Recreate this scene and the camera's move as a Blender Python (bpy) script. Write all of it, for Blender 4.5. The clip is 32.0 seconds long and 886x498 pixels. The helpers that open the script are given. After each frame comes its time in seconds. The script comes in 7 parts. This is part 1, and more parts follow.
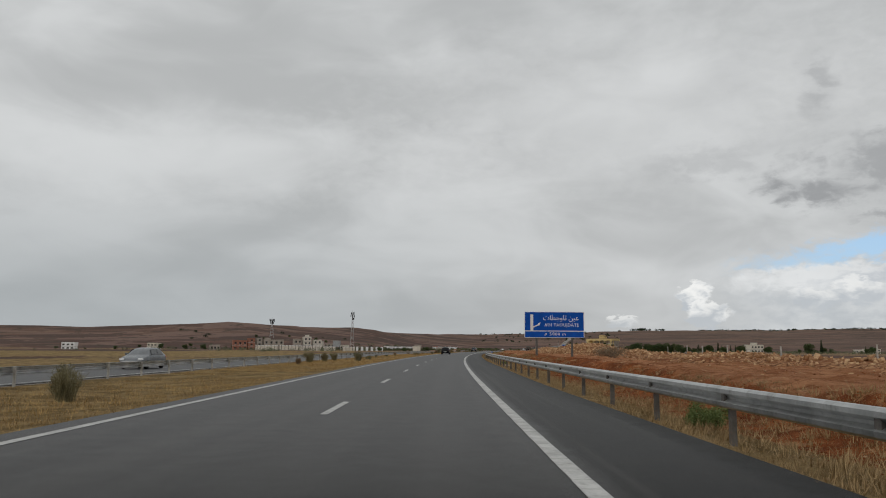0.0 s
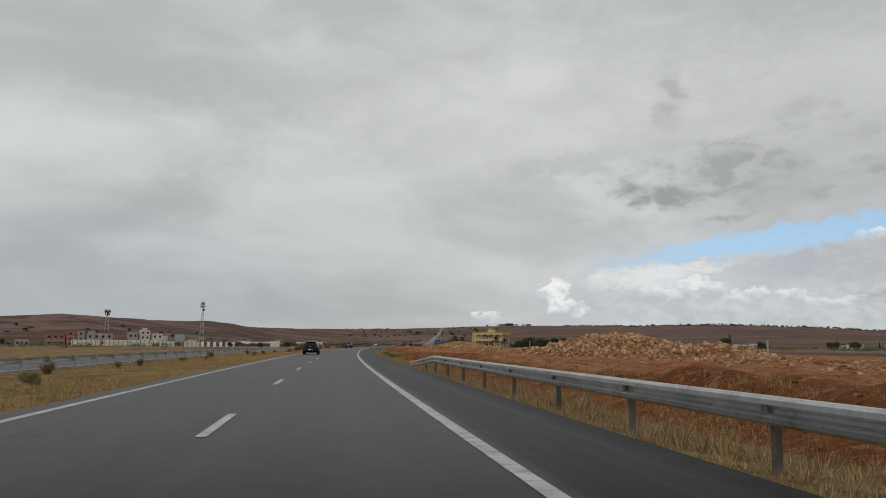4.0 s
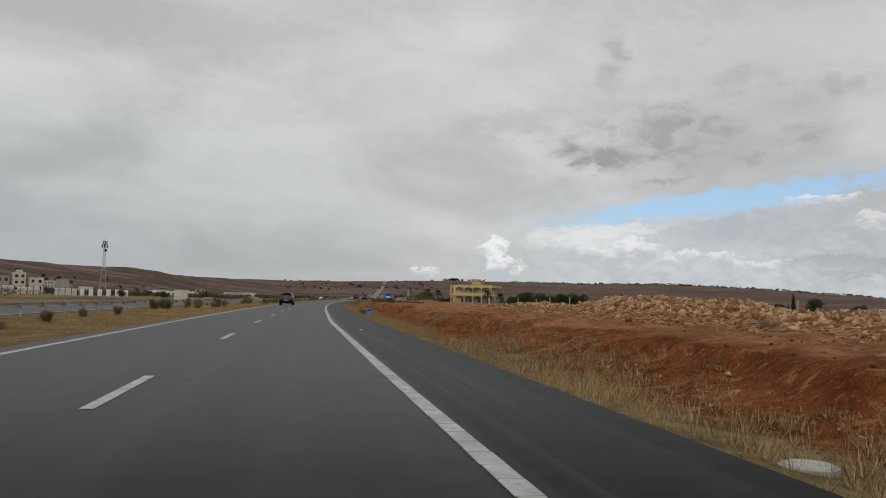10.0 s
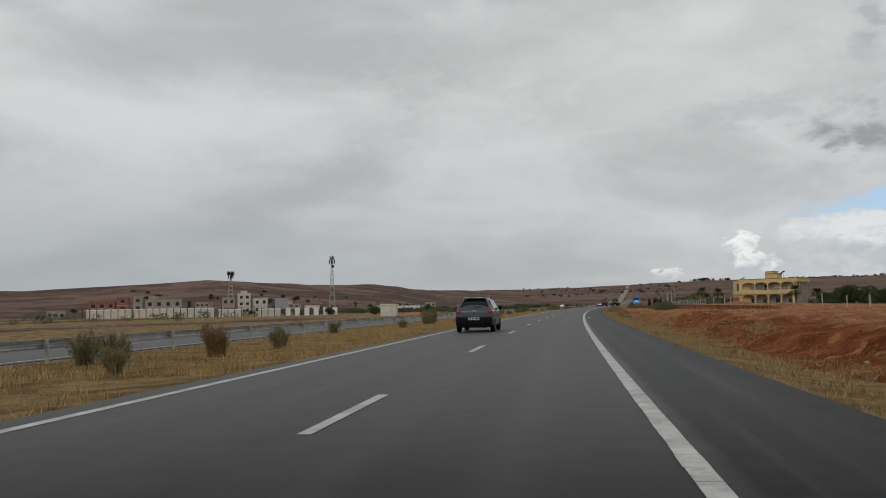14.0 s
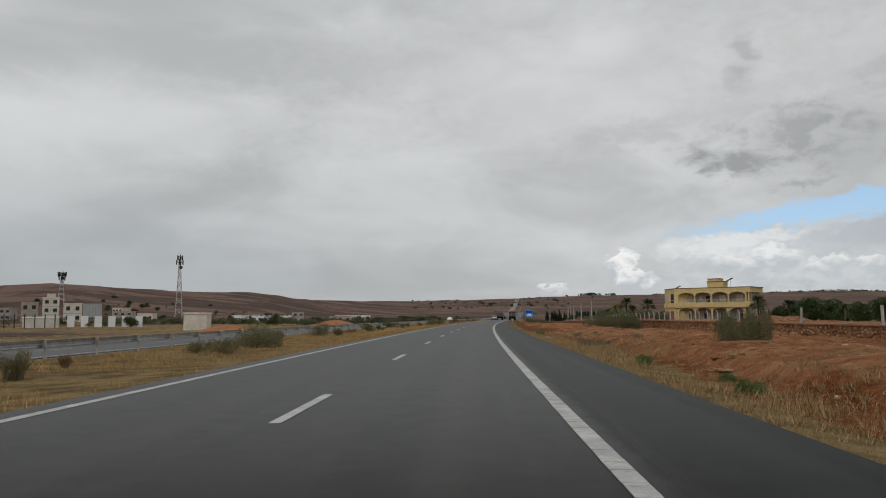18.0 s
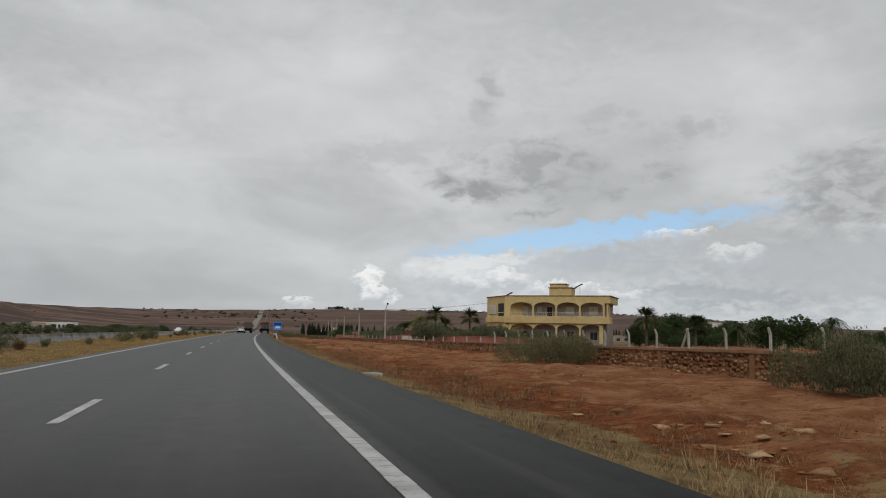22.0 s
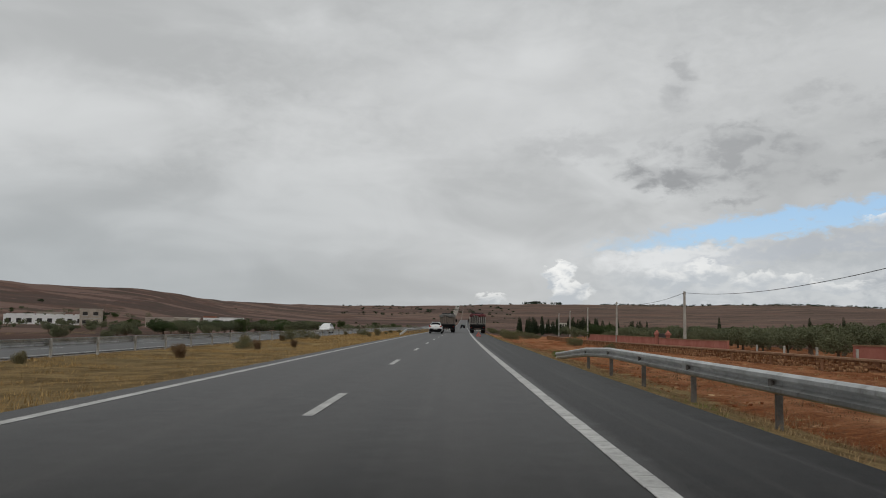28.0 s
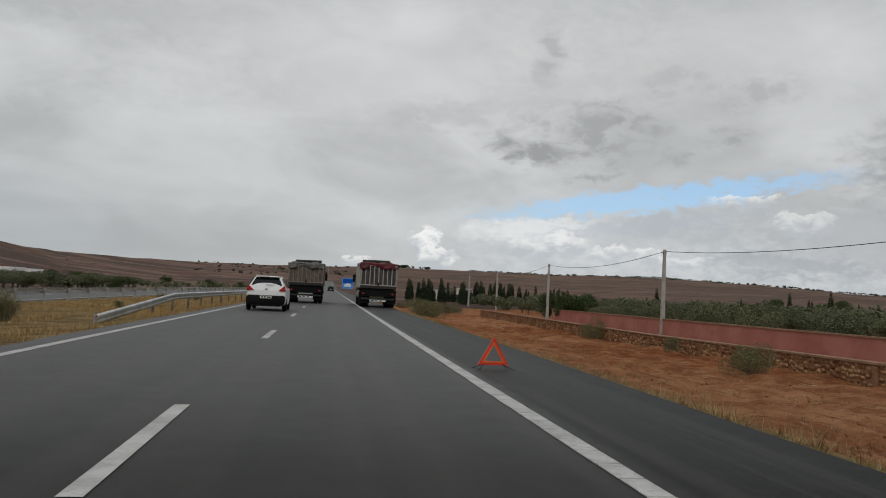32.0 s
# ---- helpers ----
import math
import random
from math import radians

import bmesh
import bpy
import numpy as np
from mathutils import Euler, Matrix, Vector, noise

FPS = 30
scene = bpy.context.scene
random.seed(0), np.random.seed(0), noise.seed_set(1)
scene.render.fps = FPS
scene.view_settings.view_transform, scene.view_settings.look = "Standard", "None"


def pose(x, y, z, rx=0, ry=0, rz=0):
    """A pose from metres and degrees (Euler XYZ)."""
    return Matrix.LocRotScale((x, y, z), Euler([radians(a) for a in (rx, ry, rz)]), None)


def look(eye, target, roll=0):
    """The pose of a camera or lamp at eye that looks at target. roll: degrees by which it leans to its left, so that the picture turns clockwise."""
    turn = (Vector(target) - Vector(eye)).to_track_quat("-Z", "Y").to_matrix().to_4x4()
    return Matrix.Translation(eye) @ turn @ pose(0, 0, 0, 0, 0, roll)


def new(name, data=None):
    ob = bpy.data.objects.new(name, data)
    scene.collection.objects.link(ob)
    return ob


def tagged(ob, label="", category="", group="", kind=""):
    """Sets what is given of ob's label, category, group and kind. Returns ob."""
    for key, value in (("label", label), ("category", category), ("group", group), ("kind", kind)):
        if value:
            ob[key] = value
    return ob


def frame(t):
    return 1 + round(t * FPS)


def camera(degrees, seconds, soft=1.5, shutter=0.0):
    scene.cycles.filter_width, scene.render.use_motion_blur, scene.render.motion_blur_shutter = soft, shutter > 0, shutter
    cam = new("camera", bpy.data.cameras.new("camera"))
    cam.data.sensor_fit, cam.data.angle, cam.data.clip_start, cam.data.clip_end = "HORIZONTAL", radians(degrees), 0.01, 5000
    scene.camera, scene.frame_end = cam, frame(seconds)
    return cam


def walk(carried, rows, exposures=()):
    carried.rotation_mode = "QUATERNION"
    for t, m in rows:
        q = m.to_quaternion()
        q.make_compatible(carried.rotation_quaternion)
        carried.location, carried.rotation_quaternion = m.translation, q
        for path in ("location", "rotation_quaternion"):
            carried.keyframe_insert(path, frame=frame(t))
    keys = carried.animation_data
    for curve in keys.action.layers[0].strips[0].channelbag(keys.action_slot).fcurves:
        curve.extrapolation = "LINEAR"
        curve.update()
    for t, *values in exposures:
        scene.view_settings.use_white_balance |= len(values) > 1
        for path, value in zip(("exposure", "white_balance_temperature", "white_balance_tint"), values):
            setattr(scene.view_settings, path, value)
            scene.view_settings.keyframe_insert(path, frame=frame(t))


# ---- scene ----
EYE = 1.230
cam = camera(59.00, 32.0, 1.0)
# seconds, place on the ground, pitch above the horizon, roll, heading
PATH = [
    (0, 2.18, 10.71, 7.23, -0.40, -0.58),
    (0.5, 2.21, 19.62, 7.91, -0.17, -2.36),
    (1, 2.24, 28.54, 8.50, 0.37, -4.85),
    (1.5, 2.22, 37.52, 8.98, 0.33, -7.09),
    (2, 2.20, 46.54, 9.25, 0.60, -9.06),
    (2.5, 2.28, 55.51, 8.57, 0.16, -10.42),
    (3, 2.47, 64.42, 7.55, 0.12, -10.87),
    (3.5, 2.67, 73.33, 7.10, 0.00, -10.19),
    (5.5, 4.53, 108.91, 6.07, -1.86, -11.74),
    (6, 4.94, 118.14, 5.18, -1.80, -11.94),
    (6.5, 5.34, 127.44, 4.68, -2.34, -13.25),
    (7, 5.76, 136.78, 4.65, -2.31, -14.53),
    (7.5, 6.24, 146.14, 4.50, -2.32, -15.30),
    (8, 6.81, 155.49, 4.13, -2.08, -15.53),
    (8.5, 7.47, 164.81, 4.10, -2.25, -15.31),
    (9, 8.19, 174.05, 4.35, -1.57, -14.91),
    (9.5, 8.93, 183.15, 4.25, -1.53, -14.42),
    (10, 9.71, 192.13, 3.73, -1.55, -14.82),
    (10.5, 10.46, 200.99, 2.76, -1.71, -14.32),
    (11, 11.28, 209.75, 2.00, -1.61, -12.25),
    (11.5, 12.10, 218.44, 2.12, -1.25, -9.44),
    (12, 12.91, 227.04, 2.58, -0.44, -6.32),
    (12.5, 13.86, 235.49, 3.13, 0.45, -3.45),
    (13, 14.71, 243.84, 3.82, 1.00, -1.06),
    (13.5, 15.57, 252.19, 4.24, 1.16, 1.10),
    (14, 16.41, 260.55, 4.22, 1.10, 2.59),
    (14.5, 17.25, 268.90, 4.46, 1.09, 3.23),
    (16.5, 20.87, 301.56, 4.10, 1.37, 4.75),
    (17, 21.93, 309.72, 4.18, 0.82, 2.01),
    (17.5, 22.95, 317.88, 4.50, 0.32, -1.65),
    (18, 23.89, 325.99, 4.97, 0.26, -5.44),
    (18.5, 24.86, 334.05, 5.66, -0.03, -10.51),
    (19, 25.98, 342.12, 6.37, -0.05, -15.47),
    (19.5, 27.16, 350.27, 6.81, 0.34, -19.63),
    (20, 28.34, 358.47, 7.11, 0.48, -22.13),
    (20.5, 29.47, 366.68, 7.24, 0.32, -23.73),
    (21, 30.68, 374.85, 7.34, 0.01, -24.33),
    (21.5, 31.83, 383.03, 6.90, -0.74, -24.16),
    (22, 32.99, 391.24, 6.11, -1.18, -23.95),
    (22.5, 34.17, 399.51, 5.42, -1.66, -24.04),
    (23, 35.43, 407.75, 5.37, -1.63, -24.12),
    (23.5, 36.81, 415.91, 5.32, -2.10, -23.89),
    (24, 38.18, 424.08, 5.15, -2.12, -23.34),
    (24.5, 39.53, 432.30, 5.30, -2.28, -21.85),
    (25, 40.96, 440.53, 5.77, -2.29, -18.75),
    (25.5, 42.48, 448.86, 5.89, -1.89, -14.94),
    (26, 44.07, 457.41, 6.38, -1.44, -12.66),
    (26.5, 45.81, 466.25, 6.87, -1.23, -11.87),
    (28.5, 52.97, 508.54, 5.24, -0.97, -9.74),
    (29, 54.69, 517.95, 5.18, -0.97, -10.62),
    (29.5, 56.40, 527.07, 5.02, -1.42, -13.22),
    (30, 58.07, 535.95, 4.26, -1.59, -16.66),
    (30.5, 59.73, 544.64, 3.73, -1.83, -19.42),
    (31, 61.34, 553.25, 3.37, -2.59, -20.11),
    (31.5, 62.96, 561.81, 3.28, -2.88, -19.84),
    (32, 64.68, 570.34, 3.20, -2.80, -19.83),
]
walk(cam, [(t, pose(x, y, EYE, 90 + p, r, w)) for t, x, y, p, r, w in PATH])


# ---- world, sun ----
class Nodes:
    """A short way to write node trees."""

    def __init__(self, tree):
        self.t = tree

    def add(self, kind, *ins, **props):
        n = self.t.nodes.new(kind)
        for k, v in props.items():
            setattr(n, k, v)
        for i, v in enumerate(ins):
            if v is None:
                continue
            if isinstance(v, bpy.types.NodeSocket):
                self.t.links.new(v, n.inputs[i])
            elif isinstance(v, (tuple, list)) and n.inputs[i].type == "RGBA" and len(v) == 3:
                n.inputs[i].default_value = (*v, 1)
            else:
                n.inputs[i].default_value = v
        return n

    def m(self, op, a, b=0.0, c=0.0, clamp=False):
        return self.add("ShaderNodeMath", a, b, c, operation=op, use_clamp=clamp).outputs[0]

    def vm(self, op, a, b=(0, 0, 0)):
        return self.add("ShaderNodeVectorMath", a, b, operation=op).outputs[0]

    def xyz(self, x, y, z=0.0):
        return self.add("ShaderNodeCombineXYZ", x, y, z).outputs[0]

    def noise(self, vec, scale, detail=4.0, rough=0.55, dist=0.0):
        n = self.t.nodes.new("ShaderNodeTexNoise")
        if vec is not None:
            self.t.links.new(vec, n.inputs["Vector"])
        n.inputs["Scale"].default_value = scale
        n.inputs["Detail"].default_value = detail
        n.inputs["Roughness"].default_value = rough
        n.inputs["Distortion"].default_value = dist
        return n.outputs["Fac"]

    def step(self, v, lo, hi, a=0.0, b=1.0):
        n = self.t.nodes.new("ShaderNodeMapRange")
        n.interpolation_type = "SMOOTHSTEP"
        self.t.links.new(v, n.inputs[0])
        for i, x in enumerate((lo, hi, a, b)):
            n.inputs[i + 1].default_value = x
        return n.outputs[0]

    def mix(self, f, a, b, blend="MIX"):
        n = self.t.nodes.new("ShaderNodeMix")
        n.data_type, n.blend_type = "RGBA", blend
        for sock, v in ((n.inputs[0], f), (n.inputs[6], a), (n.inputs[7], b)):
            if isinstance(v, bpy.types.NodeSocket):
                self.t.links.new(v, sock)
            elif isinstance(v, (tuple, list)):
                sock.default_value = (*v, 1) if len(v) == 3 else v
            else:
                sock.default_value = v
        return n.outputs[2]

    def link(self, a, b):
        self.t.links.new(a, b)


def make_sky():
    """An overcast sky: a grey stratus sheet, a strip of blue, cumulus low over the hills ahead to the right."""
    w = bpy.data.worlds.new("sky")
    w.use_nodes = True
    scene.world = w
    t = w.node_tree
    t.nodes.clear()
    N = Nodes(t)
    tc = N.add("ShaderNodeTexCoord").outputs["Generated"]
    d = N.vm("NORMALIZE", tc)
    s = N.add("ShaderNodeSeparateXYZ", d)
    x, y, z = s.outputs
    az = N.m("MULTIPLY", N.m("ARCTAN2", x, y), 57.2958)
    el = N.m("MULTIPLY", N.m("ARCSINE", z), 57.2958)
    zz = N.m("ADD", N.m("MAXIMUM", z, 0.0), 0.16)
    plane = N.xyz(N.m("DIVIDE", x, zz), N.m("DIVIDE", y, zz))
    # broad soft folds of the sheet
    wide = N.xyz(N.m("MULTIPLY", az, 0.050), N.m("MULTIPLY", el, 0.115), N.m("MULTIPLY", az, 0.01))
    n1 = N.noise(N.vm("ADD", wide, (3.1, 1.7, 0)), 0.9, 3, 0.45, 0.9)
    n2 = N.noise(N.vm("ADD", wide, (1.3, 8.6, 2)), 2.3, 5, 0.5, 0.8)
    n0 = N.noise(plane, 1.1, 3, 0.45, 0.3)
    folds = N.m("ADD", N.m("ADD", N.m("MULTIPLY", n1, 0.55), N.m("MULTIPLY", n2, 0.28)), N.m("MULTIPLY", n0, 0.17))
    sheet = N.step(folds, 0.37, 0.63)
    grey = N.mix(sheet, (0.455, 0.468, 0.472), (0.635, 0.65, 0.655))
    low = N.xyz(N.m("MULTIPLY", az, 0.28), N.m("MULTIPLY", el, 0.5))
    n3 = N.noise(low, 1.0, 8, 0.58, 0.3)
    n4 = N.noise(N.vm("ADD", low, (7.7, 2.2, 0)), 2.4, 7, 0.6, 0.2)

    # edges of every cloud are torn by the same two fields
    azw = N.m("ADD", az, N.m("MULTIPLY", N.m("SUBTRACT", n3, 0.5), 4.0))
    elw = N.m("ADD", el, N.m("MULTIPLY", N.m("SUBTRACT", n4, 0.5), 2.6))
    n5 = N.noise(N.vm("ADD", low, (2.4, 5.1, 0)), 3.0, 5, 0.55, 0.4)

    def blob(a0, e0, ra, re, slope, ragged, soft=0.55):
        """1 inside a tilted oval round (a0, e0) with a ragged edge."""
        da = N.m("SUBTRACT", azw, a0)
        de = N.m("SUBTRACT", N.m("SUBTRACT", elw, e0), N.m("MULTIPLY", da, slope))
        q = N.m("ADD", N.m("POWER", N.m("ABSOLUTE", N.m("DIVIDE", da, ra)), 2.0), N.m("POWER", N.m("ABSOLUTE", N.m("DIVIDE", de, re)), 2.0))
        q = N.m("ADD", N.m("SQRT", q), N.m("MULTIPLY", N.m("SUBTRACT", n5, 0.5), ragged))
        return N.step(q, 1.0 + soft / 2, 1.0 - soft / 2)

    def tint(f, col, k=1.0):
        return N.mix(N.m("MULTIPLY", f, k), grey, col)

    # darker towards the far left horizon
    haze = N.m("MULTIPLY", N.step(el, 15.0, 1.0), N.step(az, 16.0, -18.0))
    grey = tint(haze, (0.335, 0.370, 0.388), 0.64)
    grey = tint(blob(-16, 13, 16, 2.6, 0.05, 1.2, 1.4), (0.70, 0.715, 0.72), 0.25)
    grey = tint(blob(14, 17, 15, 5.0, 0.05, 1.0, 1.6), (0.69, 0.70, 0.705), 0.4)
    grey = tint(blob(40, 17, 12, 4.0, 0.05, 1.0, 1.6), (0.68, 0.69, 0.695), 0.35)
    # pale layered bank low over the hills
    bank = N.m("MULTIPLY", N.step(el, 8.5, 3.0), N.step(az, 15.0, 27.0))
    fold = N.m("ADD", N.m("MULTIPLY", n3, 0.6), N.m("MULTIPLY", n5, 0.4))
    bankc = N.mix(N.step(fold, 0.36, 0.62), (0.47, 0.505, 0.535), (0.62, 0.645, 0.66))
    grey = tint(bank, bankc, 0.8)
    grey = tint(blob(26.8, 4.9, 5.0, 0.8, 0.06, 1.6, 1.1), (0.84, 0.855, 0.86), 0.62)
    grey = tint(blob(35.0, 5.6, 7.0, 0.55, 0.14, 1.6, 1.1), (0.44, 0.475, 0.52), 0.7)
    grey = tint(blob(50.0, 4.8, 8.0, 2.6, 0.05, 1.4, 0.9), (0.44, 0.455, 0.47), 0.65)
    grey = tint(blob(43.6, 3.0, 5.0, 0.7, 0.0, 1.8, 0.8), (0.36, 0.39, 0.425), 0.55)
    # the strip of open sky
    sky = N.add("ShaderNodeTexSky", sky_type="NISHITA", sun_disc=False, sun_elevation=radians(42), sun_rotation=radians(215)).outputs[0]
    blue = N.mix(0.55, N.mix(1.0, sky, (0.11, 0.11, 0.11), "MULTIPLY"), (0.33, 0.59, 0.93))
    strip = N.m("MULTIPLY", blob(34.6, 7.35, 11.0, 0.82, 0.120, 0.9, 0.95), N.step(n5, 0.80, 0.56))
    grey = tint(strip, blue, 0.88)
    # cumulus heads, lit from above, grey beneath
    for a0, e0, ra, re, top in ((18.4, 3.6, 1.15, 1.15, 1.0), (19.2, 2.5, 1.8, 0.9, 0.8), (13.6, 1.9, 1.1, 0.42, 0.6), (25.6, 3.5, 1.7, 0.7, 0.6), (28.6, 3.9, 1.9, 0.75, 0.7), (31.8, 3.4, 1.5, 0.6, 0.6), (40.5, 7.2, 2.2, 0.35, 0.6), (44.2, 5.7, 2.0, 0.8, 0.5), (37.0, 2.9, 1.8, 0.4, 0.5), (34.5, 3.4, 0.9, 0.45, 0.6)):
        b = blob(a0, e0, ra, re, 0.0, 0.9 if top > 0.75 else 1.3, 0.3 if top > 0.75 else 0.45)
        lit = N.step(N.m("ADD", N.m("SUBTRACT", el, e0), N.m("MULTIPLY", N.m("SUBTRACT", n5, 0.5), 4.0 * re)), -re * 0.7, re * 0.9)
        grey = tint(b, N.mix(lit, (0.50, 0.535, 0.57), (0.88, 0.885, 0.87)), top)
    # torn dark scraps under the sheet
    n6 = N.noise(N.vm("ADD", low, (9.1, 4.4, 0)), 1.5, 5, 0.55, 0.5)
    wisp = N.step(N.m("ADD", N.m("MULTIPLY", n6, 0.75), N.m("MULTIPLY", n4, 0.25)), 0.41, 0.57)
    for a0, e0, ra, re, sl, k in ((24.5, 10.85, 1.9, 0.75, -0.25, 1.0), (26.6, 10.35, 2.0, 0.75, 0.0, 1.0), (30.2, 11.8, 3.6, 1.7, -0.05, 0.8), (32.6, 13.0, 2.6, 0.6, -0.25, 0.6), (30.4, 8.75, 1.6, 0.34, 0.15, 0.7), (36.0, 9.9, 0.8, 0.6, 0.0, 0.6), (39.5, 11.6, 1.5, 0.55, 0.1, 0.6), (26.8, 17.4, 0.9, 2.0, 0.0, 0.55), (41.0, 14.5, 3.0, 1.1, 0.2, 0.5), (51.5, 9.9, 3.8, 2.4, 0.1, 0.9), (20.0, 13.0, 6.0, 0.9, 0.05, 0.35), (36.0, 15.5, 2.2, 0.7, 0.1, 0.4)):
        b = blob(a0, e0, ra, re, sl, 1.6, 1.5)
        grey = tint(N.m("MULTIPLY", b, N.m("ADD", N.m("MULTIPLY", wisp, 0.7), 0.3)), (0.33, 0.34, 0.35), k)
    below = N.step(el, -0.5, -4.0)
    grey = N.mix(below, grey, (0.16, 0.12, 0.10))
    bg = N.add("ShaderNodeBackground", grey, 1.0)
    out = t.nodes.new("ShaderNodeOutputWorld")
    N.link(bg.outputs[0], out.inputs[0])


make_sky()
sun = new("sun", bpy.data.lights.new("sun", "SUN"))
sun.data.energy, sun.data.angle, sun.data.color = 0.65, radians(25), (1.0, 0.96, 0.9)
sun.matrix_basis = look((0, 0, 0), (math.sin(radians(35)) * 0.74, math.cos(radians(35)) * 0.74, -0.67))


# ---- the road's line ----
KNOT_S, KNOT_K = [0, 200, 400, 600, 640, 850], [4.1410, 3.9717, 3.5163, 0.9590, 0.0, 0.0]
_s = np.arange(-400, 4000.1, 2.0)
_k = np.interp(_s, KNOT_S, KNOT_K) * 1e-4
_k[_s < 0] = 0
_k[_s > 950] = 0
_psi = np.concatenate([[0], np.cumsum((_k[1:] + _k[:-1]))])
_psi -= np.interp(0, _s, _psi)
_x = np.concatenate([[0], np.cumsum(np.sin((_psi[1:] + _psi[:-1]) / 2) * 2)])
_y = np.concatenate([[0], np.cumsum(np.cos((_psi[1:] + _psi[:-1]) / 2) * 2)])
_x -= np.interp(0, _s, _x)
_y -= np.interp(0, _s, _y)


def on_road(s, u, z=0.0):
    """World place of a point s metres along the lane divider and u metres to its right."""
    p = np.interp(s, _s, _psi)
    return np.stack(np.broadcast_arrays(np.interp(s, _s, _x) + u * np.cos(p), np.interp(s, _s, _y) - u * np.sin(p), z), -1)


def along(s):
    """The road's heading there, in degrees, as a turn about z."""
    return -math.degrees(float(np.interp(s, _s, _psi)))


def spot(s, u, z=None, turn=0.0, lean=0.0):
    """The pose of a thing that stands at (s, u); z: above the datum, else on the ground."""
    x, y, _ = on_road(s, u)
    if z is None:
        z = float(ground_z(np.array([s]), np.array([u]))[0])
    return pose(float(x), float(y), z, lean, 0, along(s) + turn)


def fbm(x, y, seed=0, octaves=4):
    """Cheap smooth noise on arrays, about -1 to 1."""
    r = np.random.RandomState(seed)
    out, a = 0 * x, 1.0
    for o in range(octaves):
        for _ in range(3):
            th, ph = r.rand() * 6.283, r.rand() * 6.283
            k = (0.7 + 0.6 * r.rand()) * 2.1 ** o
            out = out + a / 3 * np.sin(k * (x * math.cos(th) + y * math.sin(th)) + ph + 1.3 * np.sin(0.6 * k * (y * math.cos(th) - x * math.sin(th)) + 2 * ph))
        a *= 0.52
    return out


def near_z(s, u):
    """Height of the ground beside the road."""
    verge = np.interp(s, [-300, 0, 160, 330, 480, 540, 600, 650, 800, 1000], [-0.3, -0.3, -0.3, -0.32, -0.35, -0.5, -0.95, -1.2, -0.6, -0.4])
    field = np.interp(s, [-300, 0, 100, 250, 320, 360, 410, 490, 545, 590, 640, 700, 850, 1100], [0.3, 0.35, 0.4, 0.45, 0.42, 0.15, -0.15, -0.34, -0.7, -1.2, -1.5, -1.5, -1.0, -1.0])
    bank = np.interp(s, [-300, 110, 150, 320, 380, 1500], [11, 11, 12, 12, 14, 14])
    rough = fbm(s * 0.75, u * 0.75, 3, 4)
    zr = np.interp(u, [5.6, 6.2], [-0.05, -0.1])
    zr = zr + (verge + 0.1) * np.clip((u - 6.2) / 1.6, 0, 1)
    rise = np.clip((u - 8.2) / (bank - 8.2), 0, 1)
    zr = zr + (field - verge) * rise * rise * (3 - 2 * rise)
    zr = zr + np.clip((u - 7.5) / 3, 0, 1) * np.clip((52 - u) / 22, 0, 1) * (0.14 * rough + 0.07 * fbm(s * 2.3, u * 2.3, 61, 3))
    ruts = np.exp(-((u - 13.2 - 0.8 * np.sin(s * 0.03)) / 0.35) ** 2) + np.exp(-((u - 15.1 - 0.8 * np.sin(s * 0.03)) / 0.35) ** 2)
    lip = 9.3 + 0.9 * fbm(s * 0.11, 0 * s, 62, 3)
    lip = lip + 0.28 * fbm(s * 0.9, 0 * s, 63, 3)
    high = 0.26 + 0.12 * fbm(s * 0.19, 0 * s, 64, 3)
    zr = zr + high * np.clip((u - lip) / 0.45, 0, 1) * np.clip((lip + 4.5 - u) / 4.0, 0, 1) * np.clip((410 - s) / 60, 0.25, 1)
    zr = zr + np.clip((u - 8.4) / 1.5, 0, 1) * np.clip((24 - u) / 8, 0, 1) * (0.06 * np.abs(fbm(s * 2.9, u * 2.9, 65, 3)) - 0.03)
    made = np.clip((u - 20.6) / 0.5, 0, 1) * np.clip((60 - u) / 12, 0, 1) * np.clip((s - 338) / 8, 0, 1) * np.clip((440 - s) / 12, 0, 1)
    zr = zr + made * np.clip(0.74 + 0.10 * rough - zr, 0, 2)
    zr = zr - 0.10 * ruts * np.clip((s - 360) / 30, 0, 1)
    zr = zr + np.clip((u - 26) / 45, 0, 1) * (-0.8 - field) * np.clip((s - 220) / 150, 0, 1)
    zl = np.interp(u, [-300, -90, -45, -27, -24.8, -24.3, -14.9, -14.6, -7, -4.4, -3.8], [-0.9, -1.0, -1.1, -0.8, -0.42, -0.35, -0.35, -0.32, -0.28, -0.12, -0.06])
    zl = zl + np.clip((-5.0 - u) / 3, 0, 1) * np.where((u < -14) & (u > -25), 0, 0.05 * rough)
    return np.where(u > 0, zr, zl)


def hill_top(az):
    """Ridge distance and height as seen from the middle of the road."""
    a = [-180, -60, -34, -26, -22, -15, -8, -4, 2, 8, 16, 24, 32, 40, 50, 70, 180]
    r = [1300, 1150, 920, 880, 880, 1030, 1260, 1700, 2150, 2300, 2450, 2450, 2350, 2200, 2050, 1800, 1300]
    h = [18, 24, 30, 35, 37, 35, 40, 41, 47, 55, 67, 69, 70, 55, 28, 25, 18]
    return np.interp(az, a, r), np.interp(az, a, h)


def ground_z(s, u, X=None, Y=None):
    """Height of the land: the verges and fields, and the plain that swells into hills."""
    z = near_z(s, u)
    if X is None:
        p = on_road(s, u)
        X, Y = p[..., 0], p[..., 1]
    dx, dy = X - 45, Y - 330
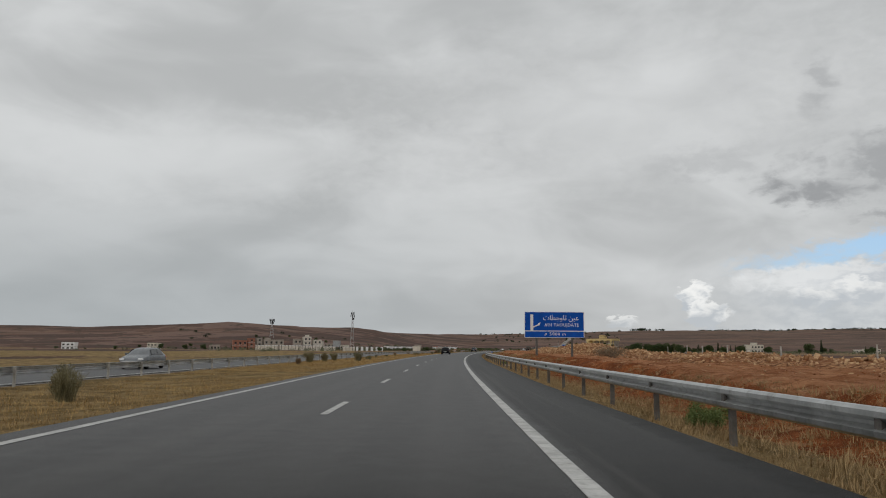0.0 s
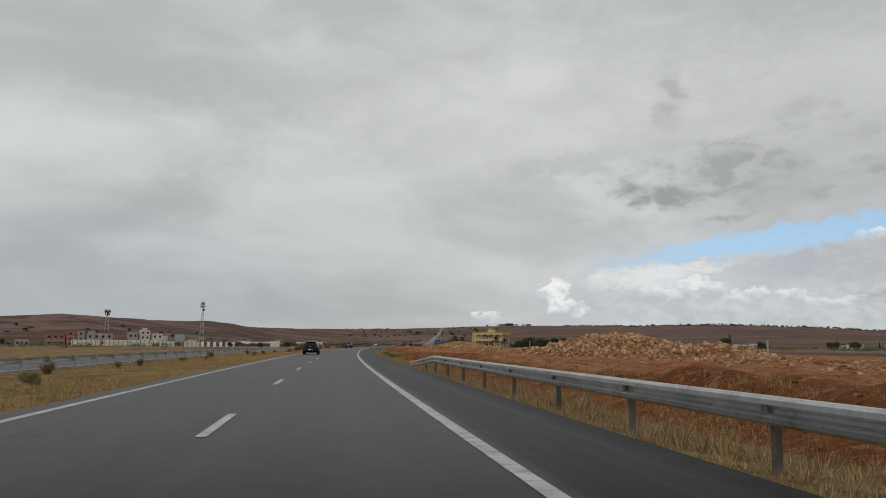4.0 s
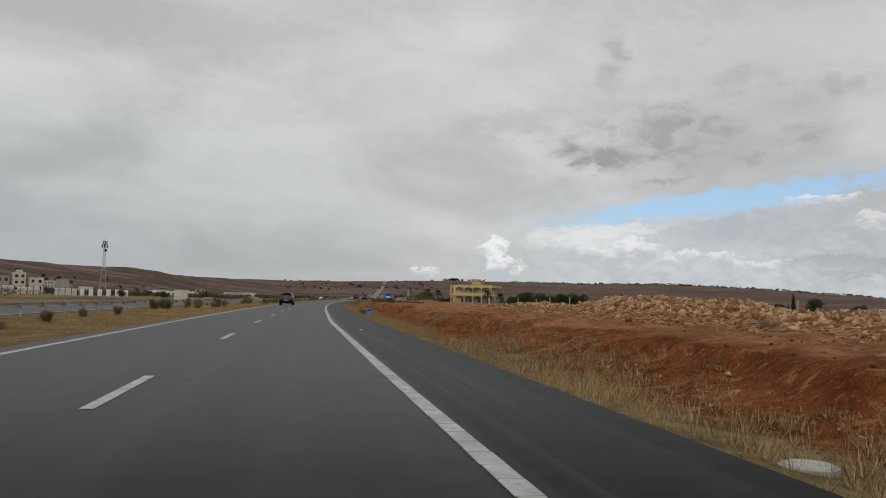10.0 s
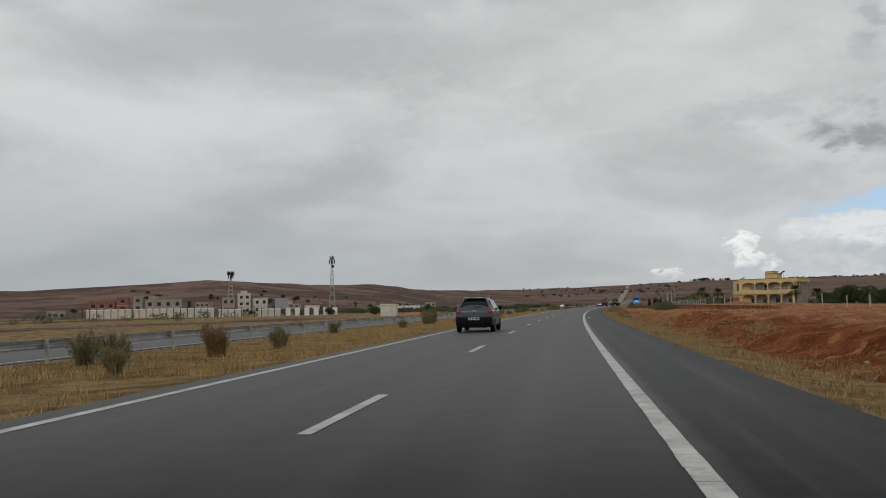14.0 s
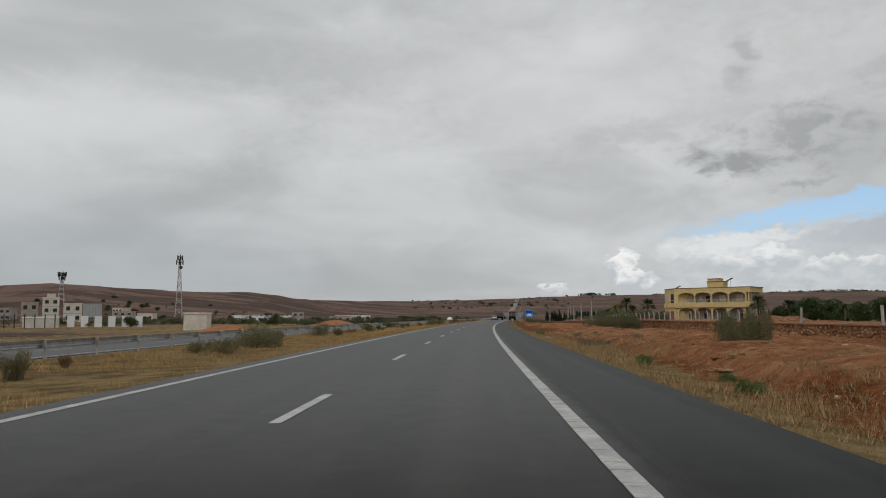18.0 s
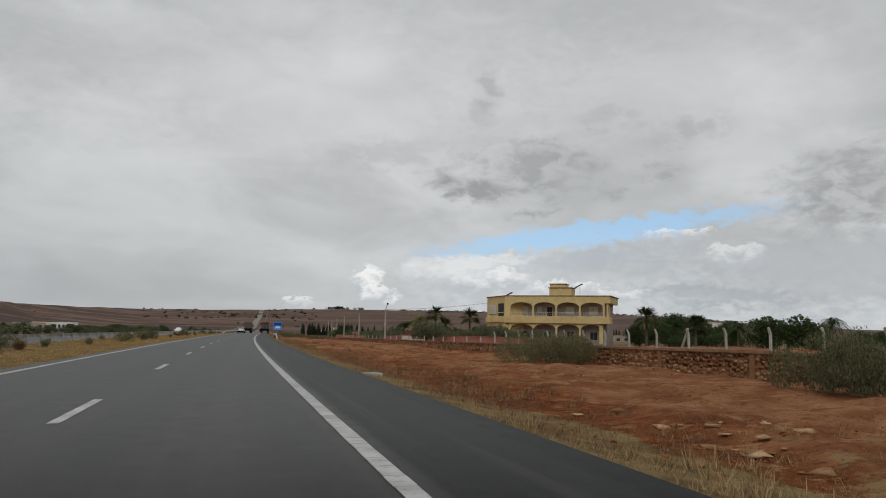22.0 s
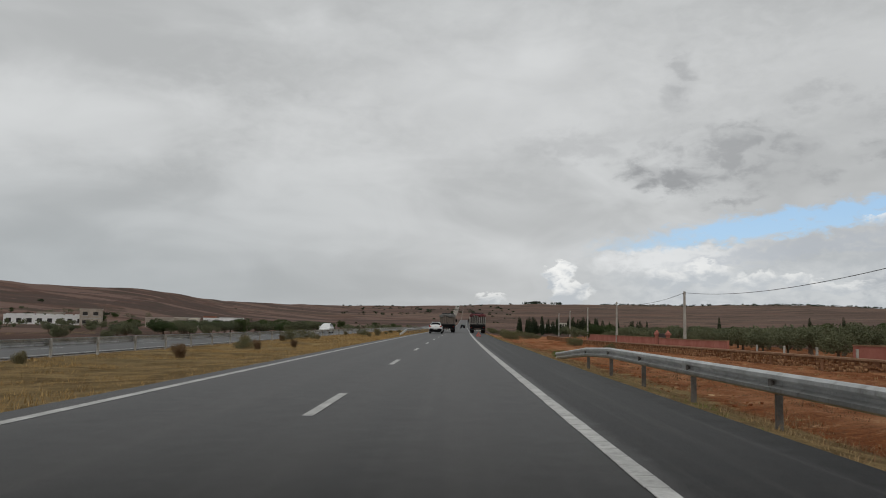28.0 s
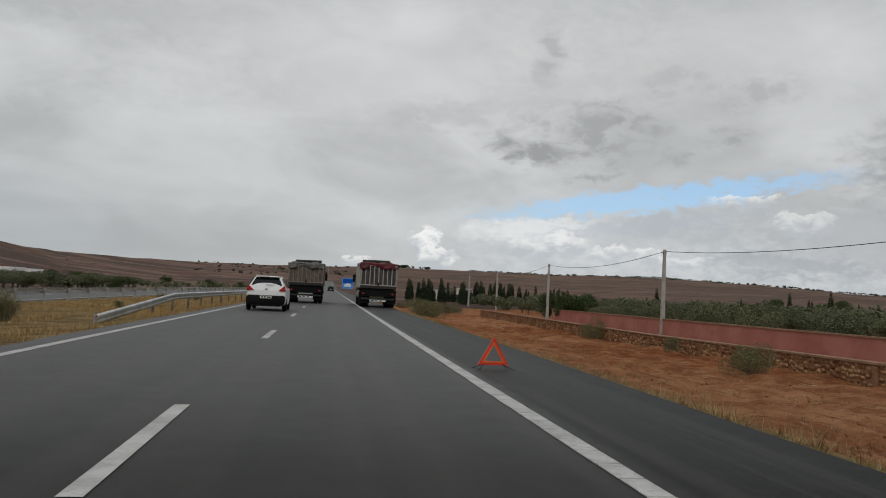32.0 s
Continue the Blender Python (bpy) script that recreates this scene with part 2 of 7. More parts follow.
    r, az = np.hypot(dx, dy), np.degrees(np.arctan2(dx, dy))
    R, Hh = hill_top(az)
    t = np.clip((r - 0.30 * R) / (0.70 * R), 0, 1)
    rise = np.where(r < R, t ** 1.8, 1.0 - 0.5 * np.clip((r - R) / 700, 0, 1))
    hill = (Hh + 2.4 * fbm(az * 0.16, r * 0.002, 11, 4) + 0.9 * fbm(az * 1.2, r * 0.005, 12, 3)) * rise + t * 1.6 * fbm(X * 0.011, Y * 0.011, 5, 4)
    off = np.clip((np.abs(u) - 45) / 220, 0, 1)
    climb = np.clip((s - 1250) / 600, 0, 1)
    z = z * (1 - 0.6 * np.clip(t * 3, 0, 1)) + hill * np.where(s > 680, np.maximum(off, climb), np.where(s < -100, 1, off))
    return z + 0.5 * fbm(X * 0.02, Y * 0.02, 8, 3) * np.clip((np.abs(u) - 70) / 80, 0, 1)


# ---- materials ----
def material(name, rough=0.8, metal=0.0):
    m = bpy.data.materials.new(name)
    m.use_nodes = True
    t = m.node_tree
    b = t.nodes["Principled BSDF"]
    b.inputs["Roughness"].default_value, b.inputs["Metallic"].default_value = rough, metal
    return m, Nodes(t), b


def matte(b, k=0.08):
    """Dusty surfaces give back hardly any sky at a glancing angle."""
    b.inputs["Specular IOR Level"].default_value = k


def where(N):
    return N.add("ShaderNodeNewGeometry").outputs["Position"]


def bump(N, b, h, strength=0.4, dist=0.02):
    n = N.t.nodes.new("ShaderNodeBump")
    n.inputs["Strength"].default_value, n.inputs["Distance"].default_value = strength, dist
    N.link(h, n.inputs["Height"])
    N.link(n.outputs[0], b.inputs["Normal"])


def stained(name, c1, c2, scale=3.0, rough=0.8, metal=0.0, fine=40.0, bumps=0.3, dirt=None, lo=0.35, hi=0.65):
    """Two colours mixed by broad stains and fine grain, in the thing's own metres."""
    m, N, b = material(name, rough, metal)
    if rough >= 0.84:
        matte(b, 0.15)
    o = N.add("ShaderNodeTexCoord").outputs["Object"]
    r = N.add("ShaderNodeObjectInfo").outputs["Random"]
    o = N.vm("ADD", o, N.xyz(N.m("MULTIPLY", r, 37.0), N.m("MULTIPLY", r, 11.0), 0.0))
    big, small = N.noise(o, scale, 5, 0.6), N.noise(o, fine, 4, 0.6)
    c = N.mix(N.step(N.m("ADD", N.m("MULTIPLY", big, 0.7), N.m("MULTIPLY", small, 0.3)), lo, hi), c1, c2)
    if dirt:
        c = N.mix(N.m("MULTIPLY", N.step(N.noise(o, scale * 2.7, 6, 0.65), 0.52, 0.72), dirt[3]), c, dirt[:3])
    c = N.mix(N.m("MULTIPLY", r, 0.16), c, (c1[0] * 0.6, c1[1] * 0.6, c1[2] * 0.6))
    N.link(c, b.inputs["Base Color"])
    N.link(N.m("ADD", N.m("MULTIPLY", small, 0.2), rough - 0.1, clamp=True), b.inputs["Roughness"])
    bump(N, b, small, bumps, 0.01)
    return m


def ground_material():
    """Dry grass, red tilled soil, stony field and plough land, by the mesh's cover masks broken up with noise."""
    m, N, b = material("earth_and_dry_grass", 0.95)
    matte(b, 0.04)
    p = where(N)
    at = N.add("ShaderNodeAttribute", attribute_name="cover")
    cov = N.add("ShaderNodeSeparateColor", at.outputs["Color"]).outputs
    n_big, n_mid, n_fine = N.noise(p, 0.06, 5, 0.6), N.noise(p, 0.7, 6, 0.65), N.noise(p, 9.0, 5, 0.7)
    soil = N.mix(N.step(n_mid, 0.38, 0.64), (0.165, 0.046, 0.016), (0.325, 0.105, 0.036))
    soil = N.mix(N.m("MULTIPLY", N.step(n_big, 0.45, 0.62), 0.55), soil, (0.245, 0.105, 0.045))
    n_clod = N.noise(p, 2.6, 6, 0.62, 0.6)
    # shade in the hollows between clods, put into the soil colour
    soil = N.mix(N.m("MULTIPLY", N.step(n_clod, 0.47, 0.38), 0.55), soil, (0.095, 0.030, 0.013))
    n_flake = N.noise(N.vm("ADD", p, (31, 17, 5)), 1.5, 7, 0.7, 0.3)
    soil = N.mix(N.m("MULTIPLY", N.step(n_flake, 0.56, 0.62), 0.75), soil, (0.44, 0.235, 0.115))
    soil = N.mix(N.m("MULTIPLY", N.step(n_flake, 0.43, 0.38), 0.55), soil, (0.17, 0.095, 0.05))
    soil = N.mix(N.m("MULTIPLY", N.step(n_fine, 0.56, 0.64), 0.7), soil, (0.42, 0.195, 0.085))
    n_grit = N.noise(p, 26.0, 4, 0.65)
    soil = N.mix(N.m("MULTIPLY", N.step(n_grit, 0.48, 0.38), 0.5), soil, (0.085, 0.028, 0.013))
    # finer pockets, shaded in the colour as well
    soil = N.mix(N.m("MULTIPLY", N.step(n_fine, 0.43, 0.34), 0.7), soil, (0.07, 0.022, 0.011))
    # paler soil tones; carry the lit top of the bank as colour
    worn = N.mix(N.step(n_mid, 0.36, 0.66), (0.28, 0.115, 0.053), (0.47, 0.235, 0.12))
    worn = N.mix(N.m("MULTIPLY", N.step(n_fine, 0.45, 0.36), 0.6), worn, (0.13, 0.048, 0.022))
    worn = N.mix(N.m("MULTIPLY", N.step(n_flake, 0.57, 0.63), 0.6), worn, (0.50, 0.31, 0.175))
    worn = N.mix(N.m("MULTIPLY", N.step(n_clod, 0.44, 0.37), 0.6), worn, (0.17, 0.06, 0.026))
    soil = N.mix(N.m("MULTIPLY", N.step(N.m("ADD", at.outputs["Alpha"], N.m("MULTIPLY", N.m("SUBTRACT", n_big, 0.5), 1.4)), 0.30, 0.75), 0.85), soil, worn)
    grass = N.mix(N.step(n_mid, 0.35, 0.65), (0.15, 0.102, 0.048), (0.34, 0.242, 0.115))
    grass = N.mix(N.m("MULTIPLY", N.step(n_big, 0.52, 0.66), 0.5), grass, (0.23, 0.17, 0.085))
    # dark pockets between tufts: shade painted into the grass colour
    grass = N.mix(N.m("MULTIPLY", N.step(n_fine, 0.46, 0.34), 0.75), grass, (0.085, 0.055, 0.028))
    gravel = N.mix(N.step(n_fine, 0.35, 0.65), (0.16, 0.14, 0.12), (0.36, 0.33, 0.29))
    # plough land far off, in wide strips
    q = N.vm("MULTIPLY", p, (0.0016, 0.0042, 0.004))
    f1, f2 = N.noise(q, 1.0, 3, 0.5, 0.8), N.noise(N.vm("MULTIPLY", p, (0.012, 0.03, 0.03)), 1.0, 5, 0.6)
    far = N.mix(N.step(f1, 0.40, 0.60), (0.062, 0.029, 0.021), (0.120, 0.062, 0.042))
    far = N.mix(N.m("MULTIPLY", N.step(f1, 0.55, 0.68), 0.7), far, (0.15, 0.098, 0.06))
    east = N.step(N.add("ShaderNodeSeparateXYZ", p).outputs[0], 60.0, 620.0)
    far = N.mix(N.m("MULTIPLY", east, 0.7), far, N.mix(N.step(f1, 0.42, 0.58), (0.125, 0.082, 0.060), (0.175, 0.118, 0.085)))
    f3 = N.noise(N.vm("MULTIPLY", p, (0.0035, 0.011, 0.05)), 1.0, 4, 0.6, 1.2)
    far = N.mix(N.m("MULTIPLY", N.step(f3, 0.52, 0.60), 0.6), far, (0.050, 0.030, 0.022))
    far = N.mix(N.m("MULTIPLY", N.step(f3, 0.44, 0.38), 0.55), far, (0.135, 0.060, 0.040))
    far = N.mix(N.m("MULTIPLY", N.step(f2, 0.52, 0.66), 0.45), far, (0.06, 0.05, 0.033))
    rel = N.vm("SUBTRACT", p, (45.0, 330.0, 0.0))
    rx, ry, _rz = N.add("ShaderNodeSeparateXYZ", rel).outputs
    rad = N.m("SQRT", N.m("ADD", N.m("MULTIPLY", rx, rx), N.m("MULTIPLY", ry, ry)))
    turn = N.m("ARCTAN2", rx, ry)
    strips = N.noise(N.xyz(N.m("MULTIPLY", turn, 4.5), N.m("MULTIPLY", rad, 0.0095)), 1.0, 4, 0.6, 0.5)
    far = N.mix(N.m("MULTIPLY", N.step(strips, 0.515, 0.545), N.m("SUBTRACT", 0.75, N.m("MULTIPLY", east, 0.45))), far, (0.195, 0.125, 0.102))
    far = N.mix(N.m("MULTIPLY", N.step(strips, 0.475, 0.445), N.m("SUBTRACT", 0.8, N.m("MULTIPLY", east, 0.6))), far, (0.046, 0.030, 0.026))
    hedge = N.noise(N.xyz(N.m("MULTIPLY", turn, 26.0), N.m("MULTIPLY", rad, 0.021)), 1.0, 5, 0.65, 0.3)
    far = N.mix(N.m("MULTIPLY", N.step(hedge, 0.57, 0.60), 0.8), far, (0.028, 0.026, 0.016))
    far = N.mix(N.m("MULTIPLY", N.step(hedge, 0.40, 0.37), 0.6), far, (0.22, 0.135, 0.095))
    far = N.mix(0.30, far, (0.175, 0.130, 0.112))
    crag = N.noise(N.vm("MULTIPLY", p, (0.03, 0.03, 0.12)), 1.0, 7, 0.7)
    far = N.mix(N.m("MULTIPLY", N.step(crag, 0.60, 0.68), 0.5), far, (0.20, 0.145, 0.105))
    edge = N.m("MULTIPLY", N.m("SUBTRACT", N.m("ADD", n_mid, N.m("MULTIPLY", n_fine, 0.5)), 0.75), 0.9)
    k = lambda v: N.step(N.m("ADD", v, edge), 0.40, 0.60)
    c = N.mix(k(cov[0]), far, soil)
    c = N.mix(k(cov[1]), c, grass)
    c = N.mix(k(cov[2]), c, gravel)
    N.link(c, b.inputs["Base Color"])
    bump(N, b, N.m("ADD", N.m("ADD", N.m("MULTIPLY", n_fine, 1.5), N.m("MULTIPLY", n_clod, 1.6)), n_mid), 1.0, 0.10)
    return m


def asphalt_material():
    """Worn bituminous surface: paler wheel paths, patched stains and fine stone grain; u runs across, v along."""
    m, N, b = material("asphalt", 0.85)
    p = where(N)
    uv = N.add("ShaderNodeSeparateXYZ", N.add("ShaderNodeAttribute", attribute_name="across").outputs["Vector"]).outputs
    u = uv[0]
    grain, mid, big = N.noise(p, 160.0, 3, 0.7), N.noise(p, 2.2, 5, 0.6), N.noise(p, 0.12, 4, 0.6)
    c = N.mix(N.step(grain, 0.3, 0.7), (0.0150, 0.0144, 0.0141), (0.0340, 0.0326, 0.0318))
    tracks = N.m("MULTIPLY", N.m("SINE", N.m("MULTIPLY", N.m("ADD", u, 0.0), 3.59)), 0.5)
    c = N.mix(N.m("MULTIPLY", N.step(N.m("ADD", N.m("MULTIPLY", tracks, 0.5), mid), 0.35, 0.9), 0.4), c, (0.044, 0.0414, 0.0397))
    c = N.mix(N.m("MULTIPLY", N.step(big, 0.50, 0.68), 0.35), c, (0.026, 0.026, 0.027))
    # long streaks where wheels run
    streak = N.noise(N.xyz(N.m("MULTIPLY", u, 1.7), N.m("MULTIPLY", uv[1], 0.012)), 1.0, 4, 0.55)
    c = N.mix(N.m("MULTIPLY", N.step(streak, 0.45, 0.70), 0.4), c, (0.054, 0.0508, 0.0488))
    # darker, newer hard shoulder with a black ragged rim
    sh = N.step(N.m("ADD", u, N.m("MULTIPLY", N.m("SUBTRACT", mid, 0.5), 0.25)), 3.62, 3.85)
    c = N.mix(N.m("MULTIPLY", sh, 0.9), c, N.mix(N.step(mid, 0.4, 0.65), (0.013, 0.013, 0.0135), (0.027, 0.0265, 0.026)))
    dusty = N.noise(N.xyz(N.m("MULTIPLY", u, 3.1), N.m("MULTIPLY", uv[1], 0.035)), 1.0, 5, 0.6, 0.4)
    c = N.mix(N.m("MULTIPLY", N.m("MULTIPLY", sh, N.step(dusty, 0.50, 0.64)), 0.5), c, (0.052, 0.050, 0.0475))
    edge = N.step(N.m("ADD", u, N.m("MULTIPLY", N.m("SUBTRACT", mid, 0.5), 0.5)), 5.25, 5.40)
    c = N.mix(N.m("MULTIPLY", edge, 0.85), c, (0.0085, 0.0082, 0.008))
    patch = N.noise(N.xyz(N.m("MULTIPLY", u, 0.8), N.m("MULTIPLY", uv[1], 0.05)), 1.0, 3, 0.5)
    c = N.mix(N.m("MULTIPLY", N.step(patch, 0.60, 0.62), 0.25), c, (0.016, 0.016, 0.0165))
    N.link(c, b.inputs["Base Color"])
    N.link(N.m("ADD", N.m("MULTIPLY", mid, 0.18), 0.56), b.inputs["Roughness"])
    bump(N, b, grain, 0.5, 0.006)
    facing = N.add("ShaderNodeLayerWeight", 0.5).outputs["Facing"]
    gloss = N.m("MULTIPLY", N.step(facing, 0.76, 0.955, 0.16, 0.95), N.m("SUBTRACT", 1.0, N.m("MULTIPLY", sh, 0.6)))
    N.link(gloss, b.inputs["Specular IOR Level"])
    return m


def foliage(name, c1, c2, rough=0.7):
    m, N, b = material(name, rough)
    matte(b, 0.15)
    g = N.add("ShaderNodeNewGeometry").outputs["Random Per Island"]
    r = N.add("ShaderNodeObjectInfo").outputs["Random"]
    c = N.mix(g, c1, c2)
    pos = where(N)
    c = N.mix(N.m("MULTIPLY", N.step(N.noise(pos, 0.9, 4, 0.6), 0.48, 0.68), 0.45), c, (c1[0] * 0.75, c1[1] * 0.70, c1[2] * 0.70))
    c = N.mix(N.m("MULTIPLY", N.step(N.noise(pos, 0.13, 3, 0.55), 0.50, 0.66), 0.35), c, (c2[0] * 1.05, c2[1] * 1.0, c2[2] * 0.9))
    c = N.mix(N.m("MULTIPLY", r, 0.3), c, (c2[0] * 1.2, c2[1], c2[2] * 0.8))
    N.link(c, b.inputs["Base Color"])
    b.inputs["Subsurface Weight"].default_value = 0.0
    return m


def rubble_material(name, c1, c2):
    """Broken stones packed in earth: each cell has its own tone."""
    m, N, b = material(name, 0.95)
    matte(b)
    p = where(N)
    warp = N.vm("ADD", p, N.vm("MULTIPLY", N.add("ShaderNodeTexNoise", p, None, 5.0).outputs["Color"], (0.15, 0.15, 0.15)))
    vo = N.add("ShaderNodeTexVoronoi", warp, None, 4.2)
    tone = N.add("ShaderNodeSeparateColor", vo.outputs["Color"]).outputs[0]
    c = N.mix(tone, c1, c2)
    c = N.mix(N.m("MULTIPLY", N.step(vo.outputs["Distance"], 0.42, 0.75), 0.85), c, (0.10, 0.036, 0.018))
    c = N.mix(N.m("MULTIPLY", N.step(N.noise(p, 0.5, 4, 0.6), 0.48, 0.62), 0.6), c, (0.20, 0.07, 0.03))
    N.link(c, b.inputs["Base Color"])
    bump(N, b, N.m("SUBTRACT", N.m("MULTIPLY", tone, 0.6), N.m("MULTIPLY", vo.outputs["Distance"], 1.6)), 1.0, 0.14)
    return m


def glossy(name, col, rough, k):
    """Lacquer and tinted glass: dark base, restrained mirror."""
    m = plain(name, col, rough)
    m.node_tree.nodes["Principled BSDF"].inputs["Specular IOR Level"].default_value = k
    return m


def plain(name, col, rough=0.5, metal=0.0, fine=25.0, vary=0.25):
    d = tuple(v * (1 - vary) for v in col)
    return stained(name, d, col, 1.5, rough, metal, fine, 0.08)


M = dict(
    earth=ground_material(),
    asphalt=asphalt_material(),
    paint=stained("road_paint", (0.34, 0.338, 0.325), (0.56, 0.555, 0.535), 2.0, 0.7, fine=30, dirt=(0.16, 0.15, 0.14, 0.6)),
    concrete=stained("concrete", (0.30, 0.29, 0.27), (0.46, 0.45, 0.42), 1.2, 0.9, fine=18, dirt=(0.2, 0.17, 0.14, 0.5)),
    zinc=stained("galvanised_steel", (0.36, 0.365, 0.36), (0.56, 0.565, 0.555), 1.6, 0.36, 0.92, 22, 0.1, (0.15, 0.125, 0.10, 0.6)),
    post=stained("post_steel", (0.075, 0.066, 0.058), (0.16, 0.145, 0.13), 3, 0.65, 0.3, 30, 0.2, (0.17, 0.10, 0.06, 0.6)),
    sign_blue=glossy("sign_blue", (0.004, 0.090, 0.47), 0.4, 0.15),
    sign_pale=plain("sign_pale_blue", (0.10, 0.33, 0.78), 0.4),
    white=plain("white_enamel", (0.80, 0.80, 0.79), 0.4, vary=0.06),
    grey_back=plain("aluminium", (0.42, 0.43, 0.44), 0.45, 0.5),
    yellow=stained("ochre_render", (0.59, 0.445, 0.205), (0.70, 0.545, 0.27), 0.5, 0.9, fine=12, dirt=(0.34, 0.24, 0.11, 0.35)),
    trim=stained("brown_trim", (0.20, 0.13, 0.07), (0.30, 0.20, 0.11), 1.0, 0.85),
    pale=stained("pale_render", (0.55, 0.50, 0.43), (0.72, 0.67, 0.58), 0.6, 0.9, fine=10, dirt=(0.33, 0.27, 0.21, 0.45)),
    beige=stained("beige_block", (0.31, 0.265, 0.22), (0.43, 0.375, 0.32), 0.5, 0.92, fine=9, dirt=(0.24, 0.17, 0.12, 0.5)),
    brick=stained("hollow_brick", (0.26, 0.105, 0.07), (0.37, 0.17, 0.115), 0.8, 0.92, fine=9, dirt=(0.32, 0.24, 0.18, 0.5)),
    pink=stained("pink_render", (0.34, 0.125, 0.095), (0.44, 0.185, 0.145), 0.5, 0.9, fine=14, dirt=(0.25, 0.10, 0.07, 0.5)),
    stone=stained("field_stone", (0.24, 0.13, 0.075), (0.45, 0.29, 0.18), 3.5, 0.95, fine=16, bumps=0.6, dirt=(0.15, 0.07, 0.045, 0.6)),
    mortar=stained("mortar", (0.19, 0.095, 0.052), (0.29, 0.155, 0.088), 2.0, 0.95, fine=14, bumps=0.5),
    coping=stained("coping", (0.22, 0.125, 0.075), (0.34, 0.21, 0.13), 1.5, 0.95, fine=14, bumps=0.5),
    dark=plain("dark_interior", (0.030, 0.027, 0.025), 0.8),
    black=plain("black_rubber", (0.009, 0.009, 0.0095), 0.86),
    glass=glossy("dark_glass", (0.006, 0.008, 0.010), 0.10, 0.3),
    steel=plain("dark_steel", (0.035, 0.034, 0.034), 0.6, 0.3),
    wood=stained("weathered_plank", (0.19, 0.155, 0.13), (0.30, 0.25, 0.21), 2.5, 0.85, fine=20, dirt=(0.19, 0.13, 0.10, 0.5)),
    grey_plank=stained("grey_plank", (0.10, 0.080, 0.068), (0.20, 0.165, 0.14), 2.5, 0.85, fine=20, dirt=(0.07, 0.05, 0.04, 0.5)),
    dark_plank=stained("dark_plank", (0.035, 0.032, 0.031), (0.085, 0.078, 0.072), 2.5, 0.8, fine=20, dirt=(0.12, 0.09, 0.07, 0.4)),
    tarp=stained("grey_tarp", (0.075, 0.073, 0.068), (0.165, 0.16, 0.15), 2.0, 0.75, fine=9, bumps=0.4),
    red_tarp=stained("red_tarp", (0.055, 0.007, 0.010), (0.17, 0.018, 0.024), 2.0, 0.65, fine=9, bumps=0.4),
    red=plain("signal_red", (0.75, 0.05, 0.02), 0.35),
    lamp_red=plain("tail_lamp", (0.45, 0.015, 0.012), 0.25),
    lamp_smoked=plain("smoked_lamp", (0.075, 0.028, 0.030), 0.2),
    car_white=plain("white_paint", (0.72, 0.72, 0.71), 0.25, vary=0.05),
    car_black=glossy("black_paint", (0.005, 0.0055, 0.007), 0.16, 0.22),
    car_slate=plain("slate_paint", (0.050, 0.062, 0.070), 0.22),
    car_grey=plain("grey_paint", (0.17, 0.18, 0.19), 0.25),
    plate=plain("number_plate", (0.70, 0.70, 0.66), 0.5, vary=0.08),
    chrome=plain("alloy", (0.50, 0.51, 0.52), 0.3, 0.8),
    blind=plain("window_blind", (0.62, 0.56, 0.44), 0.7),
    pole=stained("concrete_pole", (0.31, 0.295, 0.265), (0.46, 0.435, 0.395), 1.5, 0.9, fine=12, dirt=(0.28, 0.25, 0.21, 0.4)),
    wire=plain("cable", (0.03, 0.03, 0.03), 0.6),
    bark=stained("bark", (0.09, 0.065, 0.045), (0.17, 0.13, 0.095), 3.0, 0.95, fine=25, bumps=0.7),
    straw=foliage("dry_blades", (0.11, 0.073, 0.036), (0.42, 0.31, 0.165)),
    deadgrass=foliage("dead_weeds", (0.075, 0.046, 0.028), (0.27, 0.165, 0.09)),
    greengrass=foliage("green_blades", (0.10, 0.12, 0.035), (0.23, 0.22, 0.075)),
    scrub=foliage("scrub_leaves", (0.070, 0.080, 0.038), (0.17, 0.165, 0.090)),
    greenbush=foliage("green_bush_leaves", (0.060, 0.095, 0.030), (0.16, 0.205, 0.075)),
    stems=foliage("broom_stems", (0.105, 0.100, 0.055), (0.27, 0.245, 0.145)),
    drytwig=foliage("dead_twigs", (0.085, 0.066, 0.045), (0.27, 0.21, 0.145)),
    dryscrub=foliage("dry_scrub_twigs", (0.13, 0.085, 0.05), (0.24, 0.165, 0.095)),
    gold=foliage("golden_blades", (0.17, 0.105, 0.040), (0.54, 0.365, 0.155)),
    olive=foliage("olive_leaves", (0.062, 0.078, 0.042), (0.150, 0.165, 0.100)),
    leaf=foliage("tree_leaves", (0.026, 0.046, 0.016), (0.070, 0.100, 0.036)),
    cypress=foliage("cypress_leaves", (0.014, 0.024, 0.012), (0.036, 0.052, 0.024)),
    palm=foliage("palm_fronds", (0.030, 0.050, 0.016), (0.085, 0.110, 0.038)),
    palm_light=foliage("pale_palm_fronds", (0.10, 0.13, 0.030), (0.20, 0.22, 0.06)),
    bloom=foliage("white_blossom", (0.5, 0.48, 0.44), (0.75, 0.72, 0.68)),
    rubble=rubble_material("rubble_stone", (0.29, 0.135, 0.062), (0.48, 0.275, 0.145)),
    orange=stained("orange_spoil", (0.30, 0.115, 0.048), (0.42, 0.19, 0.085), 0.4, 0.95, fine=4, bumps=0.6),
    lattice_red=plain("mast_red", (0.20, 0.10, 0.085), 0.6),
    lattice_white=plain("mast_white", (0.55, 0.54, 0.52), 0.6),
)


# ---- mesh helpers ----
def mesh(name, verts, faces, mat=None, smooth=False):
    me = bpy.data.meshes.new(name)
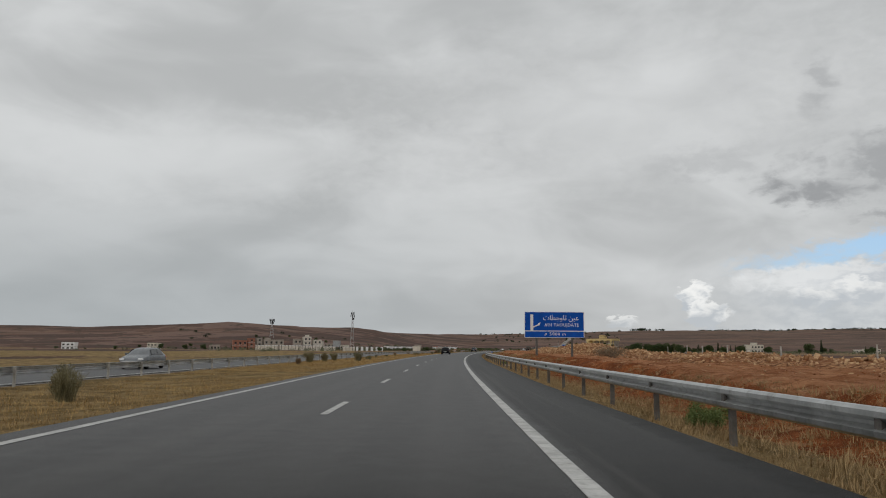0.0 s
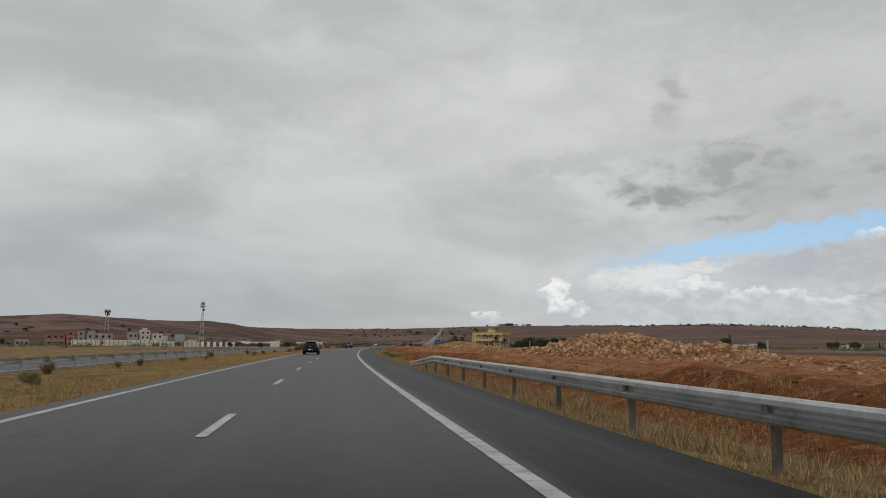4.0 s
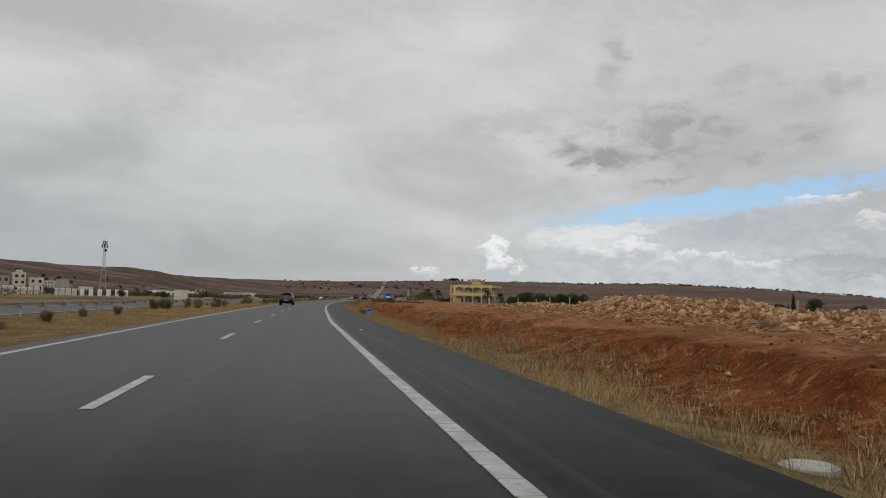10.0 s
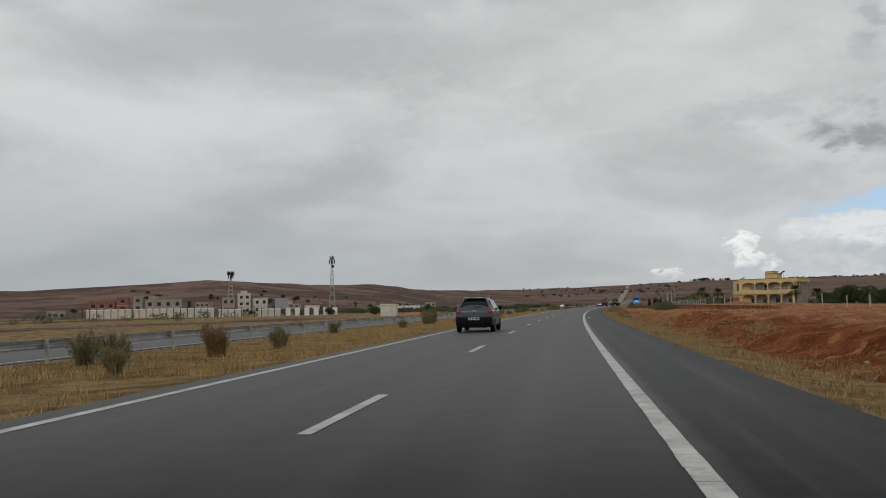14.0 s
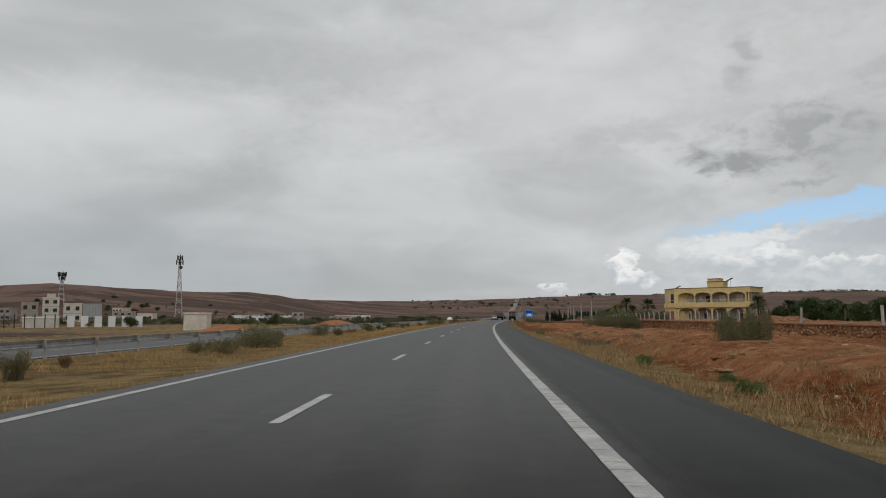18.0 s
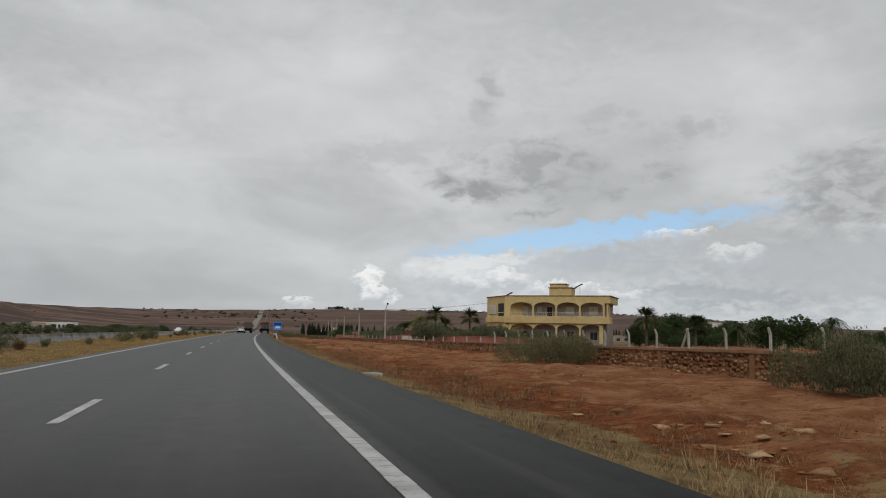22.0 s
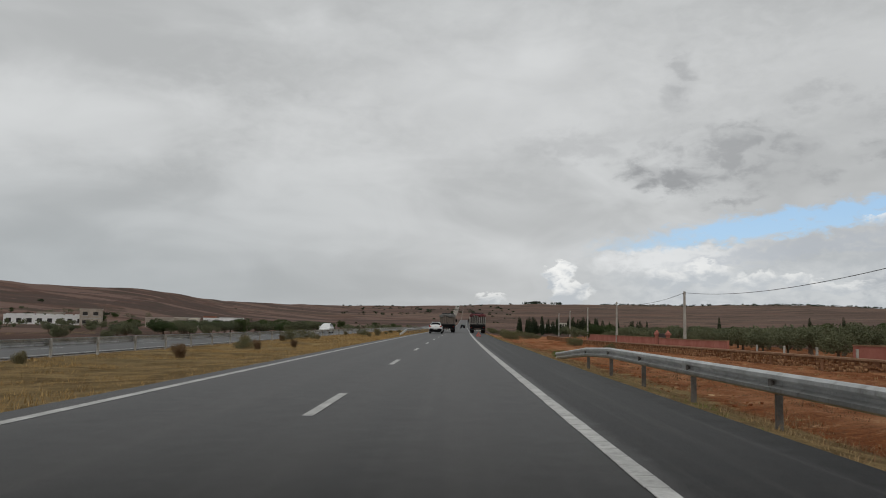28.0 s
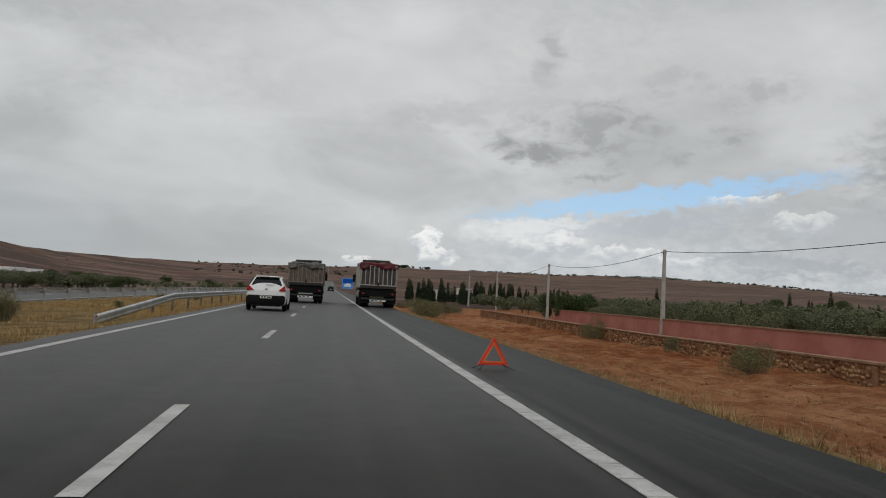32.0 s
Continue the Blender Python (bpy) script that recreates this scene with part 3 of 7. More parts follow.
    me.from_pydata([tuple(v) for v in verts], [], faces)
    if mat:
        me.materials.append(mat)
    if smooth:
        me.polygons.foreach_set("use_smooth", [True] * len(me.polygons))
    me.update()
    return me


def from_bm(name, bm, mat, smooth=False):
    me = bpy.data.meshes.new(name)
    bm.to_mesh(me)
    bm.free()
    me.materials.append(mat)
    if smooth:
        me.polygons.foreach_set("use_smooth", [True] * len(me.polygons))
    return me


def thing(name, m, label, category, group="", kind=""):
    """An Empty at the base of a thing."""
    ob = new(name)
    ob.empty_display_size = 0.2
    ob.matrix_basis = m
    return tagged(ob, label, category, group, kind)


def part(name, data, mat, parent, label="", m=None, smooth=False):
    """One mesh object under a thing or under a part; data is a bmesh or a mesh."""
    me = from_bm(name, data, mat, smooth) if isinstance(data, bmesh.types.BMesh) else data
    ob = new(name, me)
    ob.parent = parent
    if m is not None:
        ob.matrix_basis = m
    if label:
        ob["label"] = label
    return ob


def box(x0, x1, y0, y1, z0, z1, bevel=0.0, bm=None):
    """A box with its edges slightly rounded; adds to bm."""
    own = bmesh.new()
    r = bmesh.ops.create_cube(own, size=1)
    bmesh.ops.transform(own, matrix=Matrix.Translation(((x0 + x1) / 2, (y0 + y1) / 2, (z0 + z1) / 2)) @ Matrix.Diagonal((x1 - x0, y1 - y0, z1 - z0, 1)), verts=r["verts"])
    if bevel:
        bmesh.ops.bevel(own, geom=own.edges[:], offset=bevel, segments=1, affect="EDGES")
    return join(bm, own)


def join(bm, own):
    if bm is None:
        return own
    tmp = bpy.data.meshes.new("tmp")
    own.to_mesh(tmp)
    own.free()
    bm.from_mesh(tmp)
    bpy.data.meshes.remove(tmp)
    return bm


def tube(a, b, r0, r1=None, n=8, bm=None, caps=True):
    """A tapered round bar from a to b."""
    own = bmesh.new()
    a, b = Vector(a), Vector(b)
    d = b - a
    bmesh.ops.create_cone(own, cap_ends=caps, segments=n, radius1=r0, radius2=r0 if r1 is None else r1, depth=d.length)
    bmesh.ops.transform(own, matrix=Matrix.Translation((a + b) / 2) @ d.to_track_quat("Z", "Y").to_matrix().to_4x4(), verts=own.verts[:])
    return join(bm, own)


def prism(outline, y0, y1, bm=None, bevel=0.0):
    """An outline of (x, z) points pulled from y0 to y1."""
    own = bmesh.new()
    f = own.faces.new([own.verts.new((x, y0, z)) for x, z in outline])
    ext = bmesh.ops.extrude_face_region(own, geom=[f])
    bmesh.ops.translate(own, vec=(0, y1 - y0, 0), verts=[v for v in ext["geom"] if isinstance(v, bmesh.types.BMVert)])
    bmesh.ops.recalc_face_normals(own, faces=own.faces[:])
    if bevel:
        bmesh.ops.bevel(own, geom=own.edges[:], offset=bevel, segments=1, affect="EDGES")
    return join(bm, own)


def sweep(name, ss, section, mat, closed=False, z0=None, smooth=False):
    """A band along the road: section is a list of (u, z); follows the datum. z0: the mesh's own origin."""
    ss = np.asarray(ss, float)
    pts = np.concatenate([on_road(ss, u, z) for u, z in section])
    n, k = len(ss), len(section)
    faces = []
    for j in range(k if closed else k - 1):
        a, b = j * n, ((j + 1) % k) * n
        faces += [(a + i, b + i, b + i + 1, a + i + 1) for i in range(n - 1)]
    return mesh(name, pts, faces, mat, smooth)


# ---- ground: one sheet to the horizon ----
def road_z(s):
    """The carriageway climbs the far hill."""
    return 9 * np.clip((np.asarray(s, float) - 930) / 600, 0, 1) ** 1.4


def make_ground():
    yy = np.concatenate([np.arange(-900, -60, 60), np.arange(-60, 0, 1.2), np.arange(0, 650, 0.5), np.geomspace(650, 4400, 118)])
    near = np.concatenate([np.arange(5.4, 7.8, 0.4), np.arange(7.8, 12.2, 0.24), np.arange(12.3, 16, 0.4), np.arange(16, 20, 0.6), [20.5, 20.8, 21.1], np.arange(21.6, 26, 0.7), np.geomspace(26, 100, 30), np.geomspace(105, 4200, 48)])
    left = np.concatenate([np.arange(-14.2, -3.4, 0.7), [-3.2]])
    ww = np.concatenate([-np.geomspace(4200, 140, 46), -np.geomspace(135, 25, 30)[:-1], [-24.8, -24.2, -20, -15.0, -14.7], left[1:], [0, 3.2], near])
    Y, Wd = np.meshgrid(yy, ww, indexing="ij")
    s = np.interp(Y, _y, _s)
    X = np.interp(s, _s, _x) + Wd / np.cos(np.interp(s, _s, _psi))
    u = Wd
    z = ground_z(s, u, X, Y)
    z = np.where((u > -4.0) & (u < 5.5) & (s < 1000), -0.12, z)
    z = np.where((u < -14.8) & (u > -24.5) & (s < 1000), -0.45, z)
    z = np.where((u > -28) & (u < 9) & (s >= 1000) & (s < 1320), np.minimum(z, road_z(s) - 0.3), z)
    r = np.hypot(X - 45, Y - 330)
    ny, nw = z.shape
    idx = np.arange(ny * nw).reshape(ny, nw)
    q = np.stack([idx[:-1, :-1], idx[:-1, 1:], idx[1:, 1:], idx[1:, :-1]], -1).reshape(-1, 4)
    me = bpy.data.meshes.new("ground")
    me.vertices.add(ny * nw)
    me.vertices.foreach_set("co", np.stack([X, Y, z], -1).ravel())
    me.loops.add(q.size)
    me.loops.foreach_set("vertex_index", q.ravel())
    me.polygons.add(len(q))
    me.polygons.foreach_set("loop_start", np.arange(0, q.size, 4))
    me.polygons.foreach_set("use_smooth", np.ones(len(q), bool))
    me.update()
    # cover: red soil, dry grass, gravel
    wob = 1.2 * fbm(s * 0.11, u * 0.2, 21, 3)
    red = np.clip((u - 5.9) / 0.8, 0, 1) * np.clip((55 - u) / 18, 0, 1) * np.clip((740 - s) / 60, 0, 1)
    red = np.maximum(red, 0.55 * np.clip((-25 - u) / 3, 0, 1) * np.clip((45 + u) / 10 + 0.5 * fbm(s * 0.01, u * 0.03, 22, 3), 0, 1) * np.clip((800 - s) / 80, 0, 1))
    rg = np.clip((8.6 + 0.7 * wob - u) / 1.3, 0, 1) * (u > 3) * np.clip((860 - s) / 80, 0, 1)
    dry = np.interp(s, [0, 320, 345, 395, 420, 2000], [0, 0, 0.5, 0.5, 0.15, 0.1]) * np.clip((16 - u) / 4, 0, 1) * (u > 3) * (fbm(s * 0.2, u * 0.5, 24, 3) > 0.1)
    far_r = np.clip((u - 55) / 18, 0, 1) * 0.5 * np.clip((700 - r) / 250, 0, 1)
    lg = ((u > -14.6) & (u < -3)) * np.clip((830 - s) / 80, 0, 1)
    lg2 = np.clip((-42 - u) / 12, 0, 1) * np.clip(0.4 + 0.6 * fbm(X * 0.012, Y * 0.02, 23, 3), 0, 1) * np.clip((760 - r) / 300, 0, 1) * np.clip((760 - s) / 200, 0.15, 1)
    lg3 = np.clip((-25.5 - u) / 2, 0, 1) * np.clip((190 + u) / 40, 0, 1) * np.clip(0.62 + 0.45 * fbm(s * 0.03, u * 0.12, 25, 3), 0, 1) * np.clip((760 - s) / 200, 0.15, 1)
    grass = np.maximum.reduce([rg, dry, far_r, lg, lg2, lg3])
    gravel = ((u > -4.6) & (u < -3.6)) * 0.55 + ((u < -14.0) & (u > -24.6)) * 0.8
    # paler soil mask: bank top painted lighter where light falls, flats a paler tone
    worn = np.clip((u - 10.0 - wob) / 1.6, 0, 1) * np.interp(s, [330, 350, 400, 430], [1.0, 0.75, 0.75, 0.6])
    worn = np.maximum(worn, np.clip((u - 8.0) / 1.5, 0, 1) * np.interp(s, [300, 320, 400, 420], [0, 0.62, 0.62, 0]))
    worn = np.maximum(worn, np.clip((u - 7.5) / 2, 0, 1) * np.clip((s - 400) / 60, 0, 1) * 0.6)
    col = np.stack([red, grass, gravel, worn], -1).reshape(-1, 4)
    at = me.color_attributes.new("cover", "FLOAT_COLOR", "POINT")
    at.data.foreach_set("color", col.ravel())
    me.materials.append(M["earth"])
    tagged(new("ground", me), "red soil and dry grass rising to ploughed hills", "ground", kind="structure")


make_ground()

S_ROAD = np.concatenate([np.arange(-120, 760, 4.0), np.arange(760, 1480, 10.0)])


def paved(name, us, label, category="road", top=0.0, edge=-0.3):
    us = list(us)
    sect = [(us[0] - 0.02, edge)] + [(u, top) for u in us] + [(us[-1] + 0.02, edge)]
    n = len(S_ROAD)
    pts = []
    for u, z in sect:
        wob = 0.05 * np.sin(S_ROAD * 1.7 + u) * (u in (sect[0][0], sect[-1][0], us[0], us[-1]))
        p = on_road(S_ROAD, u + wob, z)
        p[:, 2] += road_z(S_ROAD)
        pts.append(p)
    faces = []
    for j in range(len(sect) - 1):
        faces += [(j * n + i, (j + 1) * n + i, (j + 1) * n + i + 1, j * n + i + 1) for i in range(n - 1)]
    me = mesh(name, np.concatenate(pts), faces, M["asphalt"], False)
    at = me.attributes.new("across", "FLOAT_VECTOR", "POINT")
    v = np.zeros((n * len(sect), 3))
    for j, (u, z) in enumerate(sect):
        v[j * n:(j + 1) * n, 0], v[j * n:(j + 1) * n, 1] = u, S_ROAD
    at.data.foreach_set("vector", v.ravel())
    return tagged(new(name, me), label, category, kind="structure")


road = paved("road", [-3.9, -3.4, -1.75, 0, 1.75, 3.5, 3.8, 5.0, 5.75], "grey asphalt carriageway with two lanes and hard shoulder")
far_road = paved("road_opposite", [-24.1, -22.6, -18.9, -15.6, -14.9], "opposite carriageway beyond the grassy median", top=-0.32, edge=-0.6)


def stray(s):
    """How far the right-hand edge line wanders from its lane."""
    return np.interp(s, [170, 182, 197, 208, 218, 232, 242, 252], [0, 0.07, 0.12, 0.07, 0.03, -0.09, -0.03, 0])


def stripe(name, s0, s1, u0, u1, parent, z=0.006, step=4.0, label="", off=0.0):
    ss = np.append(np.arange(s0, s1, step), s1)
    n = len(ss)
    off = stray(ss) * off
    a, b = on_road(ss, u0 + off, 0.0), on_road(ss, u1 + off, 0.0)
    a[:, 2] = b[:, 2] = road_z(ss) + z
    me = mesh(name, np.concatenate([a, b]), [(i, n + i, n + i + 1, i + 1) for i in range(n - 1)], M["paint"])
    return part(name, me, None, parent, label)


stripe("edge_line", -60, 1450, 3.435, 3.58, road, label="worn white right-hand edge line", off=1.0)


def ribs():
    """Raised bars laid across the right-hand edge line."""
    s = np.arange(-10, 660, 0.48)
    n = len(s)
    r = np.random.RandomState(8)
    out = 0.006 + 0.012 * r.rand(n)
    k = stray(s)
    q = [on_road(s, k + 3.42 - out, 0.0), on_road(s, k + 3.60 + 0.6 * out, 0.0), on_road(s + 0.46, k + 3.60 + 0.6 * out, 0.0), on_road(s + 0.45, k + 3.42 - out, 0.0)]
    v = np.stack(q + q, 1)
    v[:, :4, 2], v[:, 4:, 2] = 0.004, 0.011
    k = 8 * np.arange(n)
    f = [tuple(int(b + j) for j in quad) for b in k for quad in ((4, 5, 6, 7), (0, 1, 5, 4), (1, 2, 6, 5), (2, 3, 7, 6), (3, 0, 4, 7))]
    ob = part("ribs", mesh("ribs", v.reshape(-1, 3), f, M["paint"]), None, road)
    tagged(ob, "raised bars of worn white road paint", kind="stuff")


ribs()
stripe("edge_line", -60, 1450, -3.44, -3.26, road)
stripe("edge_line", -60, 900, -15.5, -15.35, far_road, -0.314)
for i in range(-4, 80):
    s0 = 11.94 + 13.52 * i
    stripe("lane_dash", s0, s0 + 3.45, -0.075, 0.075, road, 0.007, 3.3)
for i in range(0, 60):
    stripe("lane_dash", i * 13.5, i * 13.5 + 3.4, -19.05, -18.92, far_road, -0.314, 3.3)


# ---- guard rails ----
W_BEAM = [(0.0, -0.155), (-0.045, -0.150), (-0.088, -0.118), (-0.092, -0.065), (-0.022, -0.02), (-0.022, 0.02), (-0.092, 0.065), (-0.088, 0.118), (-0.045, 0.150), (0.0, 0.155)]


def beam_mesh(length, side, drop=0.0):
    """One W-shaped rail section, its bulge towards the traffic; drop: how far the far end sinks."""
    ring = [(u * side, z) for u, z in W_BEAM] + [((u + 0.012) * side, z * 0.97) for u, z in reversed(W_BEAM)]
    n = len(ring)
    v = [(u, 0, z) for u, z in ring] + [(u, length, z - drop) for u, z in ring]
    f = [(i, (i + 1) % n, n + (i + 1) % n, n + i) for i in range(n)] + [tuple(range(n))[::-1], tuple(range(n, 2 * n))]
    return mesh("rail_beam", v, f, M["zinc"])


def rail_post_mesh(mat):
    bm = box(-0.05, 0.05, -0.03, 0.03, -1.1, 0.74, 0.006)
    box(-0.13, 0.03, -0.06, 0.06, 0.50, 0.68, 0.006, bm)
    return from_bm("rail_post", bm, mat)


POST = {1: rail_post_mesh(M["post"]), 2: rail_post_mesh(M["pole"])}
BEAM = {sd: beam_mesh(4.07, sd) for sd in (1, -1)}


def guard_rail(s0, s1, u, base, side, label, ends=(0.0, 0.0), kind=1):
    """A rail from s0 to s1; side 1: traffic to its left. ends: metres over which each end dips to the ground."""
    root = thing("guard_rail", spot(s0, u, base), label, "guard rail", "guard rails along the carriageways")
    inv = root.matrix_basis.inverted()
    n = int(round((s1 - s0) / 4))

    def top(s):
        k = 1.0
        if ends[0]:
            k = min(k, (s - s0) / ends[0])
        if ends[1]:
            k = min(k, (s1 - s) / ends[1])
        return -0.56 * (1 - max(0.0, min(1.0, k)))
    dipped = {}
    for i in range(n):
        s = s0 + 4 * i
        a, b = top(s), top(s + 4)
        key = round(a - b, 3)
        me = BEAM[side] if key == 0 else dipped.setdefault(key, beam_mesh(4.05, side, key))
        part("beam", me, None, root, m=inv @ spot(s, u, base + 0.595 + a))
        if a > -0.3:
            part("post", POST[kind], None, root, m=inv @ spot(s + 0.05, u + 0.06 * side, base + a))
    for s, on in ((s0, ends[0]), (s1, ends[1])):
        if on:
            me = from_bm("end_plate", box(-0.05, 0.02, -0.03, 0.03, -0.18, 0.18, 0.01), M["zinc"])
            part("end_plate", me, None, root, m=inv @ spot(s, u, base + 0.59 + top(s)))
    return root


guard_rail(-14, 130, 6.25, -0.03, 1, "galvanised steel guard rail with a sunken end beside the hard shoulder", (0, 12))
guard_rail(501, 537, 6.5, -0.1, 1, "short galvanised guard rail with both ends sunk beside the shoulder", (8, 10))
guard_rail(600, 700, -5.5, -0.12, -1, "galvanised guard rail starting from the grass of the median", (12, 0))
guard_rail(-40, 800, -13.8, -0.3, 1, "long galvanised guard rail between median and opposite carriageway", kind=2)


# ---- signs ----
def lettering(name, text, size, parent, m, mat, spacing=1.0, label="", align="LEFT", fit=None):
    cu = bpy.data.curves.new(name, "FONT")
    cu.body, cu.size, cu.extrude, cu.space_character, cu.align_x = text, size, 0.003, spacing, align
    cu.resolution_u = 2
    cu.materials.append(mat)
    tmp = bpy.data.objects.new("tmp", cu)
    scene.collection.objects.link(tmp)
    me = bpy.data.meshes.new_from_object(tmp.evaluated_get(bpy.context.evaluated_depsgraph_get()))
    bpy.data.objects.remove(tmp)
    if not me.materials:
        me.materials.append(mat)
    if fit:
        # set to a known width and height, from its lower left corner
        xs, ys = [v.co.x for v in me.vertices], [v.co.y for v in me.vertices]
        me.transform(Matrix.Diagonal((fit[0] / (max(xs) - min(xs)), fit[1] / (max(ys) - min(ys)), 1, 1)) @ Matrix.Translation((-min(xs), -min(ys), 0)))
    return part(name, me, None, parent, label, m)


def rounded(w, h, r, y0, y1, n=4):
    pts = []
    for cx, cz, a0 in ((w / 2 - r, h / 2 - r, 0), (-w / 2 + r, h / 2 - r, 90), (-w / 2 + r, -h / 2 + r, 180), (w / 2 - r, -h / 2 + r, 270)):
        pts += [(cx + r * math.cos(radians(a0 + 90 * k / n)), cz + r * math.sin(radians(a0 + 90 * k / n))) for k in range(n + 1)]
    return prism(pts, y0, y1)


FACE = pose(0, 0, 0, 90, 0, 0)


def direction_sign():
    """The large blue panel on two round posts."""
    g = float(ground_z(np.array([89.0]), np.array([12.3]))[0])
    r = thing("direction_sign", spot(88.9, 12.35, g, 1.0), "large blue motorway sign with white lettering on two steel posts", "road sign")
    w, h, zc = 7.95, 3.44, 3.62 - g
    k = 0.742
    board = part("panel", rounded(w, h, 0.12, 0, 0.06), M["white"], r, "white-edged aluminium panel", pose(0, 0, zc) @ Matrix.Diagonal((k, 1, k, 1)))
    zd = -0.83
    part("field", rounded(w - 0.14, h / 2 - zd - 0.11, 0.05, -0.006, 0), M["sign_blue"], board, "blue upper field", pose(0, 0, (h / 2 + zd) / 2 + 0.0))
    part("field", rounded(w - 0.14, h / 2 + zd - 0.11, 0.05, -0.006, 0), M["sign_blue"], board, "blue lower field", pose(0, 0, (-h / 2 + zd) / 2))
    lettering("place_name", "AIN TAOUJDATE", 0.86, board, pose(-1.33, -0.010, -0.36) @ FACE, M["white"], 1.05, fit=(4.6, 0.55))
    lettering("distance", "5000 m", 0.66, board, pose(-0.62, -0.010, -1.42) @ FACE, M["white"], 1.15, fit=(2.1, 0.40))
    lettering("place_name", "\uFE95\uFE8E\uFEC4\uFE9F\uFEED\uFE8E\uFE97 \uFEE6\uFEF4\uFECB", 1.25, board, pose(-1.47, -0.010, 0.40) @ FACE, M["white"], 1.0, fit=(4.74, 0.90))
    lettering("distance", "\uFEE1", 0.75, board, pose(-1.28, -0.010, -1.5) @ FACE, M["white"], 1.0, fit=(0.26, 0.36))
    bm = box(-3.18, -2.80, -0.010, -0.004, -0.80, 1.36)
    prism([(-2.82, -0.22), (-2.12, 0.06), (-2.22, 0.20), (-1.80, 0.30), (-2.02, -0.10), (-2.06, -0.06), (-2.82, -0.42)], -0.010, -0.004, bm)
    part("exit_arrow", bm, M["white"], board)
    for x in (-1.75, 1.75):
        bm = tube((x, 0.14, -0.6), (x, 0.14, zc + 1.1), 0.11, n=14)
        p = part("post", bm, M["post"], r, smooth=False)
        for z in (zc - 0.9, zc + 0.7):
            part("clamp", box(x - 0.14, x + 0.14, 0.06, 0.20, z - 0.05, z + 0.05, 0.01), M["grey_back"], p)


def km_marker():
    """A small blue marker plate at the edge of the verge."""
    m = spot(251.5, 6.6, None, 2) @ Matrix.Diagonal((0.72, 0.8, 0.72, 1))
    r = thing("kilometre_marker", m, "small blue kilometre marker plate on a short post in the grass", "road sign")
    part("post", box(-0.03, 0.03, 0.02, 0.08, -0.4, 0.62, 0.006), M["zinc"], r)
    p = part("plate", rounded(0.62, 0.54, 0.03, 0, 0.02), M["white"], r, m=pose(0, 0, 0.52))
    part("field", rounded(0.59, 0.22, 0.02, -0.004, 0), M["sign_blue"], p, m=pose(0, 0, 0.135))
    part("field", rounded(0.59, 0.26, 0.02, -0.004, 0), M["sign_blue"], p, m=pose(0, 0, -0.125))
    lettering("number", "161", 0.27, p, pose(0, -0.006, -0.215) @ FACE, M["white"], 1.0, align="CENTER")
    lettering("number", "2", 0.20, p, pose(0.16, -0.006, 0.07) @ FACE, M["sign_pale"], 1.0)


def far_panel():
    """The bright blue panel far down the shoulder."""
    r = thing("information_sign", spot(1046, 11.8, 0.4) @ Matrix.Diagonal((1.8, 1.5, 1.6, 1)), "bright blue square information sign with pale symbol on two posts", "road sign")
    b = part("panel", rounded(3.7, 4.0, 0.15, 0, 0.08), M["sign_pale"], r, m=pose(0, 0, 2.25))
    part("border", rounded(3.2, 1.5, 0.1, -0.02, 0), M["sign_blue"], b, m=pose(0, 0, 0.9))
    part("symbol", prism([(-1.1, -1.2), (1.1, -1.2), (1.1, -0.5), (0.5, 0.0), (-0.3, 0.0), (-1.1, -0.5)], -0.03, 0), M["white"], b)
    for x in (-1.2, 1.2):
        part("post", tube((x, 0.15, -0.8), (x, 0.15, 3.6), 0.09), M["post"], r)


def warning_triangle():
    r = thing("warning_triangle", spot(588.0, 4.15, 0.0, 8), "folding red warning triangle standing on the hard shoulder", "warning triangle")
    a = 0.27
    o = [(-a, 0.07), (a, 0.07), (0, 0.07 + 2 * a * 0.866)]
    c = (0, 0.07 + 2 * a * 0.866 / 3)
    for i in range(3):
        p, q = o[i], o[(i + 1) % 3]
        ins = lambda v: (v[0] + (c[0] - v[0]) * 0.42, v[1] + (c[1] - v[1]) * 0.42)
        bar = part("reflector_bar", prism([p, q, ins(q), ins(p)], 0, 0.02), M["red"], r)
        e = lambda v, k: (v[0] + (c[0] - v[0]) * k, v[1] + (c[1] - v[1]) * k)
        part("fluorescent_strip", prism([e(p, 0.26), e(q, 0.26), e(q, 0.42), e(p, 0.42)], -0.004, 0), plain_orange, bar)
    for x in (-0.25, 0.25):
        part("leg", tube((x * 0.6, 0.01, 0.09), (x * 1.25, 0.16 * (1 if x > 0 else -1), 0.0), 0.006, n=5), M["steel"], r)
        part("leg", tube((x * 0.6, 0.01, 0.09), (x * 1.25, -0.16 * (1 if x > 0 else -1), 0.0), 0.006, n=5), M["steel"], r)


plain_orange = plain("fluorescent_orange", (0.85, 0.16, 0.03), 0.5)
direction_sign()
km_marker()
far_panel()
warning_triangle()


# ---- vehicles ----
def wheel(parent, x, y, r, w, m_rim, spokes=5, dual=False):
    """A tyre with its rim, axle along x."""
    def ring(prof, name, mat, par, seg=20):
        v, f = [], []
        k = len(prof)
        for i in range(seg):
            a = 2 * math.pi * i / seg
            v += [(px, math.cos(a) * pr, math.sin(a) * pr) for px, pr in prof]
        for i in range(seg):
            for j in range(k - 1):
                a, b = i * k + j, ((i + 1) % seg) * k + j
                f.append((a, a + 1, b + 1, b))
        return part(name, mesh(name, v, f, mat, True), None, par)
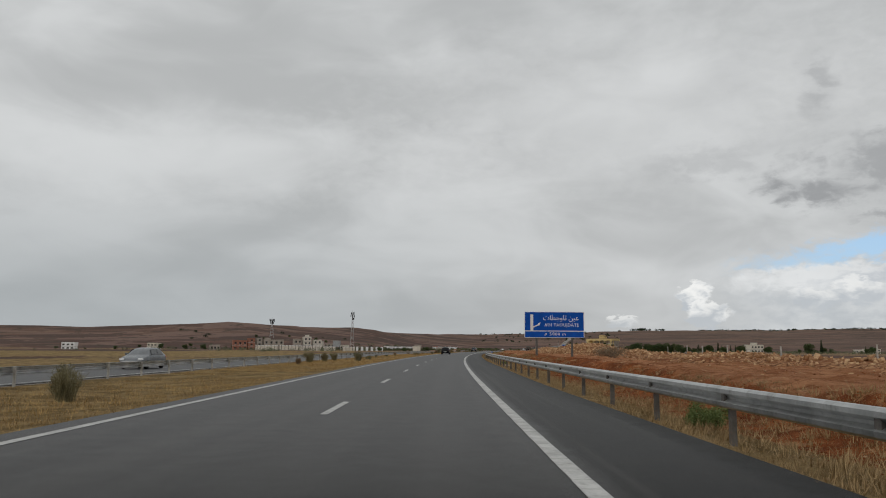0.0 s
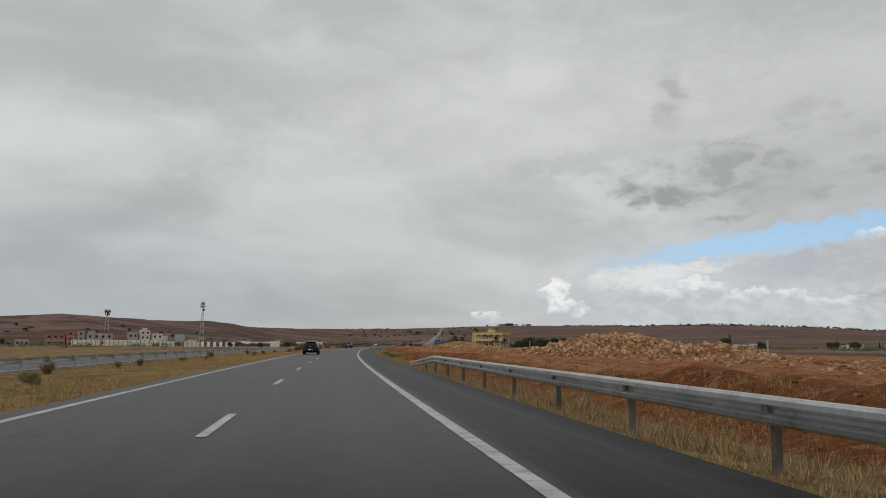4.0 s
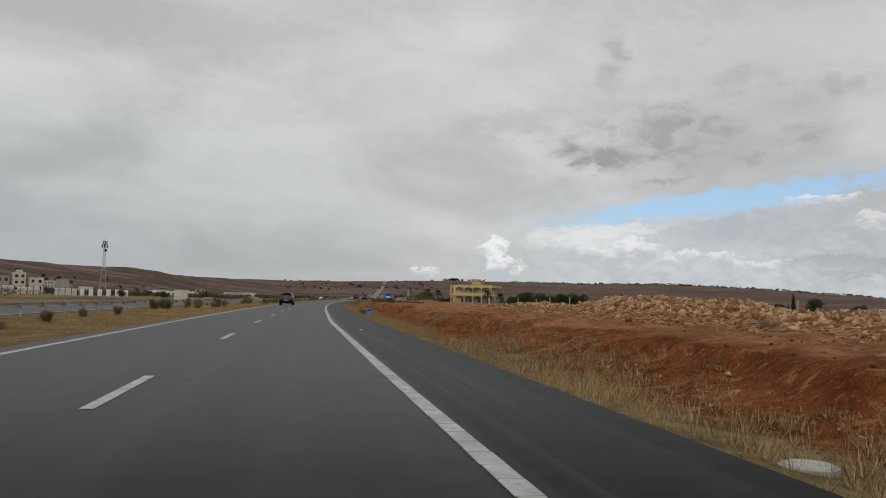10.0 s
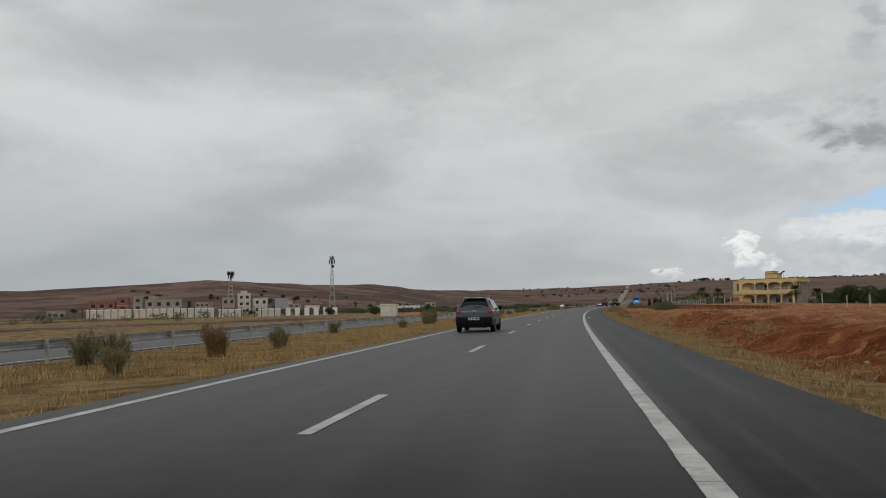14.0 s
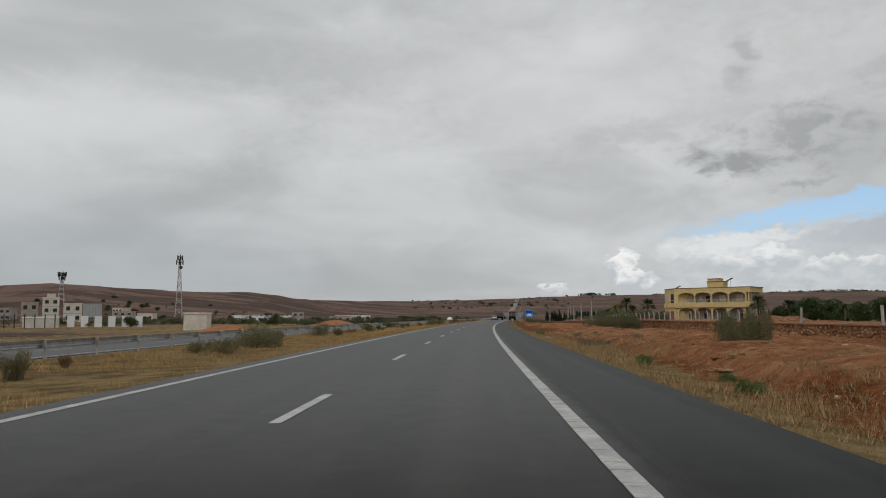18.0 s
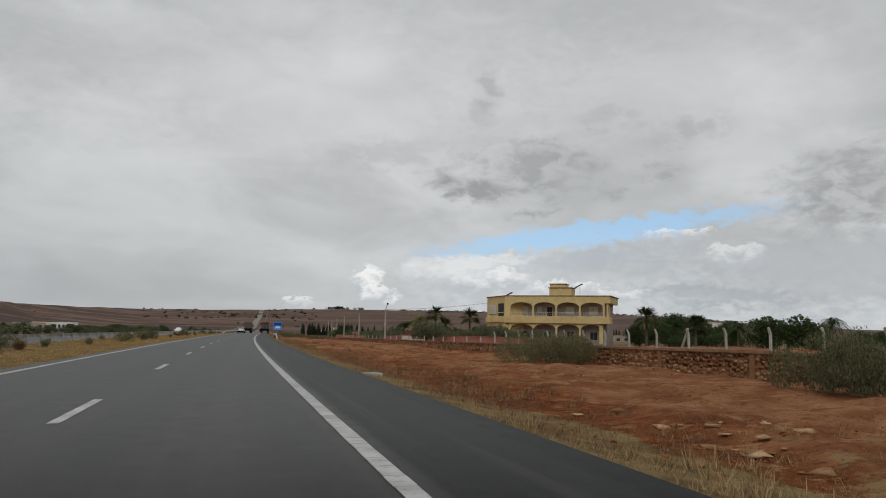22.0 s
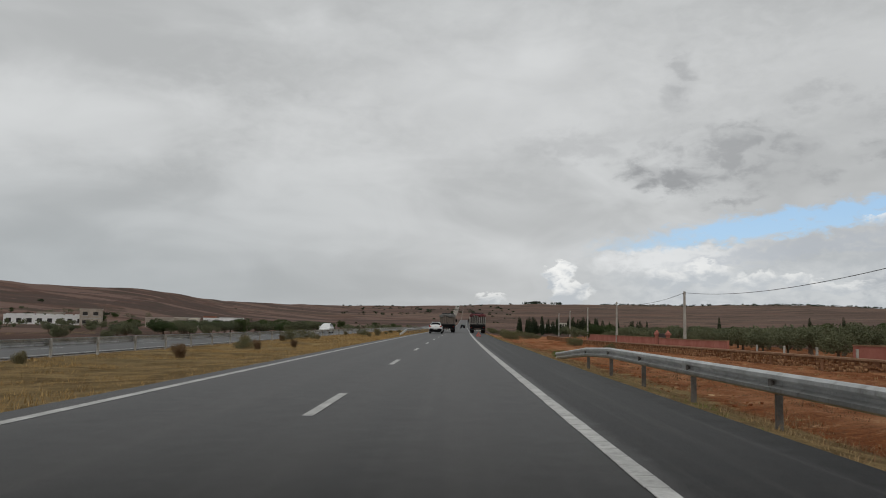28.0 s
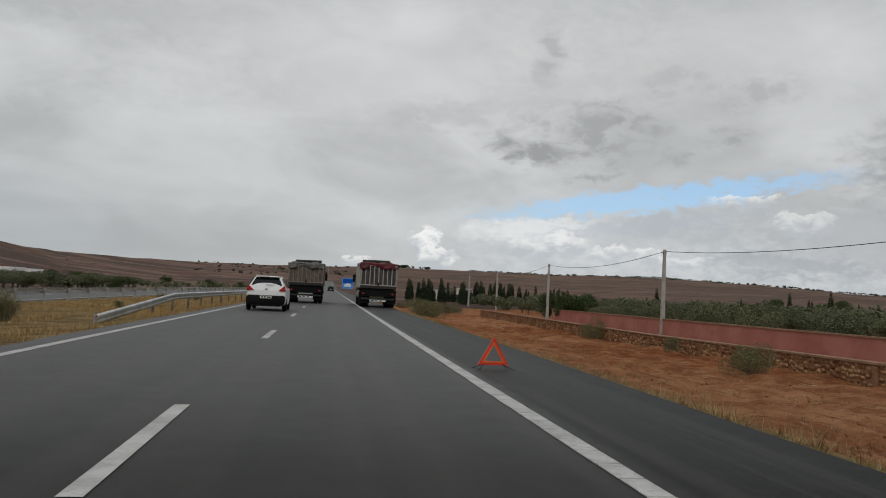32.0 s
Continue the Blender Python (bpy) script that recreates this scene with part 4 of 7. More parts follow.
    ty = ring([(-w / 2 + 0.02, r * 0.62), (-w / 2, r * 0.72), (-w / 2 + 0.01, r * 0.92), (-w / 2 + 0.05, r), (w / 2 - 0.05, r), (w / 2 - 0.01, r * 0.92), (w / 2, r * 0.72), (w / 2 - 0.02, r * 0.62)], "tyre", M["black"], parent)
    ty.matrix_basis = pose(x, y, r)
    sd = 1 if x > 0 else -1
    bm = tube((-w / 2 + 0.05, 0, 0), (w / 2 - 0.05, 0, 0), r * 0.63, n=16)
    part("rim", bm, M["steel"], ty)
    bm = bmesh.new()
    for i in range(spokes):
        a = 2 * math.pi * i / spokes
        b = box(sd * (w / 2 - 0.06), sd * (w / 2 - 0.02), -r * 0.08, r * 0.08, 0, r * 0.6) if sd > 0 else box(-(w / 2 - 0.02), -(w / 2 - 0.06), -r * 0.08, r * 0.08, 0, r * 0.6)
        bmesh.ops.rotate(b, matrix=Matrix.Rotation(a, 3, "X"), verts=b.verts[:])
        join(bm, b)
    part("wheel_disc", bm, m_rim, ty)
    return ty


def car(name, m, label, paint, L=4.1, W=1.76, H=1.46, tall=False, dark_sill=False, wrap_lamps=False, group="cars on the road"):
    """A five-door car, its tail at y = 0, nose towards +y."""
    r = thing(name, m, label, "car", group)
    hw = W / 2
    belt = 0.93 if not tall else 1.05
    # along the length: y, top height, half width at belt, half width at top, underside
    st = [(0.0, 0.62, hw * 0.90, hw * 0.86, 0.36), (0.03, belt - 0.10, hw * 0.95, hw * 0.90, 0.30), (0.10, belt + 0.02, hw * 0.97, hw * 0.90, 0.26), (0.24, belt + 0.18, hw * 0.98, hw * 0.80, 0.24),
          (0.56, H - 0.08, hw, hw * 0.67, 0.22), (0.88, H + 0.01, hw, hw * 0.65, 0.2), (L * 0.42, H + 0.03, hw, hw * 0.66, 0.2), (L * 0.56, H - 0.04, hw, hw * 0.65, 0.2), (L * 0.66, H - 0.25, hw, hw * 0.72, 0.2),
          (L * 0.74, belt + 0.04, hw, hw * 0.82, 0.2), (L * 0.80, belt - 0.03, hw * 0.99, hw * 0.86, 0.2), (L * 0.93, belt - 0.14, hw * 0.95, hw * 0.82, 0.22), (L * 0.985, belt - 0.30, hw * 0.86, hw * 0.76, 0.26), (L, 0.45, hw * 0.80, hw * 0.72, 0.32)]
    v, f = [], []
    for y, zt, wb, wt, zu in st:
        zb = min(belt, zt - 0.03)
        ring = [(0, zu), (wb * 0.86, zu), (wb * 0.97, zu + 0.10), (wb, zu + 0.28), (wb * 0.99, zb - 0.06), (wb * 0.965, zb), (wt * 1.04, zt - 0.07 if zt - 0.07 > zb else zb + 0.005), (wt * 0.9, zt - 0.012), (0, zt)]
        ring += [(-x, z) for x, z in ring[-2:0:-1]]
        v += [(x, y, z) for x, z in ring]
    k = len(ring)
    for i in range(len(st) - 1):
        f += [(i * k + j, i * k + (j + 1) % k, (i + 1) * k + (j + 1) % k, (i + 1) * k + j) for j in range(k)]
    f += [tuple(range(k)), tuple(range((len(st) - 1) * k, len(st) * k))[::-1]]
    body = part("body", mesh("body", v, f, paint, True), None, r)
    bm = bmesh.new()
    bm.from_mesh(body.data)
    bmesh.ops.recalc_face_normals(bm, faces=bm.faces[:])
    bm.to_mesh(body.data)
    bm.free()
    sub = body.modifiers.new("rounding", "SUBSURF")
    sub.levels = sub.render_levels = 2

    def slab(name, quad, mat, par, push=0.012, label=""):
        """A thin four-cornered pane laid just over the body."""
        a, b, c, d = [Vector(q) for q in quad]
        nrm = (b - a).cross(d - a).normalized()
        vv = [q + nrm * push for q in (a, b, c, d)] + [q - nrm * 0.02 for q in (a, b, c, d)]
        return part(name, mesh(name, vv, [(0, 1, 2, 3), (0, 4, 5, 1), (1, 5, 6, 2), (2, 6, 7, 3), (3, 7, 4, 0)], mat), None, par, label)
    # hatch with its window
    slab("rear_window", [(-hw * 0.76, 0.215, belt + 0.11), (hw * 0.76, 0.215, belt + 0.11), (hw * 0.58, 0.52, H - 0.10), (-hw * 0.58, 0.52, H - 0.10)], M["glass"], r, 0.012)
    part("spoiler", box(-hw * 0.58, hw * 0.58, 0.40, 0.74, H - 0.055, H - 0.018, 0.016), paint, r)
    part("wiper", box(-0.02, 0.34, 0.15, 0.18, belt + 0.15, belt + 0.165), M["black"], r)
    for sd in (-1, 1):
        def q(y, z, frac):
            return (sd * (hw * 0.975 + (hw * 0.70 - hw * 0.975) * frac) * 1.0, y, z)
        for y0, y1, y2, y3 in ((0.62, L * 0.36, L * 0.36, 0.80), (L * 0.375, L * 0.66, L * 0.57, L * 0.375)):
            pts = [q(y0, belt + 0.035, 0.06), q(y1, belt + 0.035, 0.06), q(y2, H - 0.11, 0.93), q(y3, H - 0.11, 0.93)]
            slab("side_window", pts if sd > 0 else pts[::-1], M["glass"], r, 0.02)
        part("door_mirror", box(sd * hw * 0.98, sd * (hw + 0.18), L * 0.62, L * 0.62 + 0.1, belt + 0.02, belt + 0.16, 0.03) if sd > 0 else box(-(hw + 0.18), -hw * 0.98, L * 0.62, L * 0.62 + 0.1, belt + 0.02, belt + 0.16, 0.03), M["black"] if tall else paint, r)
        part("door_handle", box(min(sd * (hw - 0.02), sd * (hw + 0.025)), max(sd * (hw - 0.02), sd * (hw + 0.025)), L * 0.36, L * 0.40, belt - 0.12, belt - 0.09), paint, r)
        if wrap_lamps:
            pr = [(sd * hw * 0.97, 0.66), (sd * hw * 0.60, 0.69), (sd * hw * 0.78, 0.84), (sd * hw * 0.90, 0.94)]
            bm = prism(pr, 0.0, 0.16, bevel=0.01)
            lamp = part("tail_lamp", bm, M["lamp_red"], r, m=pose(0, -0.02, 0.26))
        else:
            x0, x1 = sorted((sd * hw * 0.66, sd * hw * 0.965))
            lamp = part("tail_lamp", box(x0, x1, 0.02, 0.26, belt - 0.17, belt - 0.03, 0.035), M["lamp_red"] if tall or paint != M["car_black"] else M["lamp_smoked"], r)
        x0, x1 = sorted((sd * hw * 0.55, sd * hw * 0.9))
        part("headlamp", box(x0, x1, L * 0.94, L * 0.985, 0.60, 0.74, 0.02), M["white"], r)
        part("reflector", box(*sorted((sd * hw * 0.72, sd * hw * 0.86)), -0.012, 0.03, 0.42, 0.47), M["lamp_red"], r)
    bump_mat = M["black"] if dark_sill else paint
    zt = 0.72 if dark_sill else 0.60
    bm = prism([(-hw * 0.84, 0.27), (hw * 0.84, 0.27), (hw * 0.95, 0.40), (hw * 0.955, zt - 0.06), (hw * 0.90, zt), (-hw * 0.90, zt), (-hw * 0.955, zt - 0.06), (-hw * 0.95, 0.40)], -0.05, 0.30, bevel=0.045)
    part("rear_bumper", bm, bump_mat, r, smooth=True)
    part("diffuser", box(-hw * 0.7, hw * 0.7, -0.03, 0.2, 0.22, 0.33, 0.02), M["black"], r)
    zp = 0.56 if not dark_sill else 0.64
    pl = part("number_plate", box(-0.26, 0.26, -0.075, 0.03, zp - 0.06, zp + 0.055, 0.005), M["plate"], r)
    for x in (-0.17, -0.04, 0.10, 0.19):
        part("bar", box(x - 0.04, x + 0.04, -0.082, 0.0, zp - 0.03, zp + 0.03), M["black"], pl)
    part("badge", box(-0.05, 0.05, 0.0, 0.06, belt - 0.09, belt - 0.01, 0.015), M["chrome"], r)
    part("aerial", tube((0, 0.75, H), (0, 0.62, H + 0.16), 0.008, n=5), M["black"], r)
    rw = 0.315 if not tall else 0.345
    for x in (-hw + 0.10, hw - 0.10):
        for y in (0.78, L - 0.82):
            wheel(r, x, y, rw, 0.21, M["chrome"])
    if tall:
        for x in (-hw * 0.58, hw * 0.58):
            part("roof_rail", box(x - 0.02, x + 0.02, 0.8, L * 0.52, H - 0.03, H + 0.03, 0.01), M["grey_back"], r)
    return r


def lorry(m, label, m_tarp, m_body, cab_paint, m_plank, lift=0.0):
    """A tipper lorry seen from the tail; the tail at y = 0."""
    r = thing("tipper_truck", m, label, "truck", "heavy tipper trucks")
    hw, z0, z1, L = 1.25, 1.42, 2.86 + lift, 7.4
    # body: floor, sides with ribs, tailgate
    part("load_floor", box(-hw, hw, 0.05, L, z0 - 0.14, z0, 0.01), M["steel"], r)
    for sd in (-1, 1):
        x0, x1 = sorted((sd * hw, sd * (hw - 0.07)))
        side = part("side_wall", box(x0, x1, 0.05, L, z0, z1, 0.01), m_body, r)
        for i in range(10):
            y = 0.25 + i * 0.76
            x2, x3 = sorted((sd * hw, sd * (hw + 0.06)))
            part("rib", box(x2, x3, y, y + 0.10, z0 - 0.1, z1, 0.01), m_body, side)
        part("top_rail", box(*sorted((sd * (hw - 0.09), sd * (hw + 0.07))), 0.03, L, z1 - 0.09, z1, 0.015), m_body, side)
    gate = part("tailgate", box(-hw + 0.02, hw - 0.02, 0.03, 0.08, z0, z1, 0.01), m_plank, r)
    for i in range(12):
        x = -hw + 0.10 + i * (2 * hw - 0.20) / 11
        part("plank", box(x - 0.095, x + 0.095, 0.005, 0.04, z0 + 0.06, z1 - 0.04, 0.006), m_plank, gate)
    for i in range(9):
        x = -hw + 0.05 + i * (2 * hw - 0.10) / 8
        part("rib", box(x - 0.03, x + 0.03, -0.06, 0.01, z0, z1 - 0.02, 0.008), m_body, gate)
    for z in (z0 + 0.10, z1 - 0.10):
        part("cross_rail", box(-hw + 0.02, hw - 0.02, -0.05, 0.0, z - 0.03, z + 0.03, 0.008), m_body, gate)
    part("bottom_rail", box(-hw, hw, -0.07, 0.06, z0 - 0.12, z0 + 0.06, 0.015), M["steel"], gate)
    part("latch", box(-0.06, 0.06, -0.10, -0.02, z0 - 0.18, z0 + 0.3, 0.015), M["steel"], gate)
    part("front_wall", box(-hw, hw, L - 0.08, L, z0, z1 + 0.25, 0.01), m_body, r)
    # tarpaulin: sagging over the load and hanging over the tailgate
    nx, ny = 25, 30
    v, f = [], []
    rnd = random.Random(7)
    ph = [rnd.random() * 6 for _ in range(8)]
    for j in range(ny + 6):
        for i in range(nx):
            u = i / (nx - 1) * 2 - 1
            x = u * (hw + 0.08)
            fold = 0.045 * math.sin(5 * u + ph[0] + j * 0.5) + 0.03 * math.sin(11 * u + ph[1] - j * 0.8) + 0.02 * math.sin(19 * u + ph[2])
            if j < 6:
                h = (5 - j) / 5
                swag = 0.16 + 0.16 * abs(math.sin(2.2 * u + 0.5)) + 0.04 * math.sin(7 * u + ph[3])
                v.append((x, -0.09 - 0.10 * (1 - h) * 0.2 + fold * (0.3 + h), z1 + 0.03 - swag * h * 1.2))
            else:
                k = (j - 6) / (ny - 1)
                edge = abs(u) ** 6
                v.append((x, -0.05 + k * (L + 0.05), z1 + 0.10 + 0.10 * math.sin(3 * k * 3 + ph[4]) * (1 - edge) + fold * (1 - edge) - 0.22 * edge * (0.6 + 0.4 * math.sin(9 * k))))
    for j in range(ny + 5):
        f += [(j * nx + i, j * nx + i + 1, (j + 1) * nx + i + 1, (j + 1) * nx + i) for i in range(nx - 1)]
    me = mesh("tarpaulin", v, f, m_tarp, True)
    t = part("tarpaulin", me, None, r)
    so = t.modifiers.new("thick", "SOLIDIFY")
    so.thickness = 0.015
    part("tarp_roll", tube((-hw * 0.8, L * 0.55, z1 + 0.30), (hw * 0.8, L * 0.55, z1 + 0.32), 0.10, n=10), M["steel"], r)
    # chassis and running gear
    for x in (-0.42, 0.42):
        part("chassis_rail", box(x - 0.05, x + 0.05, 0.1, L + 1.9, 0.88, 1.16, 0.01), M["steel"], r)
    part("tail_frame", box(-hw + 0.1, hw - 0.1, 0.06, 0.3, 0.74, 1.30, 0.02), M["black"], r)
    part("underrun_bar", box(-hw + 0.12, hw - 0.12, 0.0, 0.10, 0.52, 0.64, 0.02), M["steel"], r)
    for x in (-0.9, 0.9):
        part("mud_flap", box(x - 0.36, x + 0.36, 0.20, 0.23, 0.26, 1.22, 0.005), M["black"], r, "black rubber mud flap")
        lamp = part("lamp_cluster", box(x - 0.22, x + 0.22, 0.02, 0.10, 0.86, 1.0, 0.01), M["black"], r)
        part("tail_lamp", box(x - 0.18 if x < 0 else x + 0.04, x - 0.04 if x < 0 else x + 0.18, -0.005, 0.03, 0.88, 0.98, 0.005), M["lamp_red"], lamp)
    pl = part("number_plate", box(-0.55, 0.55, -0.02, 0.01, 0.40, 0.52, 0.004), M["plate"], r)
    for x in (-0.35, -0.1, 0.22):
        part("bar", box(x - 0.09, x + 0.09, -0.026, 0.0, 0.43, 0.49), M["dark"], pl)
    part("axle", tube((-0.9, 1.2, 0.52), (0.9, 1.2, 0.52), 0.12, n=10), M["steel"], r)
    part("axle", tube((-0.9, 2.55, 0.52), (0.9, 2.55, 0.52), 0.12, n=10), M["steel"], r)
    for y in (1.2, 2.55):
        for x in (-0.75, -1.07, 0.75, 1.07):
            wheel(r, x, y, 0.52, 0.30, M["steel"], 6)
    for x in (-1.05, 1.05):
        wheel(r, x, L + 0.55, 0.52, 0.30, M["steel"], 6)
        part("fuel_tank", tube((x * 0.95, 4.2, 0.85), (x * 0.95, 5.4, 0.85), 0.32, n=14), M["grey_back"], r)
    # cab
    cab = part("cab", prism([(-1.22, 0.75), (1.22, 0.75), (1.22, 2.5), (1.10, 3.02 + lift), (-1.10, 3.02 + lift), (-1.22, 2.5)], L + 0.15, L + 2.1, bevel=0.05), cab_paint, r)
    part("roof_deflector", prism([(-0.95, 3.0 + lift), (0.95, 3.0 + lift), (0.85, 3.16 + lift), (-0.85, 3.16 + lift)], L + 0.3, L + 1.4, bevel=0.03), M["steel"], cab)
    part("windscreen", box(-1.05, 1.05, L + 2.08, L + 2.12, 1.75, 2.6, 0.01), M["glass"], cab)
    for sd in (-1, 1):
        part("door_mirror", box(*sorted((sd * 1.28, sd * 1.50)), L + 1.85, L + 1.98, 1.75, 2.35, 0.04), M["black"], cab)
        part("side_window", box(*sorted((sd * 1.20, sd * 1.235)), L + 0.9, L + 1.8, 1.75, 2.4, 0.005), M["glass"], cab)
    return r


lorry(spot(633, -0.30, 0.0), "dusty tipper truck with weathered grey body and grey tarpaulin", M["tarp"], M["wood"], M["car_grey"], M["grey_plank"])
lorry(spot(629, 4.72, 0.0), "tipper truck with slatted body and red tarpaulin stopped on the shoulder", M["red_tarp"], M["pole"], M["lattice_red"], M["dark_plank"], 0.12)
car("hatchback", spot(171.9, -1.78, 0.0), "glossy black five-door hatchback with dark rear window in the fast lane", M["car_black"])
car("crossover", spot(298, -1.8, 0.0), "dark slate crossover with roof rails in the fast lane", M["car_slate"], 4.3, 1.82, 1.64, True, True)
car("estate_car", spot(612.0, -1.45, 0.0), "white compact crossover with black lower bumper and red tail lamps", M["car_white"], 4.35, 1.84, 1.62, True, True, True)
car("saloon", spot(68, -19.2, -0.32, 180), "grey family car on the opposite carriageway behind the rail", M["car_grey"], 4.3, 1.76, 1.45)
car("small_hatchback", spot(624, -18.6, -0.32, 180), "white small car on the opposite carriageway", M["car_white"], 4.0, 1.72, 1.5)
car("far_car", spot(745, -1.8, 0.0), "small dark car far along the road", M["car_slate"], 4.2, 1.78, 1.5)
car("far_car", spot(800, 1.7, 0.0), "small dark car far along the road", M["car_black"], 4.2, 1.78, 1.5)


# ---- plants ----
def leaf_soup(lobes, n, size, seed, flat=0.0, shell=0.55):
    """Small leaf triangles in and near the skin of several round lobes (x, y, z, rx, ry, rz)."""
    r = np.random.RandomState(seed)
    lob = np.array(lobes)
    vol = lob[:, 3] * lob[:, 4] * lob[:, 5]
    which = r.choice(len(lob), n, p=vol / vol.sum())
    d = r.normal(size=(n, 3))
    d /= np.linalg.norm(d, axis=1)[:, None]
    rad = shell + (1 - shell) * r.rand(n) ** 0.6
    rad *= 1 + 0.16 * np.sin(7 * d[:, 0] + 3 * which) * np.sin(6 * d[:, 2] + which)
    c = lob[which, :3] + d * lob[which, 3:] * rad[:, None]
    a, b = r.normal(size=(n, 3)), r.normal(size=(n, 3))
    a[:, 2] *= 1 - flat
    a /= np.linalg.norm(a, axis=1)[:, None]
    b -= a * (a * b).sum(1)[:, None]
    b /= np.linalg.norm(b, axis=1)[:, None]
    s = size * (0.6 + 0.8 * r.rand(n))[:, None]
    v = np.stack([c - a * s - b * s * 0.35, c + a * s * 0.2 - b * s * 0.5, c + a * s, c + b * s * 0.5], 1).reshape(-1, 3)
    return v


def soup_mesh(name, v, mat, k=4):
    n = len(v) // k
    me = bpy.data.meshes.new(name)
    me.vertices.add(len(v))
    me.vertices.foreach_set("co", np.asarray(v, float).ravel())
    me.loops.add(n * k)
    me.loops.foreach_set("vertex_index", np.arange(n * k))
    me.polygons.add(n)
    me.polygons.foreach_set("loop_start", np.arange(0, n * k, k))
    me.update()
    me.validate()
    me.materials.append(mat)
    return me


def limbs(trunk_h, trunk_r, tips, seed):
    """A tapered, slightly bent trunk that forks towards the tips."""
    rnd = random.Random(seed)
    bm = tube((0, 0, -0.3), (0.05, 0.03, trunk_h), trunk_r * 1.25, trunk_r * 0.8, 9)
    for x, y, z in tips:
        mid = (x * 0.45 + rnd.uniform(-0.1, 0.1), y * 0.45 + rnd.uniform(-0.1, 0.1), trunk_h + (z - trunk_h) * 0.5)
        tube((0.05, 0.03, trunk_h * 0.92), mid, trunk_r * 0.6, trunk_r * 0.36, 6, bm)
        tube(mid, (x, y, z), trunk_r * 0.36, trunk_r * 0.12, 5, bm)
    return bm


def tree_kit(kind, seed):
    """Meshes (trunk, crown) of one tree at its base."""
    rnd = random.Random(seed)
    R = rnd.uniform
    if kind == "olive":
        lob = [(R(-1.1, 1.1), R(-1.1, 1.1), R(1.5, 2.5), R(0.8, 1.3), R(0.8, 1.3), R(0.7, 1.0)) for _ in range(6)]
        return from_bm("trunk", limbs(0.8, 0.16, [l[:3] for l in lob], seed), M["bark"]), soup_mesh("crown", leaf_soup(lob, 3600, 0.095, seed), M["olive"])
    if kind == "broad":
        lob = [(R(-2.1, 2.1), R(-2.1, 2.1), R(1.5, 5.0), R(1.2, 2.0), R(1.2, 2.0), R(1.0, 1.6)) for _ in range(13)]
        return from_bm("trunk", limbs(1.8, 0.24, [l[:3] for l in lob], seed), M["bark"]), soup_mesh("crown", leaf_soup(lob, 5200, 0.17, seed), M["leaf"])
    if kind == "cypress":
        lob = [(0, 0, 1.1 + 0.9 * i, 0.95 * (1 - i / 9) ** 0.7 + 0.12, 0.95 * (1 - i / 9) ** 0.7 + 0.12, 1.0) for i in range(8)]
        return from_bm("trunk", limbs(1.0, 0.16, [(0, 0, 7.5)], seed), M["bark"]), soup_mesh("crown", leaf_soup(lob, 1500, 0.2, seed, -0.5), M["cypress"])
    if kind == "scrub":
        lob = [(R(-1.0, 1.0), R(-0.9, 0.9), R(0.35, 1.0), R(0.5, 0.9), R(0.5, 0.9), R(0.4, 0.75)) for _ in range(7)]
        return from_bm("trunk", limbs(0.25, 0.06, [l[:3] for l in lob], seed), M["bark"]), soup_mesh("crown", leaf_soup(lob, 6500, 0.036, seed), M["scrub"])
    if kind == "bigscrub":
        lob = [(R(-2.2, 2.2), R(-3.6, 3.6), R(0.35, 0.95), R(0.7, 1.2), R(0.8, 1.4), R(0.4, 0.75)) for _ in range(16)]
        return from_bm("trunk", limbs(0.25, 0.07, [l[:3] for l in lob], seed), M["bark"]), soup_mesh("crown", leaf_soup(lob, 22000, 0.045, seed), M["scrub"])
    if kind == "drybush":
        lob = [(R(-0.6, 0.6), R(-0.6, 0.6), R(0.15, 0.5), R(0.25, 0.5), R(0.25, 0.5), R(0.2, 0.42)) for _ in range(9)]
        return from_bm("trunk", limbs(0.12, 0.03, [l[:3] for l in lob], seed), M["bark"]), soup_mesh("crown", leaf_soup(lob, 2600, 0.026, seed, -1.0, 0.05), M["drytwig"])
    if kind == "greenbroom":
        lob = [(R(-0.38, 0.38), R(-0.38, 0.38), R(0.10, 0.52), R(0.18, 0.32), R(0.18, 0.32), R(0.20, 0.34)) for _ in range(14)]
        return from_bm("trunk", limbs(0.15, 0.02, [l[:3] for l in lob], seed), M["bark"]), soup_mesh("crown", leaf_soup(lob, 7000, 0.028, seed, -2.0, 0.15), M["greenbush"])
    if kind == "broom":
        # upright whippy stems
        v = []
        r = np.random.RandomState(seed)
        for _ in range(420):
            a, lean = r.rand() * 6.283, r.rand() ** 0.8 * 0.9
            h = (0.35 + 0.8 * r.rand()) * (1.0 - 0.35 * lean)
            d = np.array([math.cos(a) * lean, math.sin(a) * lean, 1.0]) * h
            a2 = r.rand() * 6.283
            p0 = np.array([math.cos(a2), math.sin(a2), 0]) * r.rand() ** 0.5 * 0.30
            side = np.array([-math.sin(a), math.cos(a), 0]) * 0.0062
            k0, k1 = p0 + d * 0.5 * np.array([0.8, 0.8, 1.1]), p0 + d * np.array([1.1, 1.1, 0.95]) + r.normal(size=3) * 0.04
            v += [p0 - side, p0 + side, k0 + side, k0 - side, k0 - side * 1.6, k0 + side * 1.6, k1 + side * 0.4, k1 - side * 0.4]
        lob = [(R(-0.42, 0.42), R(-0.42, 0.42), R(0.35, 0.85), R(0.14, 0.26), R(0.14, 0.26), R(0.2, 0.36)) for _ in range(11)]
        v = np.concatenate([np.array(v), leaf_soup(lob, 2600, 0.026, seed, -1.5, 0.1)])
